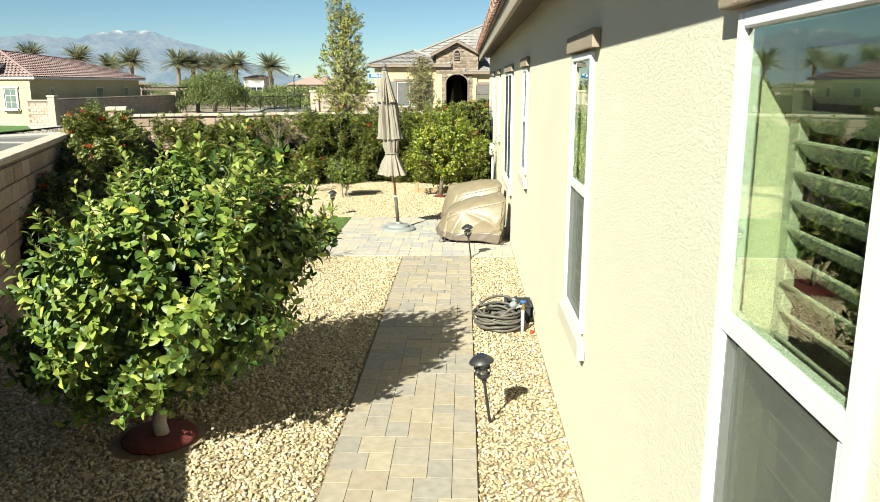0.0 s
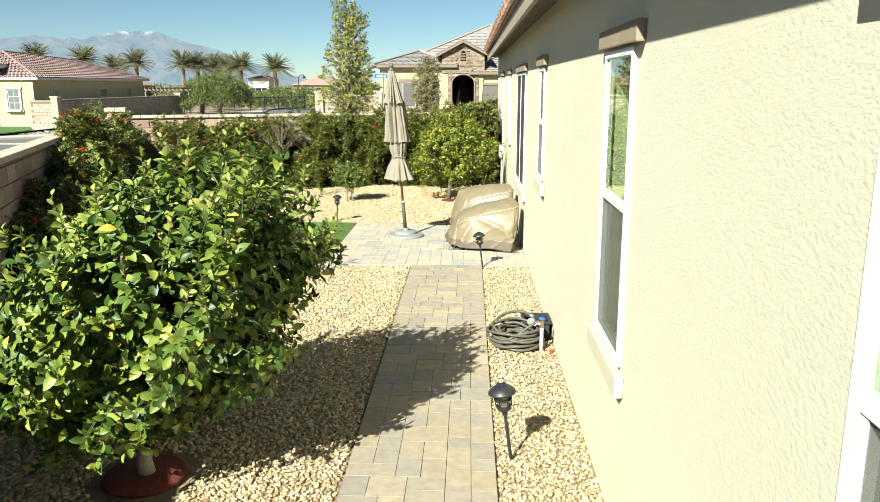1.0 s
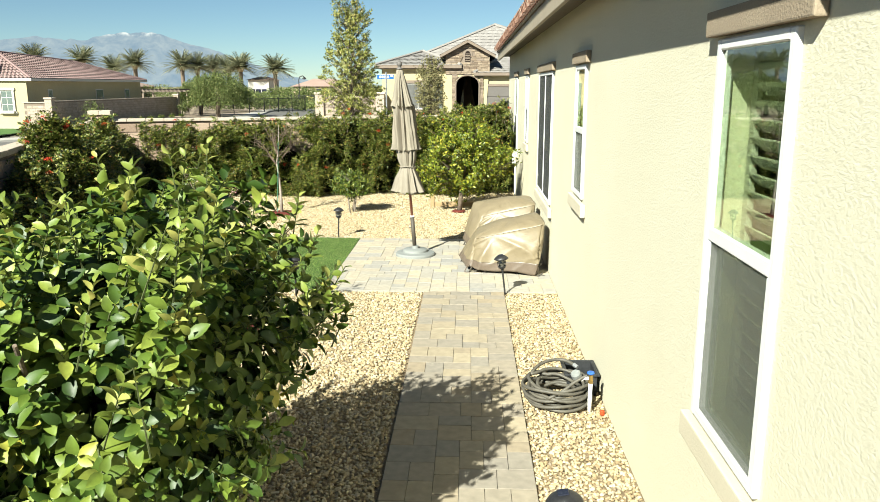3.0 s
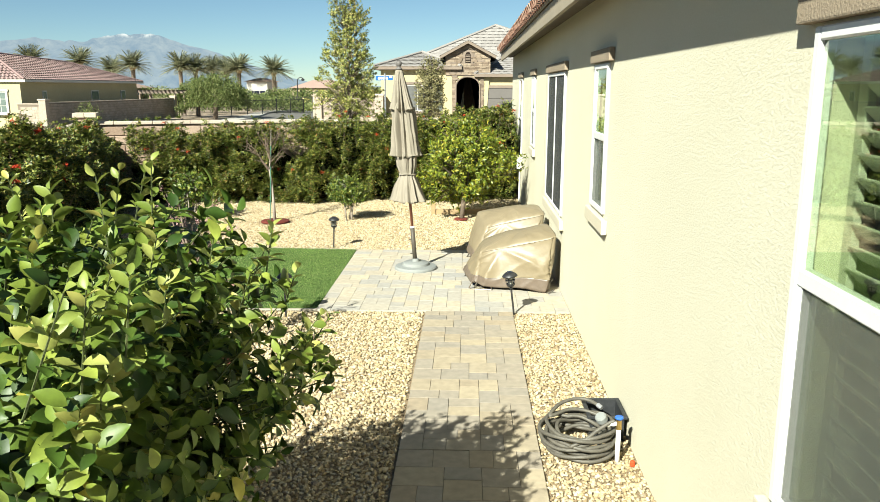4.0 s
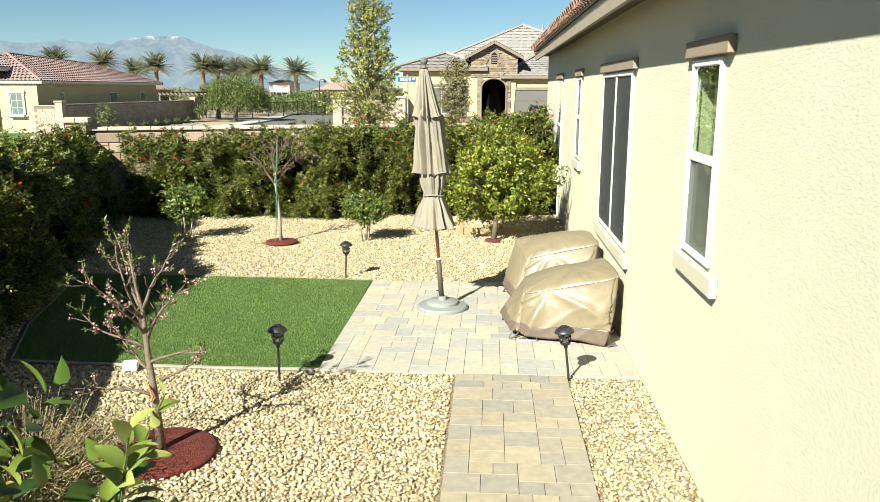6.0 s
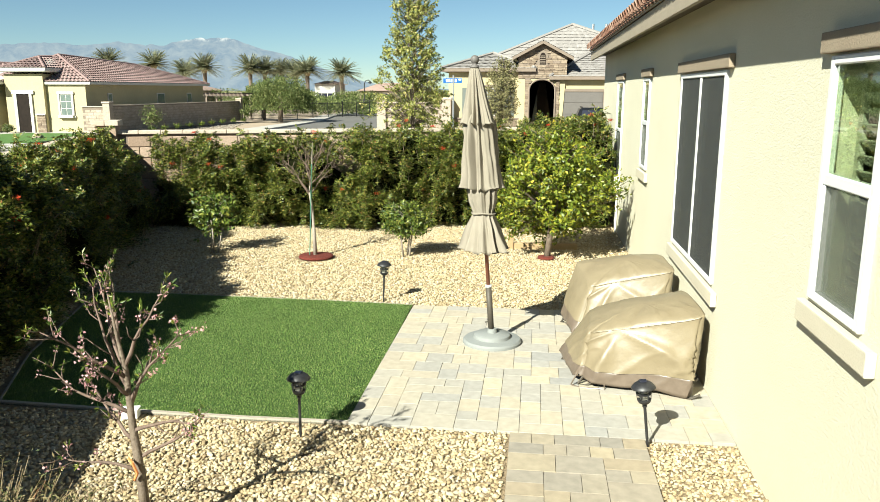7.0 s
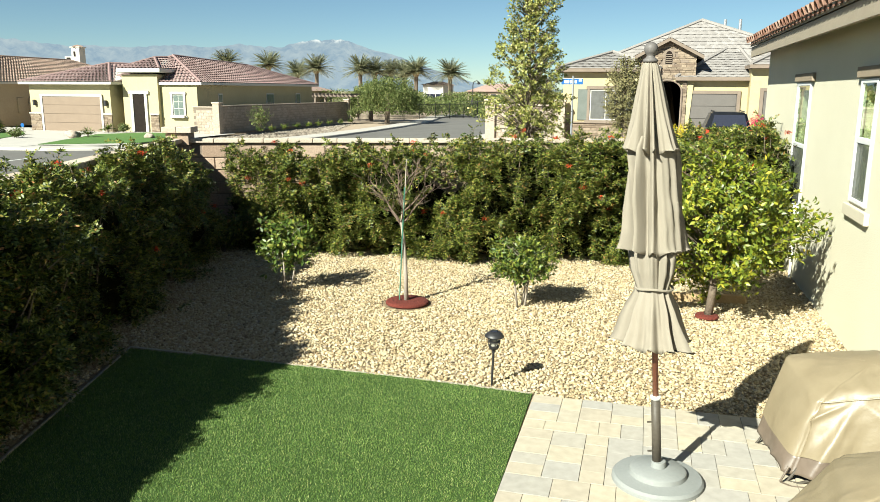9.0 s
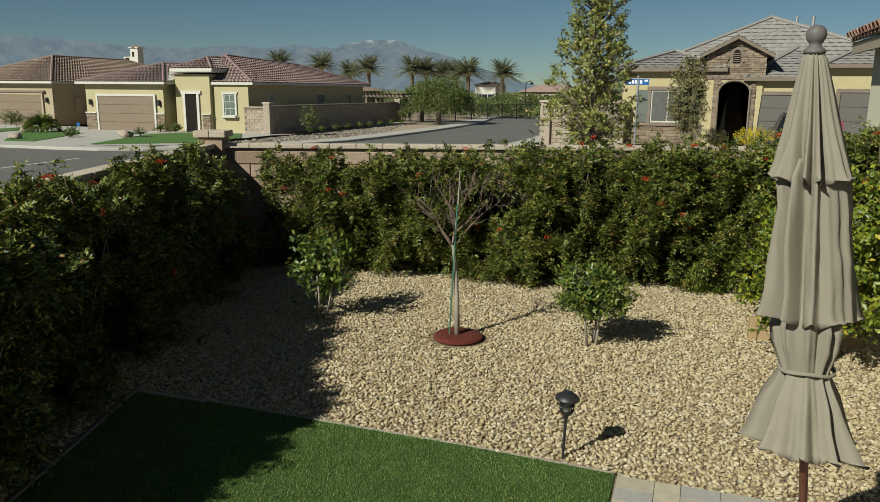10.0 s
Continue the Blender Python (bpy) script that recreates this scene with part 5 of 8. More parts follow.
# ---- bare young trees ----
def bare_tree(base, leader, side_limbs, radius, seed, label, blossom, bark, stout=0.30, twigs=(1, 2, 2, 3)):
    """A pruned young tree. leader: its points; side_limbs: (height, way round in degrees, length, rise)."""
    root = thing("young_fruit_tree", (*base, 0), 0, label, "tree")
    q = random.Random(seed)
    pts = [Vector(p) for p in leader]
    part("trunk", tube(pts, [radius * (1 - 0.90 * i / (len(pts) - 1)) for i in range(len(pts))], 10), bark, root, smooth=True)
    ends = []

    def on(z):
        for p, w in zip(pts, pts[1:]):
            if p.z <= z <= w.z:
                return p.lerp(w, (z - p.z) / (w.z - p.z))
        return pts[-1]

    for z, turn, length, rise in side_limbs:
        bm = bmesh.new()
        d = Vector((math.cos(radians(turn)), math.sin(radians(turn)), rise)).normalized()
        p = on(z)
        rad = radius * stout
        line, rads = [p], [rad]
        for k in range(6):
            d = (d + Vector((q.gauss(0, 0.16), q.gauss(0, 0.16), 0.06 + q.gauss(0, 0.13)))).normalized()
            p = p + d * length / 6
            line.append(p)
            rads.append(rad * (1 - 0.75 * (k + 1) / 6))
            if k >= 1:
                for s in range(q.choice(twigs)):
                    side = Matrix.Rotation(q.uniform(0, 6.28), 3, d) @ d.orthogonal().normalized()
                    w = (d * 0.6 + side * 0.7 + Vector((0, 0, 0.35))).normalized()
                    e = p + w * length * q.uniform(0.14, 0.36)
                    m = p.lerp(e, 0.5) + Vector((q.gauss(0, 0.012), q.gauss(0, 0.012), -0.01))
                    tube([p, m, e], [rad * 0.35, rad * 0.25, rad * 0.12], 5, bm)
                    ends += [(m, w), (e, w), (p.lerp(e, 0.75), w)]
        ends.append((p, d))
        tube(line, rads, 7, bm)
        part("limb", bm, LIMB_BARK, root, smooth=True)
    if blossom:
        pick = [ends[q.randrange(len(ends))] for _ in range(105)]
        p = np.array([tuple(e[0]) for e in pick]).repeat(8, 0) + 0.010 * rng.normal(size=(840, 3))
        v, f = leaves(p, rand_dirs(840), rand_dirs(840), rng.uniform(0.012, 0.020, 840), LEAF, 1.7)
        tagged(part("blossom", fast_mesh("blossom", v, f, BLOSSOM), BLOSSOM, root, "small pink blossoms"), kind="stuff")
        pick = [e for e in ends if e[0].z > 1.3 or q.random() < 0.30]
        p = np.array([tuple(e[0]) for e in pick]).repeat(6, 0)
        w = np.array([tuple(e[1]) for e in pick]).repeat(6, 0) + 0.7 * rng.normal(size=p.shape)
        v, f = leaves(p, w, rand_dirs(len(p)), rng.uniform(0.022, 0.045, len(p)), LEAF, 0.6)
        tagged(part("young_foliage", fast_mesh("young_foliage", v, f, SHRUB), SHRUB, root), kind="stuff")
    return root


peach = bare_tree((-2.80, 9.11), [(0, 0, -0.02), (-0.02, 0, 0.4), (-0.045, 0.0, 0.72), (-0.06, 0.01, 1.0), (-0.10, 0.02, 1.18), (-0.12, 0.0, 1.42)],
                  [(0.42, 185, 0.42, 0.25), (0.5, 5, 0.42, 0.40), (0.60, 165, 0.46, 0.45), (0.66, -15, 0.44, 0.55), (0.76, 190, 0.50, 0.40), (0.80, 80, 0.36, 0.9),
                   (0.82, 12, 0.46, 1.1), (0.86, 240, 0.36, 0.8), (0.90, 178, 0.58, 1.25), (0.96, 200, 0.52, 0.75), (1.0, 172, 0.60, 2.2), (1.02, 20, 0.46, 2.2), (1.15, 120, 0.34, 1.6)], 0.032, 11, "young peach tree with pink blossom and few leaves", True, BARK, 0.38, (1, 1, 2, 2))
part("marker_tape", tube([(-0.06, -0.04, 0.52), (-0.03, -0.055, 0.50), (-0.01, -0.05, 0.44), (-0.03, -0.05, 0.40)], 0.008, 5), ORANGE, peach, "orange marking tape")
bare = bare_tree((-3.97, 16.38), [(0, 0, -0.02), (-0.01, 0, 0.4), (-0.03, 0, 0.75), (-0.06, 0, 0.98), (-0.02, 0.02, 1.3), (0.0, 0.02, 1.72)],
                 [(0.92, 165, 0.66, 0.70), (0.95, 20, 0.60, 0.55), (0.97, 190, 0.56, 1.2), (0.98, -60, 0.55, 0.9), (0.98, 90, 0.6, 1.2), (1.1, 30, 0.60, 1.2), (1.15, 140, 0.56, 1.3), (1.25, 200, 0.5, 1.5), (1.3, -20, 0.5, 1.4), (1.4, 80, 0.4, 1.6)], 0.030, 23, "young leafless tree tied to a green stake", False, PALE_BARK, 0.34, (2, 3, 3, 4))
part("stake", tube([(-0.08, -0.03, 0.0), (-0.0, -0.05, 1.40)], 0.008, 7), GREEN_STAKE, bare, "thin green metal stake")


# ---- hedges ----
def hedge(name, front, back, height, label, seed, shoots, flowers, bare=(), early=0):
    """A flowering hedge between a front line and a back line (both run the same way): stems, shoots of feathery leaves, flowers. bare: (place along, half width) of thin, twiggy spots."""
    root = thing(name, (0, 0, 0), 0, label, "hedge")
    front, back = [Vector((*p, 0)) for p in front], [Vector((*p, 0)) for p in back]
    nseg = len(front) - 1

    def at(u, v):
        k = min(int(u * nseg), nseg - 1)
        f = u * nseg - k
        return front[k].lerp(front[k + 1], f).lerp(back[k].lerp(back[k + 1], f), v)

    length = sum((b - a).length for a, b in zip(front, front[1:]))
    off = Vector((seed * 5.3, seed * 2.1, 0))

    def thin(u, s):
        """How bare the hedge is here, 0 to 1; only its upper half thins out."""
        k = max([math.exp(-((u - c) / w) ** 2) for c, w in bare] + [0.0])
        return k * min(1.0, max(0.0, (s - 0.35) / 0.35))

    def top(u, v):
        p = at(u, v)
        return height(u) + 0.16 * noise.noise(p * 0.9 + off) + 0.26 * noise.noise(p * 2.5 + off)

    def surface(u, s):
        """s 0..1 runs up the front, 1..1.6 over the top."""
        if s <= 1.0:
            belly = 0.10 + 0.32 * (1 - math.sin(math.pi * min(1.0, 0.18 + 0.70 * s)) ** 0.8)
            q = at(u, min(0.9, belly * 0.6))
            q = Vector((q.x, q.y, 0.06 + (top(u, 0.1) - 0.06) * s))
            nrm = (at(u, 0.0) - at(u, 1.0)).normalized()
            q += nrm * (0.42 * noise.noise(q * 1.3 + off) + 0.34 * noise.noise(q * 2.8 + off))
            return q, (nrm + Vector((0, 0, 0.5 * s)))
        v = 0.15 + (s - 1.0) / 0.6 * 0.85
        p = at(u, v)
        return Vector((p.x, p.y, top(u, v))), Vector((0, 0, 1))

    # inner hull for twigs and leaves; its near-black colour is painted shade
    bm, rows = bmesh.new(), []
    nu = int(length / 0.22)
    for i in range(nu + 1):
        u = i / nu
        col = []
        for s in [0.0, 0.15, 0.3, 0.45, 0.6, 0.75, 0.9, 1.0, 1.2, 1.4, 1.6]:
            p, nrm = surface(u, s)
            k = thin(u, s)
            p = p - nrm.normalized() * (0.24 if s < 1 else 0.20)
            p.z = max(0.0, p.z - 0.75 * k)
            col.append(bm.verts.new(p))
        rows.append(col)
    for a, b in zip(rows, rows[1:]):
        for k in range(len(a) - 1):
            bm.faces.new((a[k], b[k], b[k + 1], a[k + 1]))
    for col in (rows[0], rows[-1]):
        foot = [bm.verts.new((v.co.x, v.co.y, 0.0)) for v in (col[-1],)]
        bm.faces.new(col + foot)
    part("inner_shade_hull", bm, CORE_SHADE, root, "closed inner hull of twigs, its shade painted near black", smooth=True)
    # shoots stand in tufts, with dark hollows between them
    q = random.Random(seed)
    tips, outs, along = [], [], []
    while len(tips) < shoots:
        u, s = q.random(), 1.6 * q.random()
        p, nrm = surface(u, s)
        tuft = noise.noise(p * 4.2 + off) + 0.6 * noise.noise(p * 1.6 - off)
        if q.random() > 0.55 + 1.1 * tuft or q.random() < 0.72 * thin(u, s):
            continue
        nrm = nrm.normalized()
        tips.append(p + nrm * (q.uniform(-0.20, 0.02) + 0.18 * tuft + (q.uniform(0.05, 0.24) if q.random() < 0.09 else 0)))
        outs.append(nrm)
        along.append(u)
    tips, outs = np.array([tuple(p) for p in tips]), np.array([tuple(p) for p in outs])
    tips[:, 2] = np.maximum(tips[:, 2], 0.05)
    st = bmesh.new()
    for k in range(int(length * 4)):
        u = q.random()
        a, b = at(u, 0.45 + 0.2 * q.random()), surface(min(1, max(0, u + q.uniform(-0.04, 0.04))), q.uniform(0.15, 0.95))[0]
        tube([(a.x, a.y, -0.02), a.lerp(b, 0.5) + Vector((0, 0, 0.05)), b], [0.014, 0.010, 0.005], 5, st)
    for k in range(0, shoots, 2):
        g = outs[k] * 0.6 + np.array([0, 0, 0.5])
        tube([Vector(tips[k] - 0.22 * g + 0.04 * rng.normal(size=3)), Vector(tips[k])], [0.005, 0.003], 4, st)
    tagged(part("stem_work", st, BARK, root), kind="stuff")
    per = 6
    grow = unit(outs * 0.8 + np.array([0, 0, 0.55]) + 0.35 * rng.normal(size=tips.shape))
    feet = np.repeat(tips, per, 0) - np.repeat(grow, per, 0) * (rng.random(shoots * per) * 0.10)[:, None]
    w = np.repeat(grow, per, 0) * 0.55 + rand_dirs(shoots * per) * 0.85
    v, f = sprays(feet, w, rng.uniform(0.09, 0.17, len(feet)), 5, 0.043, 1.15, droop=0.4)
    tagged(part("foliage", fast_mesh("foliage", v, f, HEDGE), HEDGE, root), kind="stuff")
    # flower heads: small round bunches
    for k in range(flowers):
        i = int(rng.integers(0, shoots))
        while tips[i, 2] < 0.55 or k < early and not (0.15 < along[i] < 0.42 and tips[i, 2] > 1.05):
            i = int(rng.integers(0, shoots))
        c = tips[i] + outs[i] * 0.09 + np.array([0, 0, 0.03])
        m = int(rng.integers(30, 54))
        d = unit(rand_dirs(m) + outs[i] * 0.5)
        spread = np.array([0.055, 0.055, 0.028]) * rng.uniform(0.7, 1.15)
        v, f = leaves(c + d * spread * rng.uniform(0.2, 1.0, (m, 1)), unit(d + 0.8 * rng.normal(size=(m, 3))), rand_dirs(m), rng.uniform(0.016, 0.028, m), LEAF, 1.2)
        part("flower_head", fast_mesh("flower_head", v, f, FLOWER), FLOWER, root, "round orange-red flowers")


hedge("flowering_hedge", [(-7.6, 18.40), (-6.2, 18.42), (-4.4, 18.62), (-2.6, 18.72), (-1.0, 18.85), (0.62, 19.0)],
      [(-7.75, 19.3), (-6.2, 19.75), (-4.4, 20.3), (-2.6, 20.9), (-1.0, 21.45), (0.62, 21.9)],
      lambda u: 1.46 + 0.40 * u * u, "tall green hedge with red flowers against the back wall", 1, 4300, 44, ((0.05, 0.11), (0.41, 0.05)))
hedge("flowering_hedge", [(-4.50, 8.0), (-4.95, 10.0), (-5.45, 11.6), (-5.75, 12.6), (-6.35, 14.2), (-7.0, 16.2), (-7.85, 18.1)],
      [(left_wall_x(7.9) + 0.1, 7.9), (left_wall_x(9.8) + 0.1, 9.8), (left_wall_x(11.4) + 0.1, 11.4), (left_wall_x(12.4) + 0.1, 12.4), (left_wall_x(14.0) + 0.1, 14.0), (left_wall_x(16.0) + 0.1, 16.0), (left_wall_x(17.9) + 0.1, 17.9)],
      lambda u: 0.95 + 0.65 * min(1.0, u * 2.6) + 0.14 * math.exp(-((u - 0.38) / 0.09) ** 2) - 0.12 * max(0.0, u - 0.85) / 0.15, "dense dark green hedge with orange flowers along the side wall", 2, 4600, 46, early=16)


# ---- low dry shrub by the peach ----
def dry_shrub():
    root = thing("dry_shrub", (-3.45, 8.62, 0), 0, "low straggly shrub with dry stems and dusty leaves", "shrub")
    b = bmesh.new()
    q = random.Random(4)
    ends = []
    for k in range(330):
        a, rr = q.uniform(0, 6.28), q.uniform(0.0, 0.34)
        p = Vector((rr * math.cos(a), rr * math.sin(a), 0))
        e = p + Vector((0.45 * math.cos(a) * q.uniform(0.2, 1), 0.4 * math.sin(a) * q.uniform(0.2, 1), q.uniform(0.14, 0.46) + (0.14 if k % 23 == 0 else 0.0)))
        m = p.lerp(e, 0.5) + Vector((0, 0, 0.06))
        tube([p, m, e], [0.004, 0.0032, 0.0016], 4, b)
        ends += [m, e, m.lerp(e, 0.5)] if k % 2 else [m]
    tagged(part("stem_work", b, DRY, root), kind="stuff")
    p = np.array([tuple(e) for e in ends]).repeat(11, 0)
    p += 0.065 * rng.normal(size=p.shape)
    p[:, 2] = np.maximum(p[:, 2] - 0.04, 0.02)
    v, f = leaves(p, rand_dirs(len(p)), rand_dirs(len(p)) + np.array([0, 0, 0.6]), rng.uniform(0.02, 0.045, len(p)), LEAF, 0.5)
    tagged(part("foliage", fast_mesh("foliage", v, f, DRY_LEAF), DRY_LEAF, root), kind="stuff")


dry_shrub()

# Odds and ends.
single("timber_edging", box(-0.5, 0.5, -0.045, 0.045, -0.01, 0.095, bevel=0.006), TIMBER, "pale sawn timber edging beside the lemon tree", "timber", at=pose(-0.54, 17.46, 0, 0, 0, 6))
single("timber_post", box(-0.04, 0.04, -0.04, 0.04, -0.02, 0.24, bevel=0.005), TIMBER, "short pale timber post in the gravel", "post", at=pose(-1.08, 17.38, 0, 0, 0, 8))
single("timber_edging", box(-0.8, 0.8, -0.05, 0.05, -0.01, 0.13, bevel=0.006), DARK_TIMBER, "brown timber edging under the side hedge", "timber", at=pose(-6.35, 12.75, 0, 0, 0, 106))
marker = thing("drain_cover", (-3.74, 10.62, 0.01), 12, "small white plastic box standing on the turf edge", "drain box")
part("box", box(-0.06, 0.06, -0.045, 0.045, 0.0, 0.06, bevel=0.012, seg=2), PVC, marker)
part("lid", box(-0.065, 0.065, -0.05, 0.05, 0.061, 0.075, bevel=0.008, seg=2), PVC, marker)
meter = thing("meter_box", (WALL_X - 0.05, 19.1, 0.55), 0, "small cream utility box with conduit on the wall", "utility box")
part("box", box(-0.05, 0.048, -0.11, 0.11, 0.18, 0.46, bevel=0.008), PVC, meter)
part("conduit", tube([(0.02, 0, -0.56), (0.02, 0, 0.18)], 0.016, 10), PVC, meter)

# ---- beyond the walls ----
def roof_plane(name, quad, parent, material, across=0.32, along=0.40, wave=0.05, label=""):
    """A tiled roof slope: overlapping rows of rolled tiles, each a piece of one mesh. quad: eave left, eave right, top right, top left."""
    a, b, c, d = [Vector(p) for p in quad]
    nrm = (b - a).cross(d - a).normalized()
    if nrm.z < 0:
        nrm = -nrm
    rows = max(2, int(((a + b) / 2 - (c + d) / 2).length / along))
    verts, faces = [], []
    for j in range(rows):
        v0, v1 = j / rows, min(1.0, (j + 1.06) / rows)
        l0, r0, l1, r1 = a.lerp(d, v0), b.lerp(c, v0), a.lerp(d, v1), b.lerp(c, v1)
        n = max(1, int((l0 - r0).length / across))
        for i in range(n):
            k = len(verts)
            for t, hgt in ((0.0, 0.0), (0.3, 1.0), (0.6, 0.75), (0.85, 0.0), (1.0, 0.0)):
                u = (i + t) / n
                verts.append(l0.lerp(r0, u) + nrm * (hgt * wave + (0.065 if wave > 0.03 else 0.03)))
                verts.append(l1.lerp(r1, u) + nrm * (hgt * wave))
            for s in range(4):
                faces.append((k + 2 * s, k + 2 * s + 2, k + 2 * s + 3, k + 2 * s + 1))
    me = mesh_from(name, verts, faces, material)
    return tagged(part(name, me, material, parent, label), kind="stuff")


def slab(name, quad, parent, material, thick=0.06):
    bm = bmesh.new()
    bm.faces.new([bm.verts.new(p) for p in quad])
    r = bmesh.ops.extrude_face_region(bm, geom=bm.faces[:])
    bmesh.ops.translate(bm, vec=(0, 0, -thick), verts=[v for v in r["geom"] if isinstance(v, bmesh.types.BMVert)])
    bmesh.ops.recalc_face_normals(bm, faces=bm.faces[:])
    return part(name, bm, material, parent)


def hip_roof(parent, x0, x1, y0, y1, z, ridge_a, ridge_b, material, trim, over=0.45, flat=False):
    """Four tiled slopes from an eave rectangle up to a ridge line, with ridge caps and a fascia."""
    x0, x1, y0, y1 = x0 - over, x1 + over, y0 - over, y1 + over
    A, B = Vector(ridge_a), Vector(ridge_b)
    along_y = abs(B.y - A.y) >= abs(B.x - A.x)
    c = [Vector((x0, y0, z)), Vector((x1, y0, z)), Vector((x1, y1, z)), Vector((x0, y1, z))]
    if along_y:
        quads = [(c[0], c[1], A, A), (c[1], c[2], B, A), (c[2], c[3], B, B), (c[3], c[0], A, B)]
        ends = [(c[0], A), (c[1], A), (c[2], B), (c[3], B), (A, B)]
    else:
        quads = [(c[0], c[1], B, A), (c[1], c[2], B, B), (c[2], c[3], A, B), (c[3], c[0], A, A)]
        ends = [(c[0], A), (c[3], A), (c[1], B), (c[2], B), (A, B)]
    for q in quads:
        slab("roof_deck", q, parent, trim)
        roof_plane("roof", q, parent, material, 0.42 if flat else 0.30, 0.36, 0.014 if flat else 0.055)
    for p, q in ends:
        if (p - q).length > 0.1:
            part("ridge_cap", tube([p + Vector((0, 0, 0.05)), q + Vector((0, 0, 0.05))], 0.10, 6), material, parent)
    fb = bmesh.new()
    box(x0, x1, y0 - 0.04, y0, z - 0.15, z + 0.02, into=fb)
    box(x0, x1, y1, y1 + 0.04, z - 0.15, z + 0.02, into=fb)
    box(x0 - 0.04, x0, y0 - 0.04, y1 + 0.04, z - 0.15, z + 0.02, into=fb)
    box(x1, x1 + 0.04, y0 - 0.04, y1 + 0.04, z - 0.15, z + 0.02, into=fb)
    part("fascia", fb, trim, parent)
    part("eave_soffit", box(x0, x1, y0, y1, z - 0.13, z - 0.11), trim, parent)


def garage_door(parent, x0, x1, y, z0, z1, material, trim):
    d = part("garage_door", box(x0, x1, y - 0.03, y + 0.03, z0, z1), material, parent)
    n = 4
    hgt = (z1 - z0) / n
    for k in range(n):
        part("door_panel", box(x0 + 0.03, x1 - 0.03, y - 0.055, y - 0.031, z0 + k * hgt + 0.02, z0 + (k + 1) * hgt - 0.02, bevel=0.008), material, d)
    for a, b, c, e in ((x0 - 0.16, x0 - 0.002, z0, z1 + 0.16), (x1 + 0.002, x1 + 0.16, z0, z1 + 0.16), (x0, x1, z1 + 0.002, z1 + 0.16)):
        part("door_trim", box(a, b, y - 0.09, y - 0.002, c, e), trim, parent)


def far_window(parent, x0, x1, y, z0, z1, trim, cols=2, rows=3, sill=True, pane=None):
    """A framed window in a wall that faces the yard (towards -y)."""
    w = part("window", box(x0, x1, y - 0.04, y - 0.004, z0, z1), WHITE_TRIM, parent)
    for i in range(cols):
        for j in range(rows):
            a, b = x0 + 0.05 + i * (x1 - x0 - 0.1) / cols + 0.02, x0 + 0.05 + (i + 1) * (x1 - x0 - 0.1) / cols - 0.02
            c, e = z0 + 0.05 + j * (z1 - z0 - 0.1) / rows + 0.02, z0 + 0.05 + (j + 1) * (z1 - z0 - 0.1) / rows - 0.02
            part("pane", box(a, b, y - 0.05, y - 0.041, c, e), pane or FAR_PANE, w, "grey-green reflecting pane")
    for a, b, c, e in ((x0 - 0.12, x0, z0, z1), (x1, x1 + 0.12, z0, z1), (x0 - 0.18, x1 + 0.18, z1, z1 + 0.16)) + (((x0 - 0.22, x1 + 0.22, z0 - 0.14, z0),) if sill else ()):
        part("window_trim", box(a + 0.001, b - 0.001, y - 0.1, y - 0.003, c + 0.001, e - 0.001), trim, parent)


def side_window(parent, x, y0, y1, z0, z1):
    w = part("window", box(x + 0.004, x + 0.05, y0, y1, z0, z1), WHITE_TRIM, parent)
    part("pane", box(x + 0.051, x + 0.06, y0 + 0.08, y1 - 0.08, z0 + 0.08, z1 - 0.08), FAR_PANE, w)


def stone_facing(parent, x0, x1, y, z0, z1, seed, course=0.11):
    """Courses of rough stones standing proud of a wall that faces the yard."""
    q = random.Random(seed)
    back = part("stone_facing", box(x0 + 0.002, x1 - 0.002, y - 0.03, y - 0.002, z0, z1), MORTAR, parent, "stacked brown ledger stone")
    z = z0
    while z < z1 - 0.02:
        hgt = min(course * q.uniform(0.8, 1.4), z1 - z)
        x = x0
        while x < x1 - 0.02:
            ln = min(q.uniform(0.25, 0.6), x1 - x)
            part("stone", box(x + 0.006, x + ln - 0.006, y - q.uniform(0.05, 0.09), y - 0.031, z + 0.005, z + hgt - 0.005), STONE_FAR, back)
            x += ln
        z += hgt
    return back


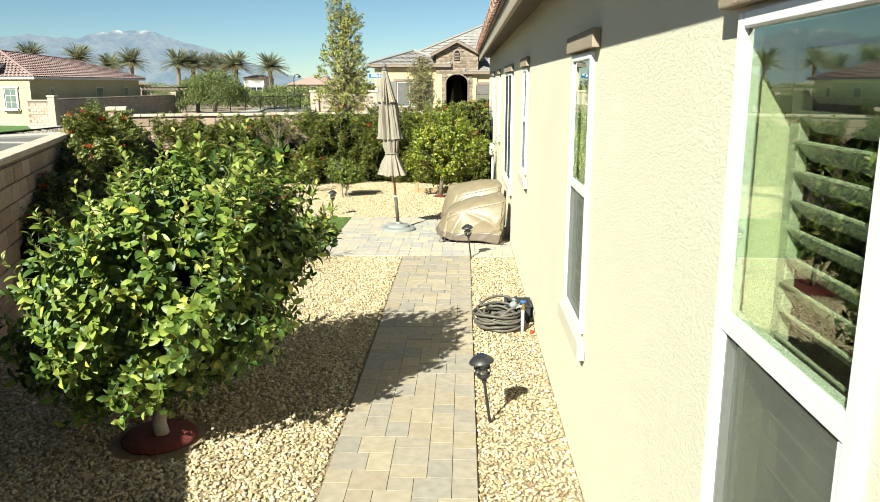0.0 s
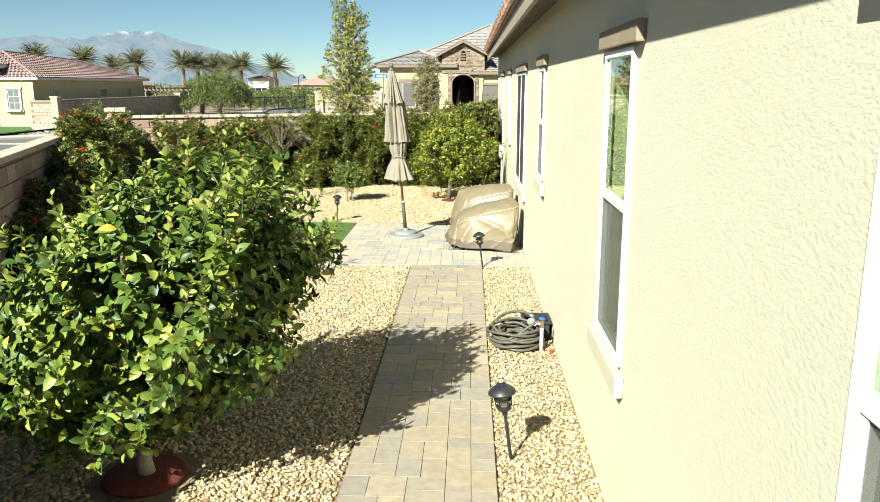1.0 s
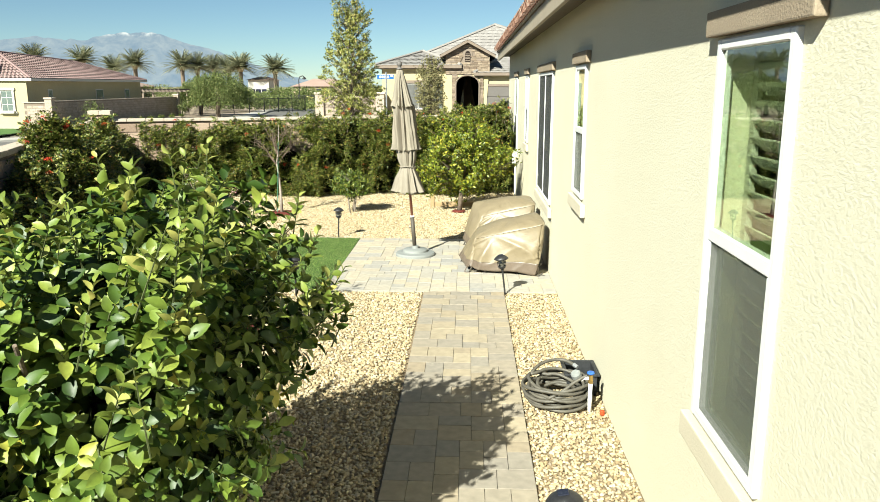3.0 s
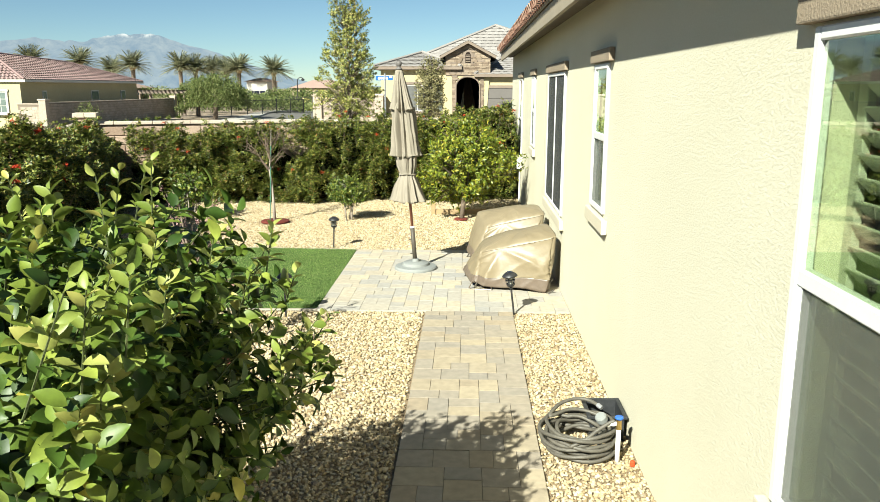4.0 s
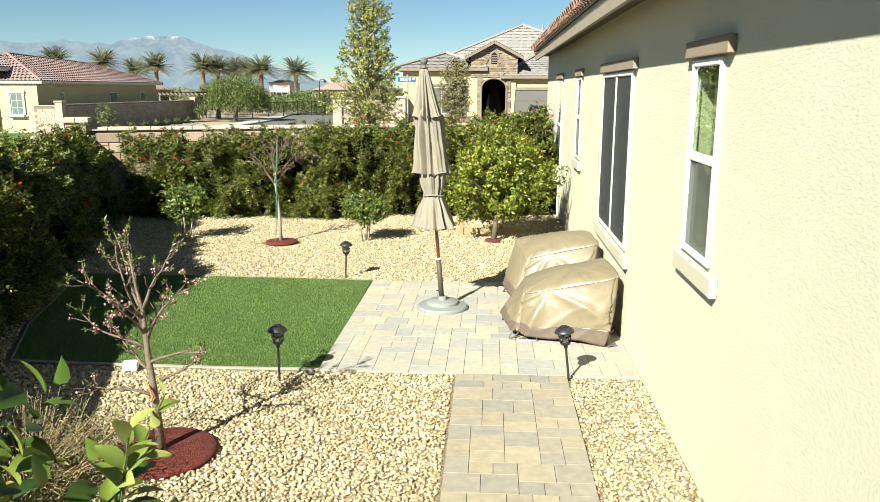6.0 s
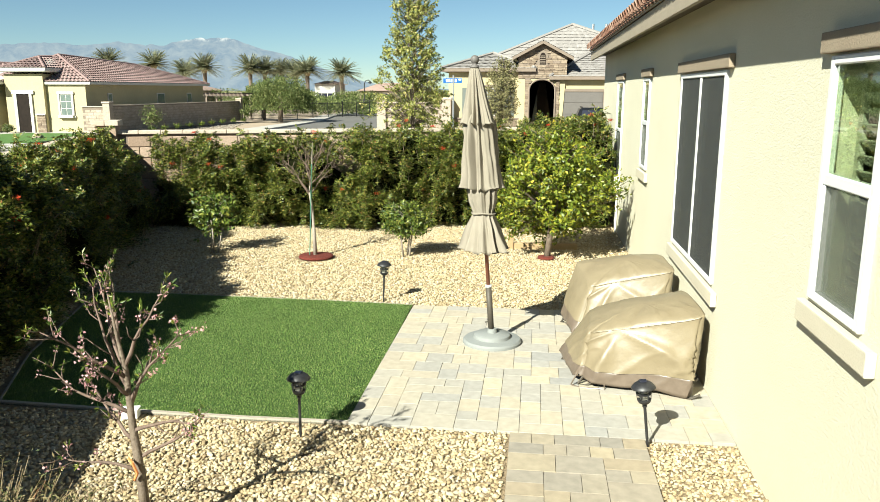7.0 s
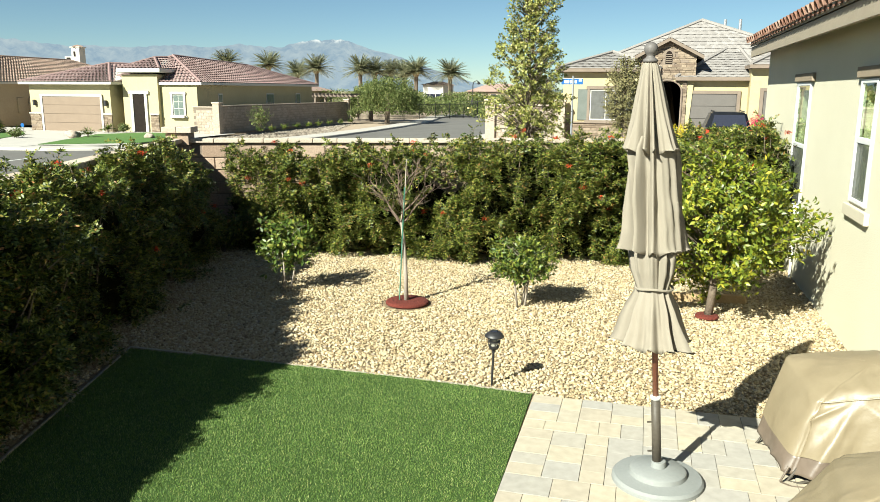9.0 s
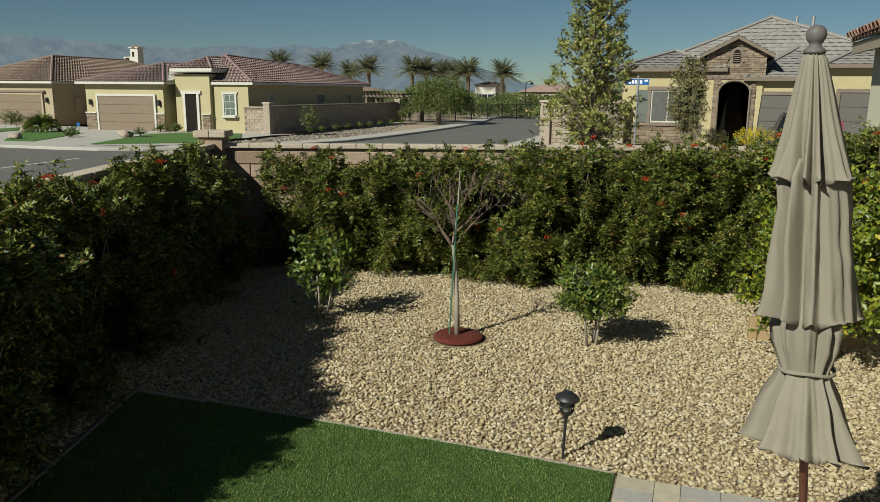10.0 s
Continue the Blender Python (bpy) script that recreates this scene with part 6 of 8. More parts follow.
def left_house():
    g = -0.5
    root = thing("stucco_house", (0, 0, -0.04), 0, "yellow stucco bungalow with pinkish clay tile roof and tan garage", "house", "houses across the street")
    part("wall", box(-45.1, -38.2, 55.0, 64.0, g, 2.85), FAR_STUCCO, root)
    part("wall", box(-38.199, -31.8, 57.6, 75.0, g, 2.85), FAR_STUCCO, root)
    part("wall", box(-34.7, -31.8, 55.9, 57.599, g, 2.85), FAR_STUCCO, root)
    part("entry_tower", box(-37.6, -34.72, 55.6, 57.599, g, 3.56), FAR_STUCCO, root)
    garage_door(root, -43.95, -39.0, 54.96, g, 2.0, GARAGE_TAN, WHITE_TRIM)
    far_window(root, -33.75, -32.85, 55.9, 0.7, 2.2, WHITE_TRIM)
    part("planter_box", box(-33.85, -32.75, 55.62, 55.79, 0.58, 0.74), WHITE_TRIM, root)
    part("front_door", box(-36.75, -35.8, 55.54, 55.598, g, 2.2), DARK_DOOR, root, "dark front door")
    for a, b, c, e in ((-36.95, -36.75, g, 2.2), (-35.8, -35.6, g, 2.2), (-37.1, -35.45, 2.2, 2.42)):
        part("door_trim", box(a, b, 55.48, 55.596, c, e), WHITE_TRIM, root)
    part("entry_cornice", box(-37.75, -34.2, 55.2, 58.4, 3.68, 3.90, bevel=0.05), WHITE_TRIM, root)
    for x0, x1, y in ((-45.15, -44.2, 55.0), (-38.85, -38.15, 55.0), (-35.4, -34.74, 55.6)):
        stone_facing(root, x0, x1, y - 0.0, g, 0.75, int(-x0 * 10))
        part("stone_ledge", box(x0 - 0.03, x1 + 0.03, y - 0.13, y - 0.002, 0.752, 0.83), WHITE_TRIM, root)
    for x in (-44.65, -38.55):
        part("coach_lamp", box(x - 0.09, x + 0.09, 54.78, 54.995, 1.35, 1.75, bevel=0.03), BLACK_METAL, root)
    for y0, y1, z0 in ((58.6, 59.2, 0.9), (66.0, 67.3, 1.2), (71.5, 72.4, 1.2)):
        side_window(root, -31.8, y0, y1, z0, 2.25)
    hip_roof(root, -45.1, -38.2, 55.0, 64.0, 3.0, (-40.9, 58.6, 4.4), (-38.0, 62, 4.3), CLAY_FAR, WHITE_TRIM)
    hip_roof(root, -38.9, -31.8, 56.2, 75.0, 3.0, (-35.6, 59.0, 4.95), (-35.6, 70.0, 4.6), CLAY_FAR, WHITE_TRIM)
    hip_roof(root, -37.3, -34.6, 55.6, 59.5, 3.94, (-36.2, 57.6, 4.75), (-35.9, 58.8, 4.8), CLAY_FAR, WHITE_TRIM, 0.35)
    return root


left_house()


def second_house():
    g = -0.5
    root = thing("stucco_house", (0, 0, 0), 0, "tan stucco house with reddish tile roof and white chimney tower", "house", "houses across the street")
    part("wall", box(-62.0, -51.3, 58.0, 78.0, g, 2.85), TAN_STUCCO, root)
    garage_door(root, -57.3, -52.4, 57.96, g, 1.95, GARAGE_TAN, TAN_STUCCO)
    part("garage_header", box(-57.6, -52.0, 57.8, 57.99, 2.12, 2.3, bevel=0.02), BROWN_TRIM, root)
    part("coach_lamp", box(-51.95, -51.77, 57.78, 57.995, 1.35, 1.75, bevel=0.03), BLACK_METAL, root)
    for y in (60.2, 61.4):
        part("meter_panel", box(-51.298, -51.18, y, y + 0.7, 0.5, 1.75, bevel=0.02), TAN_STUCCO, root, "flush utility panel")
    hip_roof(root, -62.0, -51.3, 58.0, 78.0, 3.0, (-56.2, 63.2, 5.2), (-56.6, 73.0, 5.2), TERRACOTTA_FAR, WHITE_TRIM)
    x, y, k = -87.1, 110.0, 1.3
    part("chimney_tower", box(x - 0.5 * k, x + 0.6 * k, y, y + k, 4.0, 8.7), WHITE_TRIM, root, "white chimney tower with arched openings")
    part("chimney_wing", box(x - 1.5 * k, x - 0.501 * k, y, y + k, 4.0, 7.4), WHITE_TRIM, root)
    for a, c in ((-0.2, 7.4), (-1.25, 6.5), (-0.95, 6.5)):
        part("chimney_opening", box(x + a * k, x + (a + 0.25) * k, y - 0.06, y - 0.001, c, c + 0.75), DARK_DOOR, root)
    part("chimney_eave", box(x - 0.65 * k, x + 0.75 * k, y - 0.15, y + 1.1 * k, 8.7, 8.85, bevel=0.03), WHITE_TRIM, root)
    part("chimney_cap", lathe([(0.85 * k, 8.85), (0.75 * k, 8.98), (0.0, 9.2)], 4, centre=(x, y + 0.5 * k, 0)), TERRACOTTA_FAR, root)


second_house()


def third_house():
    root = thing("stucco_house", (0, 0, 0), 0, "pale stucco house with grey-brown roof farther along the street", "house", "houses across the street")
    part("wall", box(-82.0, -66.0, 58.0, 70.0, -0.5, 2.85), TAN_STUCCO, root)
    hip_roof(root, -82.0, -66.0, 58.0, 70.0, 3.0, (-76.0, 64, 5.6), (-70, 64, 5.6), CLAY_FAR, BROWN_TRIM)


third_house()


def far_block_wall(name, a, b, z0, z1, label, pillar_ends=True):
    """A long block wall seen from afar: courses of blocks in one mesh, a cap and end pillars."""
    root = thing(name, (a[0], a[1], 0), math.degrees(math.atan2(b[1] - a[1], b[0] - a[0])), label, "wall", kind="structure")
    length = math.hypot(b[0] - a[0], b[1] - a[1])
    part("core", box(0, length, -0.06, 0.06, z0, z1 - 0.08), MORTAR, root)
    n, m = int((z1 - 0.08 - z0) / 0.2), int(length / 0.4)
    verts, faces = [], []
    for j in range(n):
        for i in range(m):
            x0, x1 = (i + 0.5 * (j % 2)) * 0.4 + 0.008, (i + 1 + 0.5 * (j % 2)) * 0.4 - 0.008
            zz0, zz1 = z0 + j * 0.2 + 0.008, z0 + (j + 1) * 0.2 - 0.008
            for s in (-1, 1):
                k = len(verts)
                y = s * (0.075 + 0.012 * rng.random())
                verts += [(x0, y, zz0), (min(x1, length), y, zz0), (min(x1, length), y, zz1), (x0, y, zz1)]
                verts += [(x0, s * 0.05, zz0), (min(x1, length), s * 0.05, zz0), (min(x1, length), s * 0.05, zz1), (x0, s * 0.05, zz1)]
                faces += [(k, k + 1, k + 2, k + 3), (k, k + 1, k + 5, k + 4), (k + 3, k + 2, k + 6, k + 7), (k, k + 3, k + 7, k + 4), (k + 1, k + 2, k + 6, k + 5)]
    tagged(part("blocks", mesh_from("blocks", verts, faces, BLOCK_FAR), BLOCK_FAR, root), kind="stuff")
    part("cap", box(-0.05, length + 0.05, -0.12, 0.12, z1 - 0.078, z1, bevel=0.01), CAP, root)
    if pillar_ends:
        for x in (0.0, length):
            part("pillar", box(x - 0.25, x + 0.25, -0.25, 0.25, z0, z1 + 0.12, bevel=0.01), BLOCK_FAR, root)
            part("pillar_cap", box(x - 0.3, x + 0.3, -0.3, 0.3, z1 + 0.121, z1 + 0.24, bevel=0.02), CAP, root)
    return root


far_block_wall("neighbour_wall", (-29.9, 55.3), (-29.9, 79.0), -0.5, 1.42, "long tan block wall beside the stucco bungalow")
far_block_wall("neighbour_wall", (-31.75, 55.3), (-30.15, 55.3), -0.5, 1.35, "short return of tan block wall joining the bungalow", False)
far_block_wall("neighbour_wall", (-9.2, 47.5), (-5.6, 47.5), -0.2, 1.85, "pale block side wall with a capped pillar by the street")
far_block_wall("neighbour_wall", (-9.2, 47.8), (-9.2, 75.0), -0.2, 1.75, "pale block wall running back along the side street", False)


def right_house():
    g = 0.0
    root = thing("stone_gabled_house", (0, 0, 0), 0, "cream stucco house with stone entry gable and grey tile roof", "house")
    Y = 48.0
    part("wall", box(-5.55, -1.75, Y, 60.0, g, 3.45), RIGHT_STUCCO, root)
    part("wall", box(0.3, 3.3, Y, 60.0, g, 3.1), RIGHT_STUCCO, root)
    part("wall", box(3.301, 12.0, Y - 0.8, 60.0, g, 3.6), RIGHT_STUCCO, root)
    part("wall", box(-1.749, 0.299, Y + 1.9, 60.0, g, 4.2), RIGHT_STUCCO, root)
    far_window(root, -4.2, -2.6, Y, 1.08, 2.62, BROWN_TRIM, 2, 1, True, GREY_PANE)
    part("window_shutter", box(-4.8, -4.25, Y - 0.06, Y - 0.004, 1.08, 2.62, bevel=0.01), SHUTTER_PAINT, root, "grey-green board shutter")
    part("window_shutter", box(-2.45, -1.95, Y - 0.06, Y - 0.004, 1.08, 2.62, bevel=0.01), SHUTTER_PAINT, root, "grey-green board shutter")
    stone_facing(root, -5.6, -1.7, Y, g, 0.92, 5)
    part("stone_ledge", box(-5.62, -1.68, Y - 0.14, Y - 0.002, 0.922, 1.0), BROWN_TRIM, root)
    garage_door(root, 0.64, 2.82, Y - 0.01, g, 2.42, GARAGE_GREY, BROWN_TRIM)
    garage_door(root, 3.9, 8.6, Y - 0.81, g, 2.55, GARAGE_GREY, BROWN_TRIM)
    # entry: stone gable over an arch
    bm = bmesh.new()
    x0, x1 = -1.14, 0.22
    cx, rad = (x0 + x1) / 2, (x1 - x0) / 2
    curve = [(cx + rad * math.cos(a), 2.5 + 0.55 * math.sin(a)) for a in [math.pi * (1 - i / 14) for i in range(15)]]
    left = [(-1.75, g), (x0, g)] + curve + [(x1, g), (0.6, g), (0.85, 4.25), (-0.46, 4.95), (-1.75, 4.25)]
    front = [bm.verts.new((x, Y - 0.12, z)) for x, z in left]
    rear = [bm.verts.new((x, Y + 0.3, z)) for x, z in left]
    bm.faces.new(front)
    bm.faces.new(list(reversed(rear)))
    for i in range(len(left)):
        j = (i + 1) % len(left)
        bm.faces.new((front[j], front[i], rear[i], rear[j]))
    bmesh.ops.triangulate(bm, faces=[f for f in bm.faces if len(f.verts) > 4])
    part("entry_wall", bm, RIGHT_STUCCO, root)
    q = random.Random(31)
    gable = part("stone_facing", prism([(-1.74, 3.1), (0.62, 3.1), (0.84, 4.24), (-0.46, 4.93), (-1.74, 4.24)], 0.0, 0.02), MORTAR, root, "stacked brown ledger stone", at=pose(0, Y - 0.121, 0, 90, 0, 0))
    z = 0.01
    while z < 4.85:
        hgt = q.uniform(0.07, 0.125)
        half = 0.93 if z < 3.1 else 1.30 if z < 4.2 else 1.30 * (4.95 - z) / 0.75
        x = -0.46 - half
        while x < -0.46 + half - 0.05:
            ln = min(q.uniform(0.2, 0.45), -0.46 + half - x)
            off = min(1.0, max(0.0, abs(x + ln / 2 - cx) - 0.5 * ln) / (rad + 0.03))
            if z < 3.1 and off < 1.0:
                # stones beside the opening are cut to its edge
                if z < 2.5 + 0.60 * math.sqrt(1 - off * off):
                    if x < x0 - 0.07:
                        part("stone", box(x + 0.006, min(x + ln, x0 - 0.03), z + 0.005, z + hgt - 0.005, 0.002, 0.05), STONE_FAR, gable)
                    elif x + ln > x1 + 0.07:
                        part("stone", box(max(x, x1 + 0.03), x + ln - 0.006, z + 0.005, z + hgt - 0.005, 0.002, 0.05), STONE_FAR, gable)
                    x += ln
                    continue
            if not (abs(x + ln / 2 + 0.46) < 0.3 and 3.8 < z < 4.55):
                bm = box(x + 0.006, x + ln - 0.006, z + 0.005, z + hgt - 0.005, 0.021, 0.021 + q.uniform(0.03, 0.07))
                part("stone", bm, STONE_FAR, gable)
            x += ln
        z += hgt
    part("gable_vent", prism([(-0.62, 3.85), (-0.30, 3.85), (-0.30, 4.3), (-0.36, 4.42), (-0.46, 4.47), (-0.56, 4.42), (-0.62, 4.3)], -0.05, 0.05), DARK_DOOR, root, "arched louvred vent", at=pose(0, Y - 0.15, 0, 90, 0, 0))
    part("vent_trim", prism([(-0.74, 3.72), (-0.18, 3.72), (-0.18, 4.34), (-0.30, 4.55), (-0.46, 4.6), (-0.62, 4.55), (-0.74, 4.34)], -0.05, 0.03), BROWN_TRIM, root, at=pose(0, Y - 0.15, 0, 90, 0, 0))
    for k in range(5):
        part("louvre", box(-0.6, -0.32, Y - 0.24, Y - 0.201, 3.9 + 0.09 * k, 3.94 + 0.09 * k), BROWN_TRIM, root)
    trim_curve = [(cx + (rad + 0.02) * math.cos(a), Y - 0.2, 2.5 + 0.57 * math.sin(a)) for a in [math.pi * (1 - i / 14) for i in range(15)]]
    part("arch_trim", tube([(x0 - 0.02, Y - 0.2, g)] + trim_curve + [(x1 + 0.02, Y - 0.2, g)], 0.05, 6), BROWN_TRIM, root)
    # the door panel covers the whole back wall, standing in for deep porch shade
    part("front_door", box(-1.74, 0.29, Y + 1.84, Y + 1.898, g, 2.99), DARK_DOOR, root, "dark front door spread over the porch back as its shade")
    part("door_sidelight", box(-1.0, -0.7, Y + 1.80, Y + 1.838, 0.6, 2.2), SHUTTER_PAINT, root)
    part("porch_ceiling", box(-1.749, 0.299, Y + 0.31, Y + 1.89, 3.0, 3.1), BROWN_TRIM, root)
    # gable roof over the entry
    for s in (-1, 1):
        e = -0.46 + s * 1.62
        quad = [(e, Y - 0.5, 4.22), (e, Y + 4.5, 4.22), (-0.46, Y + 4.5, 5.08), (-0.46, Y - 0.5, 5.08)]
        slab("roof_deck", quad, root, BROWN_TRIM, 0.16)
        roof_plane("roof", quad, root, SLATE_FAR, 0.42, 0.36, 0.014)
    part("ridge_cap", tube([(-0.46, Y - 0.5, 5.12), (-0.46, Y + 4.5, 5.12)], 0.1, 6), SLATE_FAR, root)
    hip_roof(root, -5.55, -1.2, Y, 58.0, 3.62, (-3.3, Y + 3.2, 4.55), (-3.3, 56, 4.6), SLATE_FAR, BROWN_TRIM, 0.35, True)
    hip_roof(root, 0.3, 3.5, Y, 58.0, 3.2, (3.0, Y + 4.4, 5.0), (3.4, 56, 5.0), SLATE_FAR, BROWN_TRIM, 0.35, True)
    hip_roof(root, 3.6, 12.0, Y - 0.8, 60.0, 3.75, (7.0, Y + 4.0, 5.6), (8.0, 56, 5.6), SLATE_FAR, BROWN_TRIM, 0.4, True)
    hip_roof(root, -4.5, 8.0, Y + 2.2, 62.0, 3.7, (1.3, 54.0, 6.35), (2.2, 57, 6.35), SLATE_FAR, BROWN_TRIM, 0.3, True)
    for x in (2.6, 3.4):
        part("roof_vent", tube([(x, 55, 5.7), (x, 55, 6.5)], 0.08, 8), GALV, root)
    return root


right_house()


def parked_car():
    root = thing("parked_car", (2.05, 42.4, 0.0), 0, "black estate car parked on the driveway, rear window showing", "car")
    b = bmesh.new()
    box(-0.95, 0.95, 0.0, 4.7, 0.32, 1.02, bevel=0.14, into=b, seg=3)
    part("body", b, CAR_PAINT, root, smooth=True)
    b = bmesh.new()
    low = [(-0.88, 0.15, 1.0), (0.88, 0.15, 1.0), (0.88, 3.3, 1.0), (-0.88, 3.3, 1.0)]
    high = [(-0.68, 0.45, 1.66), (0.68, 0.45, 1.66), (0.68, 2.5, 1.66), (-0.68, 2.5, 1.66)]
    lv, hv = [b.verts.new(p) for p in low], [b.verts.new(p) for p in high]
    b.faces.new(hv)
    for i in range(4):
        j = (i + 1) % 4
        b.faces.new((lv[i], lv[j], hv[j], hv[i]))
    bmesh.ops.bevel(b, geom=b.edges[:], offset=0.06, segments=2, affect="EDGES")
    part("cabin", b, CAR_PAINT, root, smooth=True)
    b = bmesh.new()
    b.faces.new([b.verts.new(p) for p in [(-0.72, 0.19, 1.08), (0.72, 0.19, 1.08), (0.60, 0.40, 1.56), (-0.60, 0.40, 1.56)]])
    r = bmesh.ops.extrude_face_region(b, geom=b.faces[:])
    bmesh.ops.translate(b, vec=(0, -0.02, 0), verts=[v for v in r["geom"] if isinstance(v, bmesh.types.BMVert)])
    bmesh.ops.recalc_face_normals(b, faces=b.faces[:])
    part("rear_window", b, SOLAR, root, "dark tinted rear window")
    for s in (-1, 1):
        part("roof_rail", tube([(s * 0.6, 0.6, 1.70), (s * 0.6, 2.3, 1.70)], 0.025, 6), BLACK_METAL, root)
        for y in (0.85, 3.75):
            w = part("wheel", lathe([(0.16, -0.11), (0.33, -0.11), (0.34, -0.09), (0.34, 0.09), (0.33, 0.11), (0.16, 0.11)], 24), BIN, root, at=pose(s * 0.86, y, 0.34, 0, 90, 0))
            part("rim", lathe([(0.0, -0.1), (0.17, -0.1), (0.2, -0.09), (0.2, 0.09), (0.17, 0.1), (0.0, 0.1)], 16), GALV, w)
        part("tail_light", box(s * 0.85 - 0.08, s * 0.85 + 0.08, -0.02, 0.1, 0.75, 0.95, bevel=0.02), FLOWER, root, "red tail light")


parked_car()

yard_sign = thing("yard_sign", (-44.95, 53.9, -0.5), 0, "small round blue sign on a stake beside the garage", "sign")
part("stake", tube([(0, 0, -0.05), (0, 0, 0.36)], 0.02, 6), GALV, yard_sign)
part("disc", lathe([(0.0, -0.015), (0.15, -0.015), (0.15, 0.015), (0.0, 0.015)], 16), SIGN_BLUE, yard_sign, "round blue disc", at=pose(0, -0.04, 0.40, 90, 0, 0))

# Street sign on its post: the street's name is left as plain bars.
sign = thing("street_sign", (-3.5, 31.3, 0), 0, "blue street name sign on a galvanised post", "street sign")
part("post", tube([(0, 0, -0.3), (0, 0, 2.95)], 0.03, 10), GALV, sign)
blade = part("sign_blade", box(-0.34, 0.29, -0.012, 0.012, 2.70, 2.87, bevel=0.004), SIGN_BLUE, sign, "blue blade with white bars")
x = -0.25
for w in (0.06, 0.05, 0.05, 0.04, 0.06):
    part("lettering_bar", box(x, x + w, -0.018, -0.0125, 2.735, 2.825), SIGN_WHITE, blade)
    x += w + 0.025
part("lettering_bar", box(0.17, 0.26, -0.018, -0.0125, 2.79, 2.84), SIGN_WHITE, blade)
part("sign_border", box(-0.34, 0.29, -0.016, -0.0125, 2.862, 2.868), SIGN_WHITE, blade)

crown_tree("street_tree", (-3.75, 24.2), 0.06, (0.0, 0, 3.15), (0.92, 0.88, 2.75), 900, 20, 0.062, TREE_LEAF, "tall slender street tree with loose light green leaves", "tree", 13, 0.5, width=1.2, taper=0.38)
crown_tree("grey_tree", (-2.35, 42.0), 0.05, (0.0, 0, 2.35), (0.98, 0.9, 1.9), 800, 10, 0.10, OLIVE, "slim grey-green tree in front of the stone-gabled house", "tree", 17, 0.3)
crown_tree("street_tree", (-7.4, 52.5), 0.08, (0.0, 0, 2.2), (1.7, 1.5, 1.3), 300, 9, 0.16, TREE_LEAF, "rounded tree behind the neighbour's wall", "tree", 19, 0.3)
crown_tree("yellow_shrub", (0.35, 43.4), 0.03, (0, 0, 0.75), (1.0, 0.8, 0.5), 300, 10, 0.06, YELLOW_BLOOM, "low shrub covered in yellow bloom", "shrub", 21, 0.15, 3)
crown_tree("grey_shrub", (-1.2, 43.4), 0.03, (0, 0, 0.7), (0.62, 0.6, 0.5), 260, 10, 0.05, OLIVE, "rounded blue-grey shrub in front of the porch", "shrub", 22, 0.12, 3)
crown_tree("magenta_shrub", (3.05, 42.0), 0.02, (0, 0, 1.3), (0.4, 0.4, 0.45), 90, 8, 0.08, MAGENTA_BLOOM, "magenta flowering shrub beside the parked car", "shrub", 24, 0.3, 2)
for k, (x, y, hh, w) in enumerate([(-27.9, 57.5, 2.0, 0.95), (-28.6, 77.5, 1.6, 0.9), (-37.0, 54.6, 0.6, 0.5), (-39.0, 47.0, 0.5, 0.5), (-50.2, 53.0, 1.4, 1.2)]):
    crown_tree("garden_shrub", (x, y), 0.03, (0, 0, ground_z(x) + hh * 0.6), (w, w, hh * 0.5), 110, 9, 0.13, PEPPER, "grey-green garden shrub in front of a house", "shrub", 30 + k, 0.3, 2, None, "garden shrubs across the street")
for k in range(9):
    x, y = -28.5 + 0.3 * rng.random(), 58.0 + 2.2 * k
    crown_tree("garden_shrub", (x, y), 0.02, (0, 0, ground_z(x) + 0.25), (0.4, 0.4, 0.25), 40, 8, 0.10, SHRUB, "low dark shrub at the foot of the block wall", "shrub", 50 + k, 0.2, 1, None, "garden shrubs across the street")


def boulder(x, y, size, seed):
    b = bmesh.new()
    bmesh.ops.create_icosphere(b, subdivisions=3, radius=size)
    for v in b.verts:
        v.co *= 1 + 0.45 * noise.noise(v.co * (1.3 / size) + Vector((seed, 0, 0)))
        v.co.z *= 0.62
    single("boulder", b, BLOCK_FAR, "pale weathered boulder on a front lawn", "rock", "boulders", smooth=True, at=pose(x, y, -0.49 + 0.45 * size))


for k, (x, y, size) in enumerate(((-35.9, 48.3, 0.42), (-40.5, 44.3, 0.36), (-45.9, 50.2, 0.4), (-31.2, 49.4, 0.3))):
    boulder(x, y, size, 3.0 * k)


def spiky_plant(x, y, size, count, droop, label, name):
    root = thing(name, (x, y, -0.49), 0, label, "plant", "front garden plants")
    part("stem", tube([(0, 0, -0.02), (0, 0, 0.35 * size)], [0.09 * size, 0.07 * size], 8), BARK, root)
    d = rand_dirs(count)
    d[:, 2] = np.abs(d[:, 2]) * 0.9 + 0.1
    bits = []
    for s in (0.0, 0.35, 0.7):
        p = np.array([0, 0, 0.35 * size]) + d * size * s - np.array([0, 0, droop * size * s * s])
        bits.append(leaves(p, d - np.array([0, 0, 2 * droop * s]), np.tile([0.05, 0, 1.0], (count, 1)), np.full(count, 0.5 * size), LEAFLET, 0.35))
    v, f = join(bits)
    tagged(part("foliage", fast_mesh("foliage", v, f, SHRUB), SHRUB, root), kind="stuff")


spiky_plant(-45.0, 50.6, 1.25, 240, 0.55, "bushy pygmy palm on a front lawn", "pygmy_palm")
spiky_plant(-35.3, 48.9, 0.5, 90, 0.25, "low green agave beside a boulder", "agave")
spiky_plant(-38.0, 54.2, 0.55, 90, 0.3, "low green agave by the bungalow's entry", "agave")
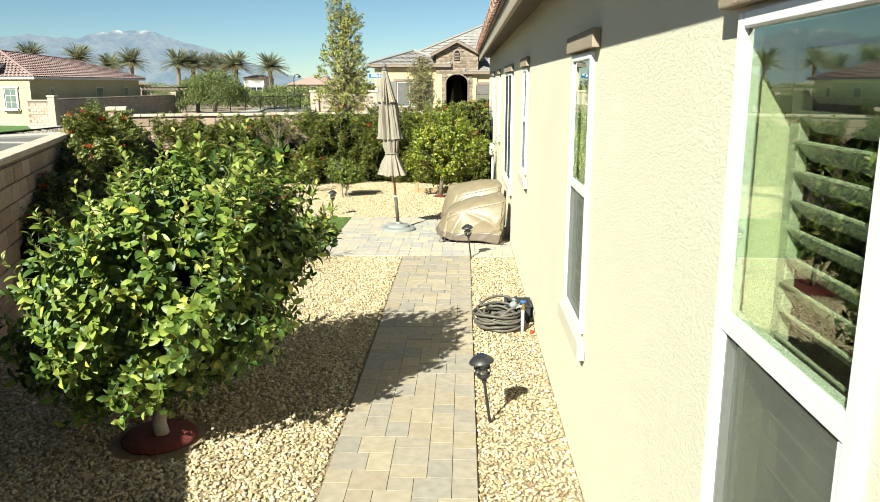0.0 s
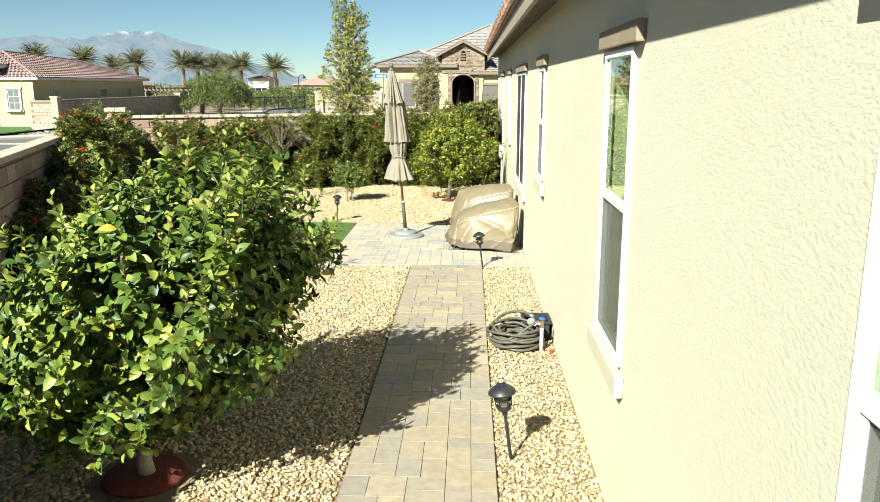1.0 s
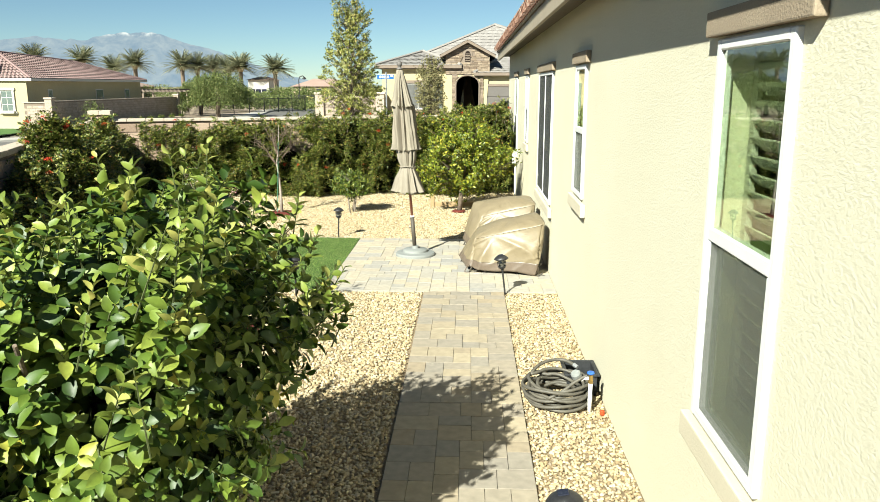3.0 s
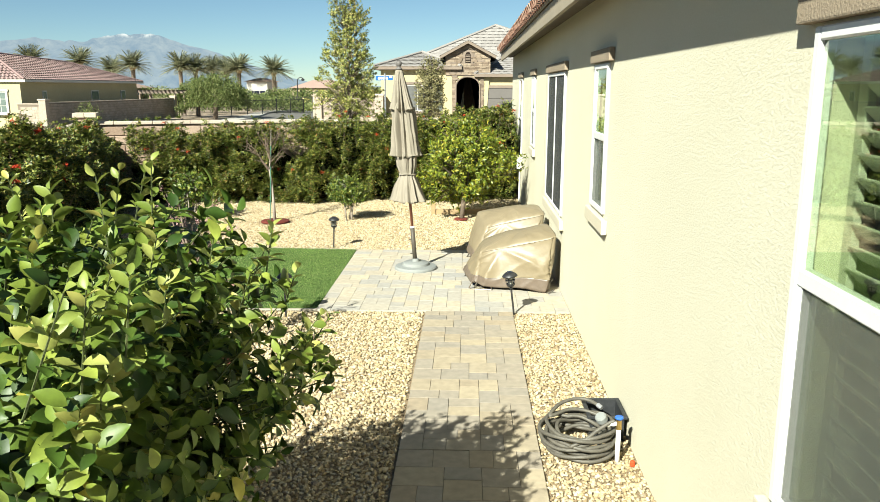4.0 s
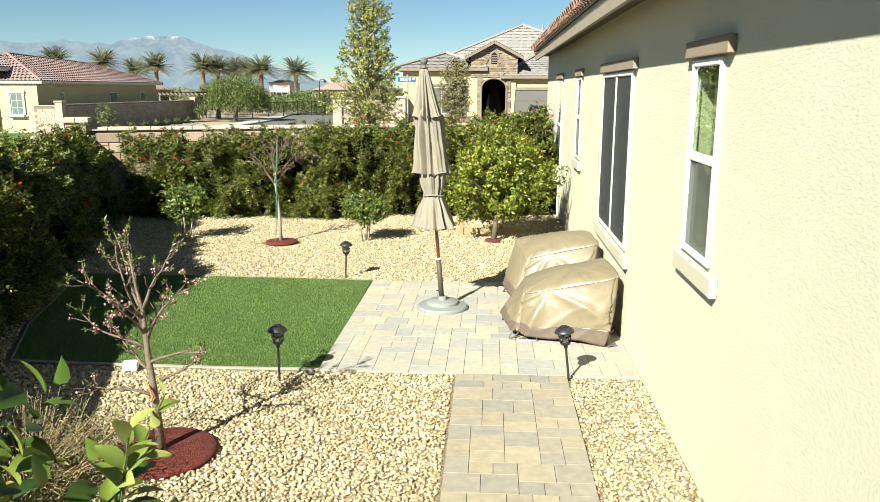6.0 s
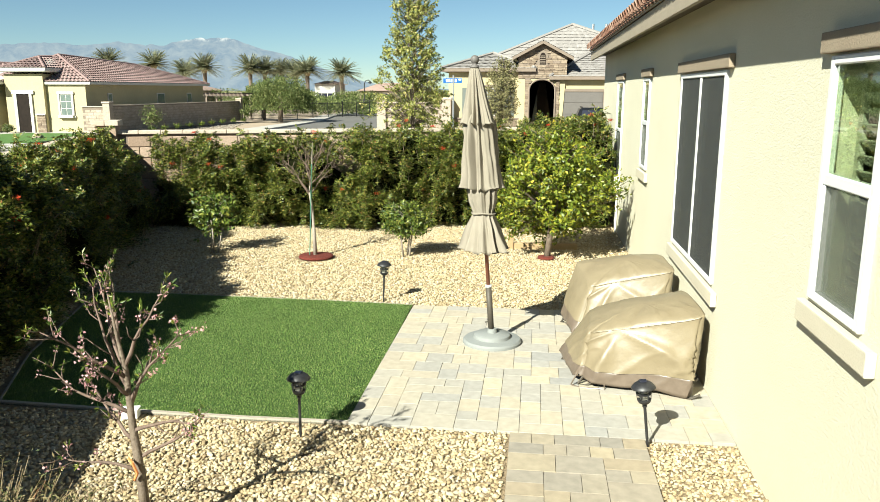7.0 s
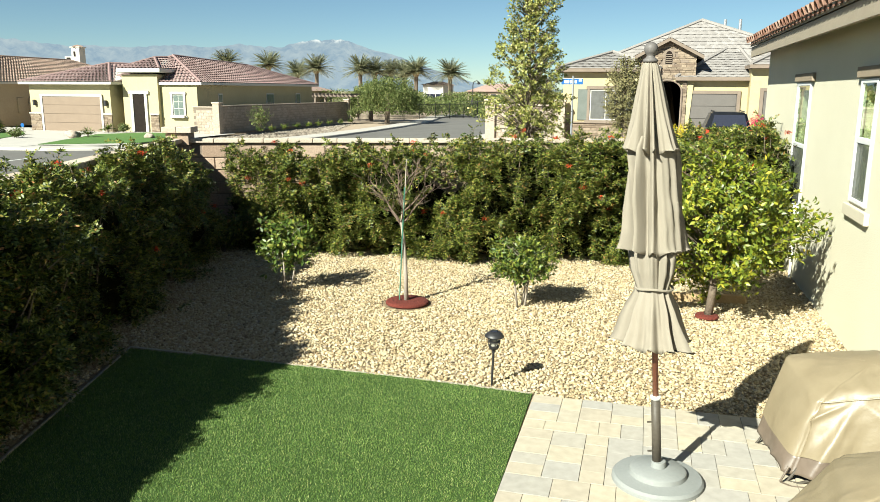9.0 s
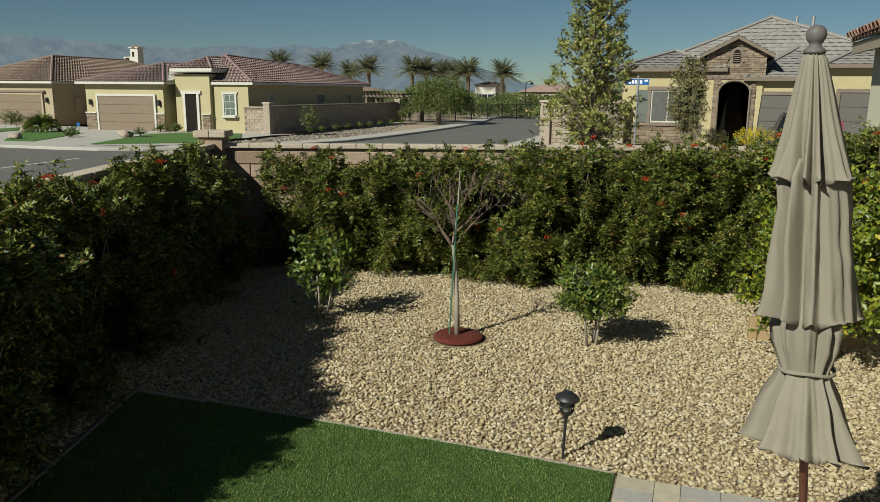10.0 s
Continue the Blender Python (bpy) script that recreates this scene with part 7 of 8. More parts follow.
spiky_plant(-41.6, 49.8, 0.5, 50, 0.2, "small yellow-green yucca by the driveway", "yucca")


def weeping_tree(x, y, hgt, rad, seed, label):
    """A pepper tree: hanging curtains of fine leaves."""
    g = ground_z(x)
    root = thing("pepper_tree", (x, y, g), 0, label, "tree", "pepper trees")
    part("trunk", tube([(0, 0, -0.1), (0.1, 0, hgt * 0.3), (0.0, 0.1, hgt * 0.6)], [0.25, 0.2, 0.12], 9), BARK, root)
    n = 900
    d = rand_dirs(n)
    d[:, 2] = np.abs(d[:, 2])
    w = np.array([noise.noise(Vector(v) * 2.2 + Vector((seed, 0, 0))) for v in d])
    start = np.array([0, 0, hgt * 0.48]) + d * np.array([rad, rad, hgt * 0.5]) * (0.8 + 0.35 * w)[:, None]
    bits = []
    drop = rng.uniform(0.16, 0.46, n) * hgt
    for k in range(12):
        p = start - np.array([0, 0, 1.0]) * (drop * k / 12)[:, None] + 0.10 * rng.normal(size=(n, 3))
        p[:, 2] = np.maximum(p[:, 2], 1.3)
        bits.append(leaves(p, rand_dirs(n) + np.array([0, 0, -0.9]), rand_dirs(n), rng.uniform(0.18, 0.3, n), LEAFLET, 0.9))
    v, f = join(bits)
    tagged(part("crown", fast_mesh("crown", v, f, PEPPER), PEPPER, root), kind="stuff")


weeping_tree(-25.6, 78.5, 4.8, 3.4, 3.0, "drooping green pepper tree behind an iron fence")
weeping_tree(-29.3, 84.0, 4.3, 2.4, 7.0, "smaller drooping pepper tree behind an iron fence")


def palm(x, y, hgt, rad, seed, far):
    g = -0.5
    root = thing("date_palm", (x, y, g), 0, "date palm with arching grey-green fronds", "palm", "date palms in the distance")
    part("trunk", tube([(0, 0, -0.2), (0.05, 0, hgt * 0.5), (0.0, 0, hgt)], [0.38, 0.34, 0.42], 10), BARK, root)
    part("skirt", lathe([(0.42, hgt - 0.9), (0.7, hgt - 0.3), (0.6, hgt + 0.1), (0.2, hgt + 0.3)], 12), DRY, root)
    q = random.Random(seed)
    bits = []
    for k in range(120):
        a, el = q.uniform(0, 6.28), math.asin(q.uniform(-0.35, 0.98))
        d = np.array([math.cos(a) * math.cos(el), math.sin(a) * math.cos(el), math.sin(el)])
        side = unit(np.cross(d, [0.01, 0.02, 1.0]))
        t = np.linspace(0.12, 1.0, 20)
        ln = rad * q.uniform(0.85, 1.1)
        rib = np.array([0, 0, hgt]) + d * (ln * t)[:, None] - np.array([0, 0, 1.0]) * (0.17 * ln * t ** 2.2)[:, None]
        for s in (-1, 1):
            w = d + s * side * 1.1 + np.array([0, 0, 0.35]) - np.array([0, 0, 0.6]) * t[:, None]
            bits.append(leaves(rib, w, np.tile([0.0, 0, 1], (20, 1)), 0.72 * (1 - 0.4 * t), LEAFLET, 0.5))
    v, f = join(bits)
    tagged(part("fronds", fast_mesh("fronds", v, f, PALM), PALM, root), kind="stuff")
    return root


PALMS = [(-84.5, 150.0, 8.2), (-64.8, 150.0, 7.1), (-75.1, 150.0, 7.8), (-75.5, 164.0, 6.6), (-55.6, 150.0, 6.9), (-53.4, 152.0, 6.6), (-55.4, 168.0, 6.9), (-44.3, 150.0, 6.5), (-48.5, 156.0, 6.2), (-37.6, 150.0, 6.1)]
first = None
for k, (x, y, hgt) in enumerate(PALMS):
    if first is None:
        first = palm(x, y, hgt, 3.7, 3, True)
    else:
        g = copy_thing(first, pose(x, y, -0.5 + hgt - PALMS[0][2], 0, 0, 67 * k))

# Pergola behind the bungalow.
pergola = thing("pergola", (-33.5, 79.5, -0.5), 0, "dark timber pergola behind the bungalow", "pergola")
for x in (0.0, 3.6):
    for y in (0.0, 2.5):
        part("post", box(x - 0.08, x + 0.08, y - 0.08, y + 0.08, 0, 2.35), BROWN_TRIM, pergola)
for y in (0.0, 2.5):
    part("beam", box(-0.4, 4.0, y - 0.06, y + 0.06, 2.352, 2.55), BROWN_TRIM, pergola)
for k in range(11):
    part("slat", box(-0.3 + 0.41 * k, -0.22 + 0.41 * k, -0.5, 3.0, 2.552, 2.68), BROWN_TRIM, pergola)
lamp_post = thing("lamp_post", (-26.46, 120.0, -0.5), 0, "tall curved street lamp post", "lamp post")
part("pole", tube([(0, 0, 0), (0, 0, 3.9), (0.15, 0, 4.35), (0.6, 0, 4.5), (0.85, 0, 4.3)], 0.07, 8), IRON, lamp_post)
part("lantern", lathe([(0.05, 0.3), (0.28, 0.1), (0.3, 0.0), (0.0, -0.12)], 12, centre=(0.85, 0, 4.05)), IRON, lamp_post)
copy_thing(lamp_post, pose(-39.0, 83.0, -0.5, 0, 0, 180))

# Iron fence beyond the block wall.
fence = thing("iron_fence", (-43.2, 119.0, -0.55), 0, "black iron picket fence at the end of the street", "fence")
for i in range(9):
    part("post", box(i * 2.4 - 0.04, i * 2.4 + 0.04, -0.04, 0.04, 0, 1.75), IRON, fence)
for z in (0.15, 1.55):
    part("rail", box(0, 19.2, -0.02, 0.02, z, z + 0.05), IRON, fence)
me = None
for i in range(128):
    if me is None:
        me = part("picket", box(-0.012, 0.012, -0.012, 0.012, 0.05, 1.68), IRON, fence, at=pose(0.08, 0, 0)).data
    elif i % 16:
        part("picket", me, IRON, fence, at=pose(0.08 + i * 0.15, 0, 0))

fence_near = copy_thing(fence, pose(-29.6, 79.5, -0.55, 0, 0, 62))
fence_near["label"] = "black iron picket fence along the pepper trees"
copy_thing(fence, pose(-24.0, 119.0, -0.55, 0, 0, 0))

# Far houses, low woods and the mountains.
def far_house(x, y, w, d, hgt, wall, roof, label, peak):
    root = thing("distant_house", (x, y, -0.5), 0, label, "house", "distant houses")
    part("wall", box(-w / 2, w / 2, 0, d, 0, hgt), wall, root)
    bm = bmesh.new()
    o = 0.5
    a, b, c, e = [bm.verts.new(p) for p in ((-w / 2 - o, -o, hgt), (w / 2 + o, -o, hgt), (w / 2 + o, d + o, hgt), (-w / 2 - o, d + o, hgt))]
    p, q = bm.verts.new((-w / 5, d / 2, hgt + peak)), bm.verts.new((w / 5, d / 2, hgt + peak))
    for f in ((a, b, q, p), (b, c, q), (c, e, p, q), (e, a, p), (e, c, b, a)):
        bm.faces.new(f)
    part("roof", bm, roof, root)
    for k in range(3):
        part("window", box(-w / 2 + w * (0.2 + 0.28 * k) - 0.5, -w / 2 + w * (0.2 + 0.28 * k) + 0.5, -0.06, -0.005, 1.0, 2.4), SOLAR, root)


ROOF_FAR = surf("far_roof", (0.25, 0.17, 0.14), (0.32, 0.23, 0.19), 0.5, 0.9, 0.3, 6.0)
far_house(-41.2, 151.0, 4.0, 8.0, 4.1, WHITE_TRIM, TERRACOTTA_FAR, "white two-storey house among palms", 0.7)
far_house(-31.0, 160.0, 11.0, 10.0, 2.9, TAN_STUCCO, ROOF_FAR, "low tan house behind garden trees", 1.6)
far_house(-62.0, 120.0, 16.0, 12.0, 2.9, TAN_STUCCO, ROOF_FAR, "low tan house behind garden trees", 1.7)
far_house(-22.0, -26.0, 16.0, 10.0, 3.0, TAN_STUCCO, ROOF_FAR, "tan stucco house across the street behind the yard", 1.8)
far_house(-24.0, 2.0, 12.0, 12.0, 3.0, FAR_STUCCO, ROOF_FAR, "yellow stucco house across the side street", 1.8)


def far_wood(x0, x1, y, hgt, seed, label):
    n = int((x1 - x0) * 220)
    px = rng.uniform(x0, x1, n)
    top = np.array([hgt * (0.75 + 0.7 * noise.noise(Vector((x * 0.22, seed, 0)))) for x in px])
    pz = -0.5 + np.maximum(0.2, top * rng.random(n) ** 0.85)
    p = np.stack([px, y + rng.normal(size=n) * 1.6, pz], 1)
    v, f = leaves(p, rand_dirs(n), rand_dirs(n) + np.array([0, -0.5, 0.4]), rng.uniform(0.2, 0.36, n), LEAFLET, 1.5)
    tagged(new("far_trees", fast_mesh("far_trees", v, f, PEPPER)), label, "trees", kind="stuff")


far_wood(-46, 0, 120.6, 1.7, 2.0, "low dark shrubs along the far iron fence")
far_wood(-38, -17, 99.0, 2.4, 6.0, "dark garden shrubs behind the pepper trees")
far_wood(-60, 25, 128, 3.4, 1.0, "band of distant green garden trees")
far_wood(-46, -4, 124, 3.4, 4.0, "rounded garden trees beyond the fence")
far_wood(-100, 60, 190, 3.6, 8.0, "farther band of pale garden trees")


def mountain(name, dist, az0, az1, profile, colour, snow, label, rough_seed):
    """A far ridge: a band of relief at a great distance, glowing in colours with the haze mixed in."""
    verts, faces = [], []
    nu, nv = 520, 22
    for i in range(nu + 1):
        az = az0 + (az1 - az0) * i / nu
        crest = np.interp(az, [p[0] for p in profile], [p[1] for p in profile]) + 0.10 * noise.fractal(Vector((az * 1.3, rough_seed, 0)), 0.8, 2.1, 7)
        hgt = dist * math.tan(radians(max(0.05, crest)))
        for j in range(nv + 1):
            s = j / nv
            rr = dist * (1 - 0.10 * (1 - s)) + dist * 0.012 * noise.fractal(Vector((az * 0.8, s * 2.5, rough_seed + 5)), 1.0, 2.0, 6)
            verts.append((rr * math.sin(radians(az)), rr * math.cos(radians(az)), -30 + (hgt + 30) * s))
    for i in range(nu):
        for j in range(nv):
            k = i * (nv + 1) + j
            faces.append((k, k + nv + 1, k + nv + 2, k + 1))
    m = bpy.data.materials.new(name)
    m.use_nodes = True
    n, l = m.node_tree.nodes, m.node_tree.links
    n.remove(n["Principled BSDF"])
    geo = n.new("ShaderNodeNewGeometry")
    tex = n.new("ShaderNodeTexNoise")
    tex.inputs["Scale"].default_value, tex.inputs["Detail"].default_value, tex.inputs["Roughness"].default_value = 0.014, 10, 0.72
    stretch = n.new("ShaderNodeMapping")
    stretch.inputs["Scale"].default_value = (1.0, 1.0, 0.55)
    l.new(geo.outputs["Position"], stretch.inputs["Vector"])
    l.new(stretch.outputs[0], tex.inputs["Vector"])
    sep = n.new("ShaderNodeSeparateXYZ")
    l.new(geo.outputs["Position"], sep.inputs[0])
    # the two rock tones carry painted haze and sunlit ridges
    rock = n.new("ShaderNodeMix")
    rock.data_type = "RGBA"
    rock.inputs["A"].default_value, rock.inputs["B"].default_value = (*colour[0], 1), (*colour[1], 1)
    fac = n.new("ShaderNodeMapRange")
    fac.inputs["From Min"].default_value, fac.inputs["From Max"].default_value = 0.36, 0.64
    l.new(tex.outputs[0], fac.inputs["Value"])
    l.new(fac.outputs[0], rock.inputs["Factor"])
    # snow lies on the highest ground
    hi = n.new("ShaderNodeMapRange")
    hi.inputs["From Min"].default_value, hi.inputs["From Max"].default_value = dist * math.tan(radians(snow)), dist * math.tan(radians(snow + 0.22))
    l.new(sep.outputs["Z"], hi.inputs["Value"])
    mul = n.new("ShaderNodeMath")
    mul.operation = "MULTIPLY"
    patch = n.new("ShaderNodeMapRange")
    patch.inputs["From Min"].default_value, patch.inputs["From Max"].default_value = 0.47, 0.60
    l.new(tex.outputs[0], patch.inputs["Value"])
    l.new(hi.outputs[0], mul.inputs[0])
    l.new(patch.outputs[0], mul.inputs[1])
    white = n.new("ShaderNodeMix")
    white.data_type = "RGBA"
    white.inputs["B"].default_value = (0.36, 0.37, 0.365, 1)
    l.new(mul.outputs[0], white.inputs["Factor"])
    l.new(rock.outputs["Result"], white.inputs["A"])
    # the ridge glows by itself; the sun does not shade it
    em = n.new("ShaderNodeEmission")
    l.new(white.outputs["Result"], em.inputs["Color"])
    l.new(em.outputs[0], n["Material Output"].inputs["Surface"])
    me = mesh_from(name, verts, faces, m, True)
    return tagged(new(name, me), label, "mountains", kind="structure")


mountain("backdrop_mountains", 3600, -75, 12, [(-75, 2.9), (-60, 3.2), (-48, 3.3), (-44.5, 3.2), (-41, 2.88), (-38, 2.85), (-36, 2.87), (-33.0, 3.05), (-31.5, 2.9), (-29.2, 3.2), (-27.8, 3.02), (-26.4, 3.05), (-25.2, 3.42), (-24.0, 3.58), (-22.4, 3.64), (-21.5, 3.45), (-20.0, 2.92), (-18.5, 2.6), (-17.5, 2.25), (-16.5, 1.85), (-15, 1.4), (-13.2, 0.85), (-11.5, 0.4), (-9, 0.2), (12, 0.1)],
         ((0.110, 0.148, 0.190), (0.178, 0.207, 0.228)), 3.30, "desert mountains with painted blue haze and snow on the summit", 2.0)

# ---- the roof's tiles, the walls' blocks, pavers, turf and gravel ----
def barrel_tile():
    verts, faces = [], []
    n = 8
    for s, (r, x) in enumerate(((0.095, 0.0), (0.080, 0.43))):
        for inner in (0, 1):
            for i in range(n + 1):
                a = math.pi * i / n
                rr = r - 0.014 * inner
                verts.append((x, rr * math.cos(a), rr * math.sin(a)))
    m = n + 1
    for i in range(n):
        faces += [(i, i + 1, 2 * m + i + 1, 2 * m + i), (m + i + 1, m + i, 3 * m + i, 3 * m + i + 1), (i + 1, i, m + i, m + i + 1)]
    return mesh_from("tile", verts, faces, CLAY_TILE, True)


tile_mesh = barrel_tile()
row, course = 0.245, 0.36
for c in range(3):
    for i in range(int((HOUSE_END + 0.1 - 0.5) / row)):
        y = HOUSE_END - 0.02 - i * row
        x = EAVE_X - 0.09 + c * course * math.cos(SLOPE)
        z = EAVE_Z + 0.235 + c * course * math.sin(SLOPE) + 0.012
        t = part("tile", tile_mesh, CLAY_TILE, roof_deck, at=pose(x, y, z, 0, -math.degrees(SLOPE) + 1.5, rng.normal() * 0.8))
pans = bmesh.new()
for i in range(int((HOUSE_END - 0.5) / row)):
    y = HOUSE_END - 0.02 - (i + 0.5) * row
    box(EAVE_X - 0.06, EAVE_X + 1.2, y - 0.05, y + 0.05, -0.008, 0.008, into=pans)
for v in pans.verts:
    v.co.z += EAVE_Z + 0.235 + (v.co.x - EAVE_X) * 0.33
part("tile_pans", pans, CLAY_TILE, roof_deck)
birds = bmesh.new()
for i in range(int((HOUSE_END - 0.5) / row)):
    y = HOUSE_END - 0.02 - i * row
    box(EAVE_X - 0.03, EAVE_X + 0.012, y - 0.06, y + 0.05, EAVE_Z + 0.205, EAVE_Z + 0.27, into=birds)
part("bird_stops", birds, CAP, roof_deck, "pale mortar stops under the tiles")


def blocks(core, length, x_from, x_to, top_caps):
    """Running-bond blocks on both faces of a wall's core, each a piece."""
    shared = [box(-0.194, 0.194, -0.085, 0.085, -0.094, 0.094, bevel=0.008)]
    me = bpy.data.meshes.new("block")
    shared[0].to_mesh(me)
    shared[0].free()
    me.materials.append(BLOCK)
    for j in range(8):
        z = 0.06 + 0.2 * j + 0.1 - 0.06
        for i in range(int(length / 0.4) + 1):
            x = (i + 0.5 + 0.5 * (j % 2)) * 0.4 + 0.2
            if x_from < x < x_to and x < length - 0.15:
                part("block", me, BLOCK, core, at=pose(x, rng.normal() * 0.002, z))
    cap = box(-0.196, 0.196, -0.115, 0.115, -0.035, 0.035, bevel=0.012, seg=2)
    cm = bpy.data.meshes.new("cap")
    cap.to_mesh(cm)
    cap.free()
    cm.materials.append(CAP)
    for i in range(int((length - 0.3) / 0.4)):
        part("cap", cm, CAP, core, at=pose(0.2 + (i + 0.5) * 0.4, rng.normal() * 0.002, WALL_TOP + 0.036, 0, 0, rng.normal() * 0.2))


blocks(core_left, len_left, 0.0, 14.5, True)
blocks(core_back, len_back, 0.0, 99.0, True)


def pavers(parent, x0, x1, y0, y1, unit_, seed, size_weights, material):
    """Fills a rectangle with oblong pavers of a few sizes on a common module, each a piece."""
    q = random.Random(seed)
    nx, ny = round((x1 - x0) / unit_), round((y1 - y0) / unit_)
    ux, uy = (x1 - x0) / nx, (y1 - y0) / ny
    used = [[False] * ny for _ in range(nx)]
    owner, count = [[-1] * ny for _ in range(nx)], 0
    meshes = {}
    for j in range(ny):
        for i in range(nx):
            if used[i][j]:
                continue
            order = q.sample(size_weights, len(size_weights))
            run = 0
            while i + run < nx and not used[i + run][j]:
                run += 1
            fits = [s for s in order if run - s[0] != 1 and ny - j - s[1] != 1]
            apart = [s for s in fits if j and i + s[0] < nx and owner[i + s[0] - 1][j - 1] == owner[i + s[0]][j - 1]]
            for a, b in apart + fits + order + [(2, 1), (1, 2), (1, 1)]:
                if i + a <= nx and j + b <= ny and not any(used[p][r] for p in range(i, i + a) for r in range(j, j + b)):
                    break
            for p in range(i, i + a):
                for r in range(j, j + b):
                    used[p][r], owner[p][r] = True, count
            count += 1
            if (a, b) not in meshes:
                bm = box(-a * ux / 2 + 0.0016, a * ux / 2 - 0.0016, -b * uy / 2 + 0.0022, b * uy / 2 - 0.0020, -0.03, 0.0, bevel=0.001)
                me = bpy.data.meshes.new("paver")
                bm.to_mesh(me)
                bm.free()
                me.materials.append(material)
                meshes[a, b] = me
            part("paver", meshes[a, b], material, parent, at=pose(x0 + (i + a / 2) * ux, y0 + (j + b / 2) * uy, 0.012 + rng.normal() * 0.0012, rng.normal() * 0.15, rng.normal() * 0.15, 0))


SIZES = [(3, 2), (3, 3), (2, 2), (2, 3), (3, 2), (3, 3), (2, 3), (4, 3), (4, 2)]
pavers(path, PATH[0], PATH[1], 2.2, PATH[3], 0.0805, 3, SIZES, PAVER_WARM)
pavers(patio, PATIO[0], PATIO[1], PATIO[2], PATIO[3], 0.0805, 8, SIZES, PAVER)

# Turf: short curved blades.
n = 200000
px, py = rng.uniform(-6.15, -2.05, n), rng.uniform(10.7, 14.12, n)
keep = inside(px, py, LAWN)
px, py = px[keep], py[keep]
n = len(px)
p = np.stack([px, py, np.zeros(n)], 1)
w = rand_dirs(n) * 0.55 + np.array([0.0, 0.1, 1.0])
v, f = leaves(p, w, rand_dirs(n), rng.uniform(0.012, 0.021, n), LEAFLET, 0.46)
tagged(new("turf_blades", fast_mesh("turf_blades", v, f, TURF)), "short dense blades of green artificial turf", "turf", kind="stuff")

# Gravel: rough stones thrown over the bed.
ICO_V = np.array([(0, 0, 1), (0.894, 0, 0.447), (0.276, 0.851, 0.447), (-0.724, 0.526, 0.447), (-0.724, -0.526, 0.447), (0.276, -0.851, 0.447),
                  (0.724, 0.526, -0.447), (-0.276, 0.851, -0.447), (-0.894, 0, -0.447), (-0.276, -0.851, -0.447), (0.724, -0.526, -0.447), (0, 0, -1)])
ICO_F = np.array([(0, 1, 2), (0, 2, 3), (0, 3, 4), (0, 4, 5), (0, 5, 1), (1, 6, 2), (2, 7, 3), (3, 8, 4), (4, 9, 5), (5, 10, 1),
                  (6, 7, 2), (7, 8, 3), (8, 9, 4), (9, 10, 5), (10, 6, 1)])   # no face turns to the bed


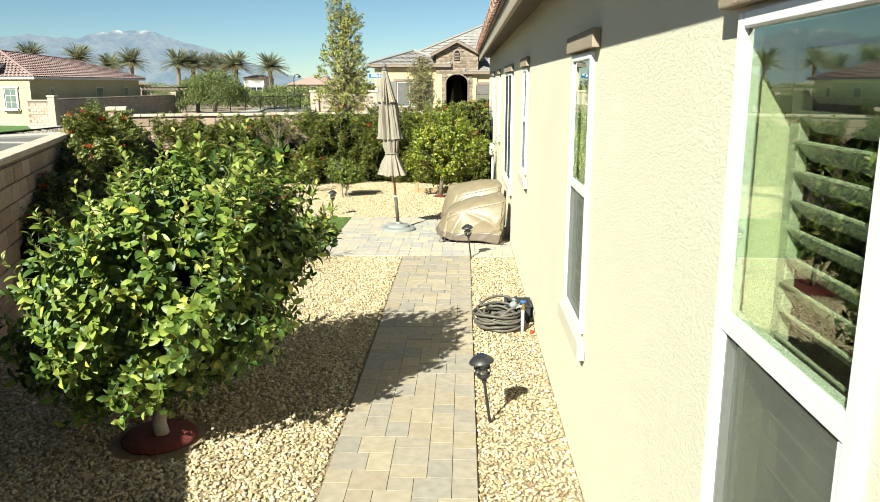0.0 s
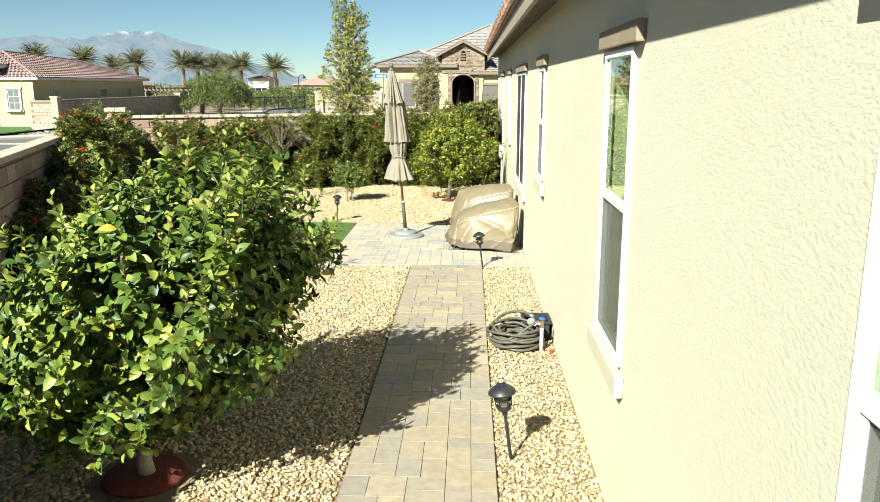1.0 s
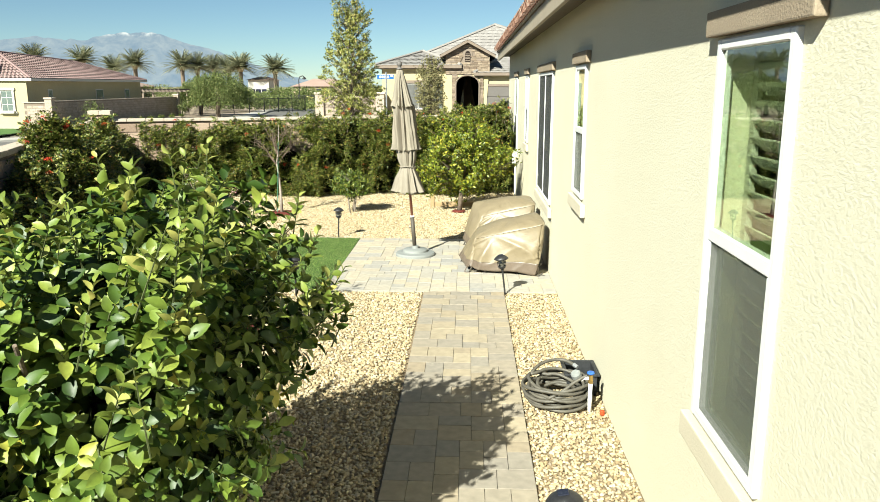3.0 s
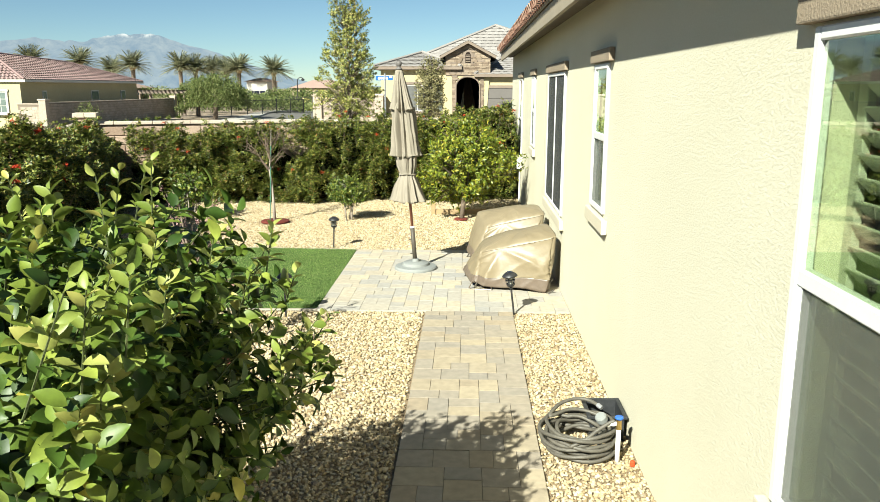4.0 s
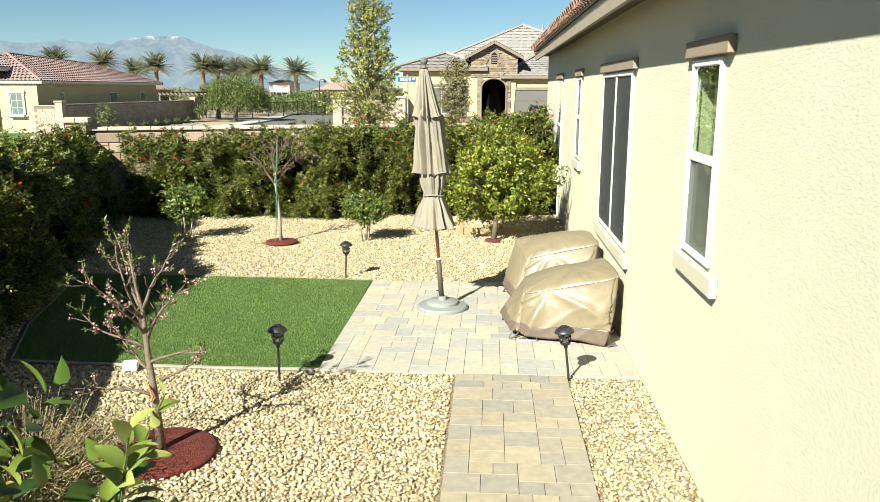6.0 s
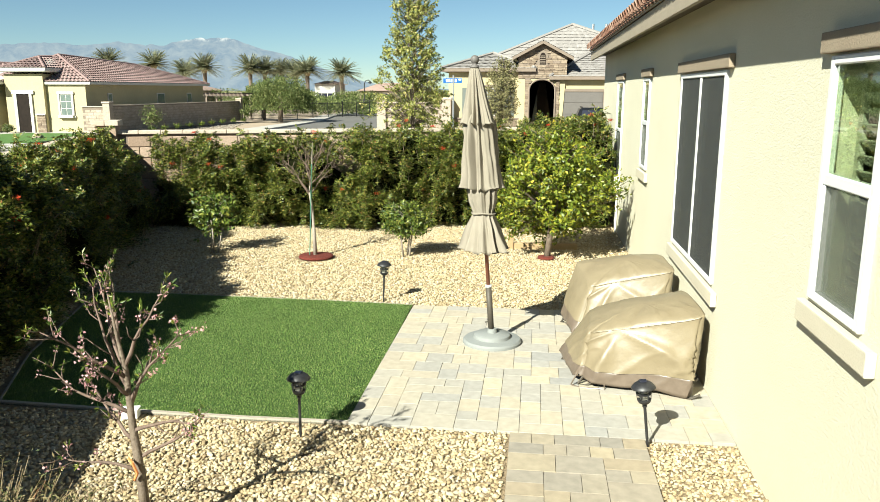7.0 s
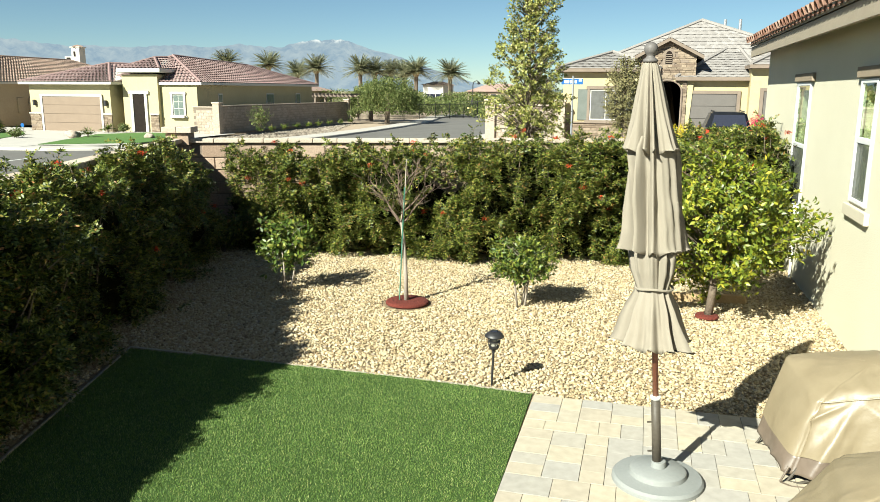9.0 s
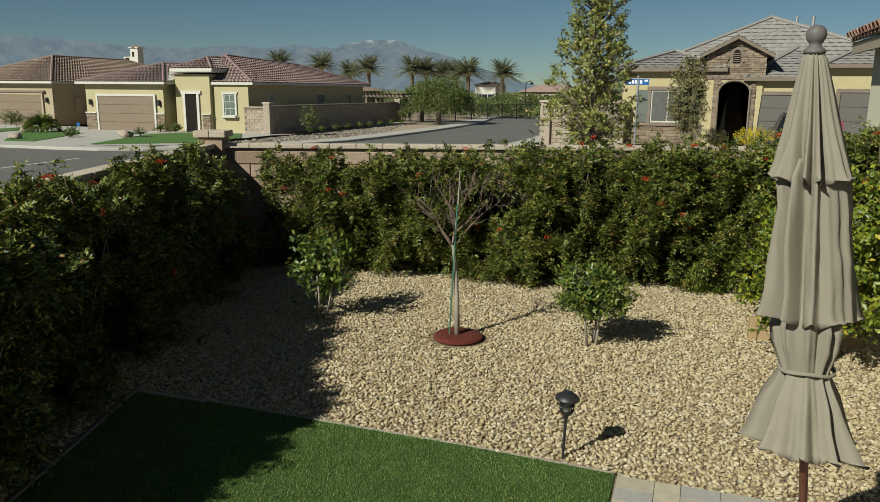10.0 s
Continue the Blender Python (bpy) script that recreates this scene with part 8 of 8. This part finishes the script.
def gravel(name, outline, pitch, low, high, holes, label, level=0.0, material=GRAVEL):
    xs, ys = [p[0] for p in outline], [p[1] for p in outline]
    gx, gy = np.meshgrid(np.arange(min(xs), max(xs), pitch), np.arange(min(ys), max(ys), pitch))
    px = gx.ravel() + rng.uniform(-0.45, 0.45, gx.size) * pitch
    py = gy.ravel() + rng.uniform(-0.45, 0.45, gx.size) * pitch
    keep = inside(px, py, outline)
    for hole in holes:
        keep &= ~inside(px, py, hole)
    px, py = px[keep], py[keep]
    n = len(px)
    size = rng.uniform(low, high, n) * np.where(rng.random(n) < 0.12, 1.3, 1.0)
    # each stone: its own proportions, dents and turn
    r = rng.uniform(0.58, 1.3, (n, 12))
    v = ICO_V[None] * r[:, :, None] * np.stack([rng.uniform(0.8, 1.25, n), rng.uniform(0.65, 1.0, n), rng.uniform(0.48, 0.85, n)], 1)[:, None, :]
    a, b = rng.uniform(0, 6.28, n), rng.normal(size=n) * 0.35
    ca, sa, cb, sb = np.cos(a), np.sin(a), np.cos(b), np.sin(b)
    x, y, z = v[..., 0], v[..., 1], v[..., 2]
    y, z = y * cb[:, None] - z * sb[:, None], y * sb[:, None] + z * cb[:, None]
    x, y = x * ca[:, None] - y * sa[:, None], x * sa[:, None] + y * ca[:, None]
    v = np.stack([x, y, z], -1) * size[:, None, None]
    v[..., 0] += px[:, None]
    v[..., 1] += py[:, None]
    v[..., 2] += (level - 0.012 + 0.014 * rng.random(n))[:, None]
    f = ICO_F[None] + (np.arange(n) * 12)[:, None, None]
    tagged(new(name, fast_mesh(name, v.reshape(-1, 3), f.reshape(-1, 3), material, False)), label, "gravel", kind="stuff")


def rect(x0, x1, y0, y1):
    return [(x0, y0), (x1, y0), (x1, y1), (x0, y1)]


ring_hole = lambda x, y, r: [(x + r * math.cos(a), y + r * math.sin(a)) for a in [2 * math.pi * k / 16 for k in range(16)]]
lawn_hole = [(-2.06, 14.03), (-6.15, 14.13), (-5.5, 11.85), (-4.99, 10.70), (-2.06, 10.70)]
rings = [ring_hole(-2.13, 4.89, 0.35), ring_hole(-2.80, 9.11, 0.36), ring_hole(-3.96, 16.38, 0.32), ring_hole(-0.53, 16.75, 0.12)]
gravel("gravel", [(-0.875, 2.0), (-0.875, 10.73), (-5.6, 10.73), (-4.9, 8.3), (-2.9, 2.0)], 0.027, 0.012, 0.020, [lawn_hole] + rings, "tan and buff crushed landscape gravel beside the path")
gravel("gravel", rect(0.108, 0.735, 2.5, 10.73), 0.0255, 0.011, 0.0178, [rect(0.47, 0.70, 7.65, 7.95)], "tan and buff crushed landscape gravel along the house wall")
gravel("gravel", [(0.735, 13.98), (0.735, 20.0), (-8.3, 19.2), (-8.55, 18.7), (-6.9, 13.9), (-5.6, 10.6), (-4.95, 10.6), (-6.0, 13.98)], 0.031, 0.0135, 0.0215, [lawn_hole] + rings, "tan and buff crushed landscape gravel behind the lawn")
gravel("river_rocks", [(-31.6, 46.6), (-26.4, 49.6), (-24.3, 53), (-23.8, 60), (-29.4, 80), (-29.5, 55.0), (-31.6, 55.0)], 0.21, 0.06, 0.11, [], "grey-tan rounded rocks between the pavement and the block wall", -0.66, ROCK)
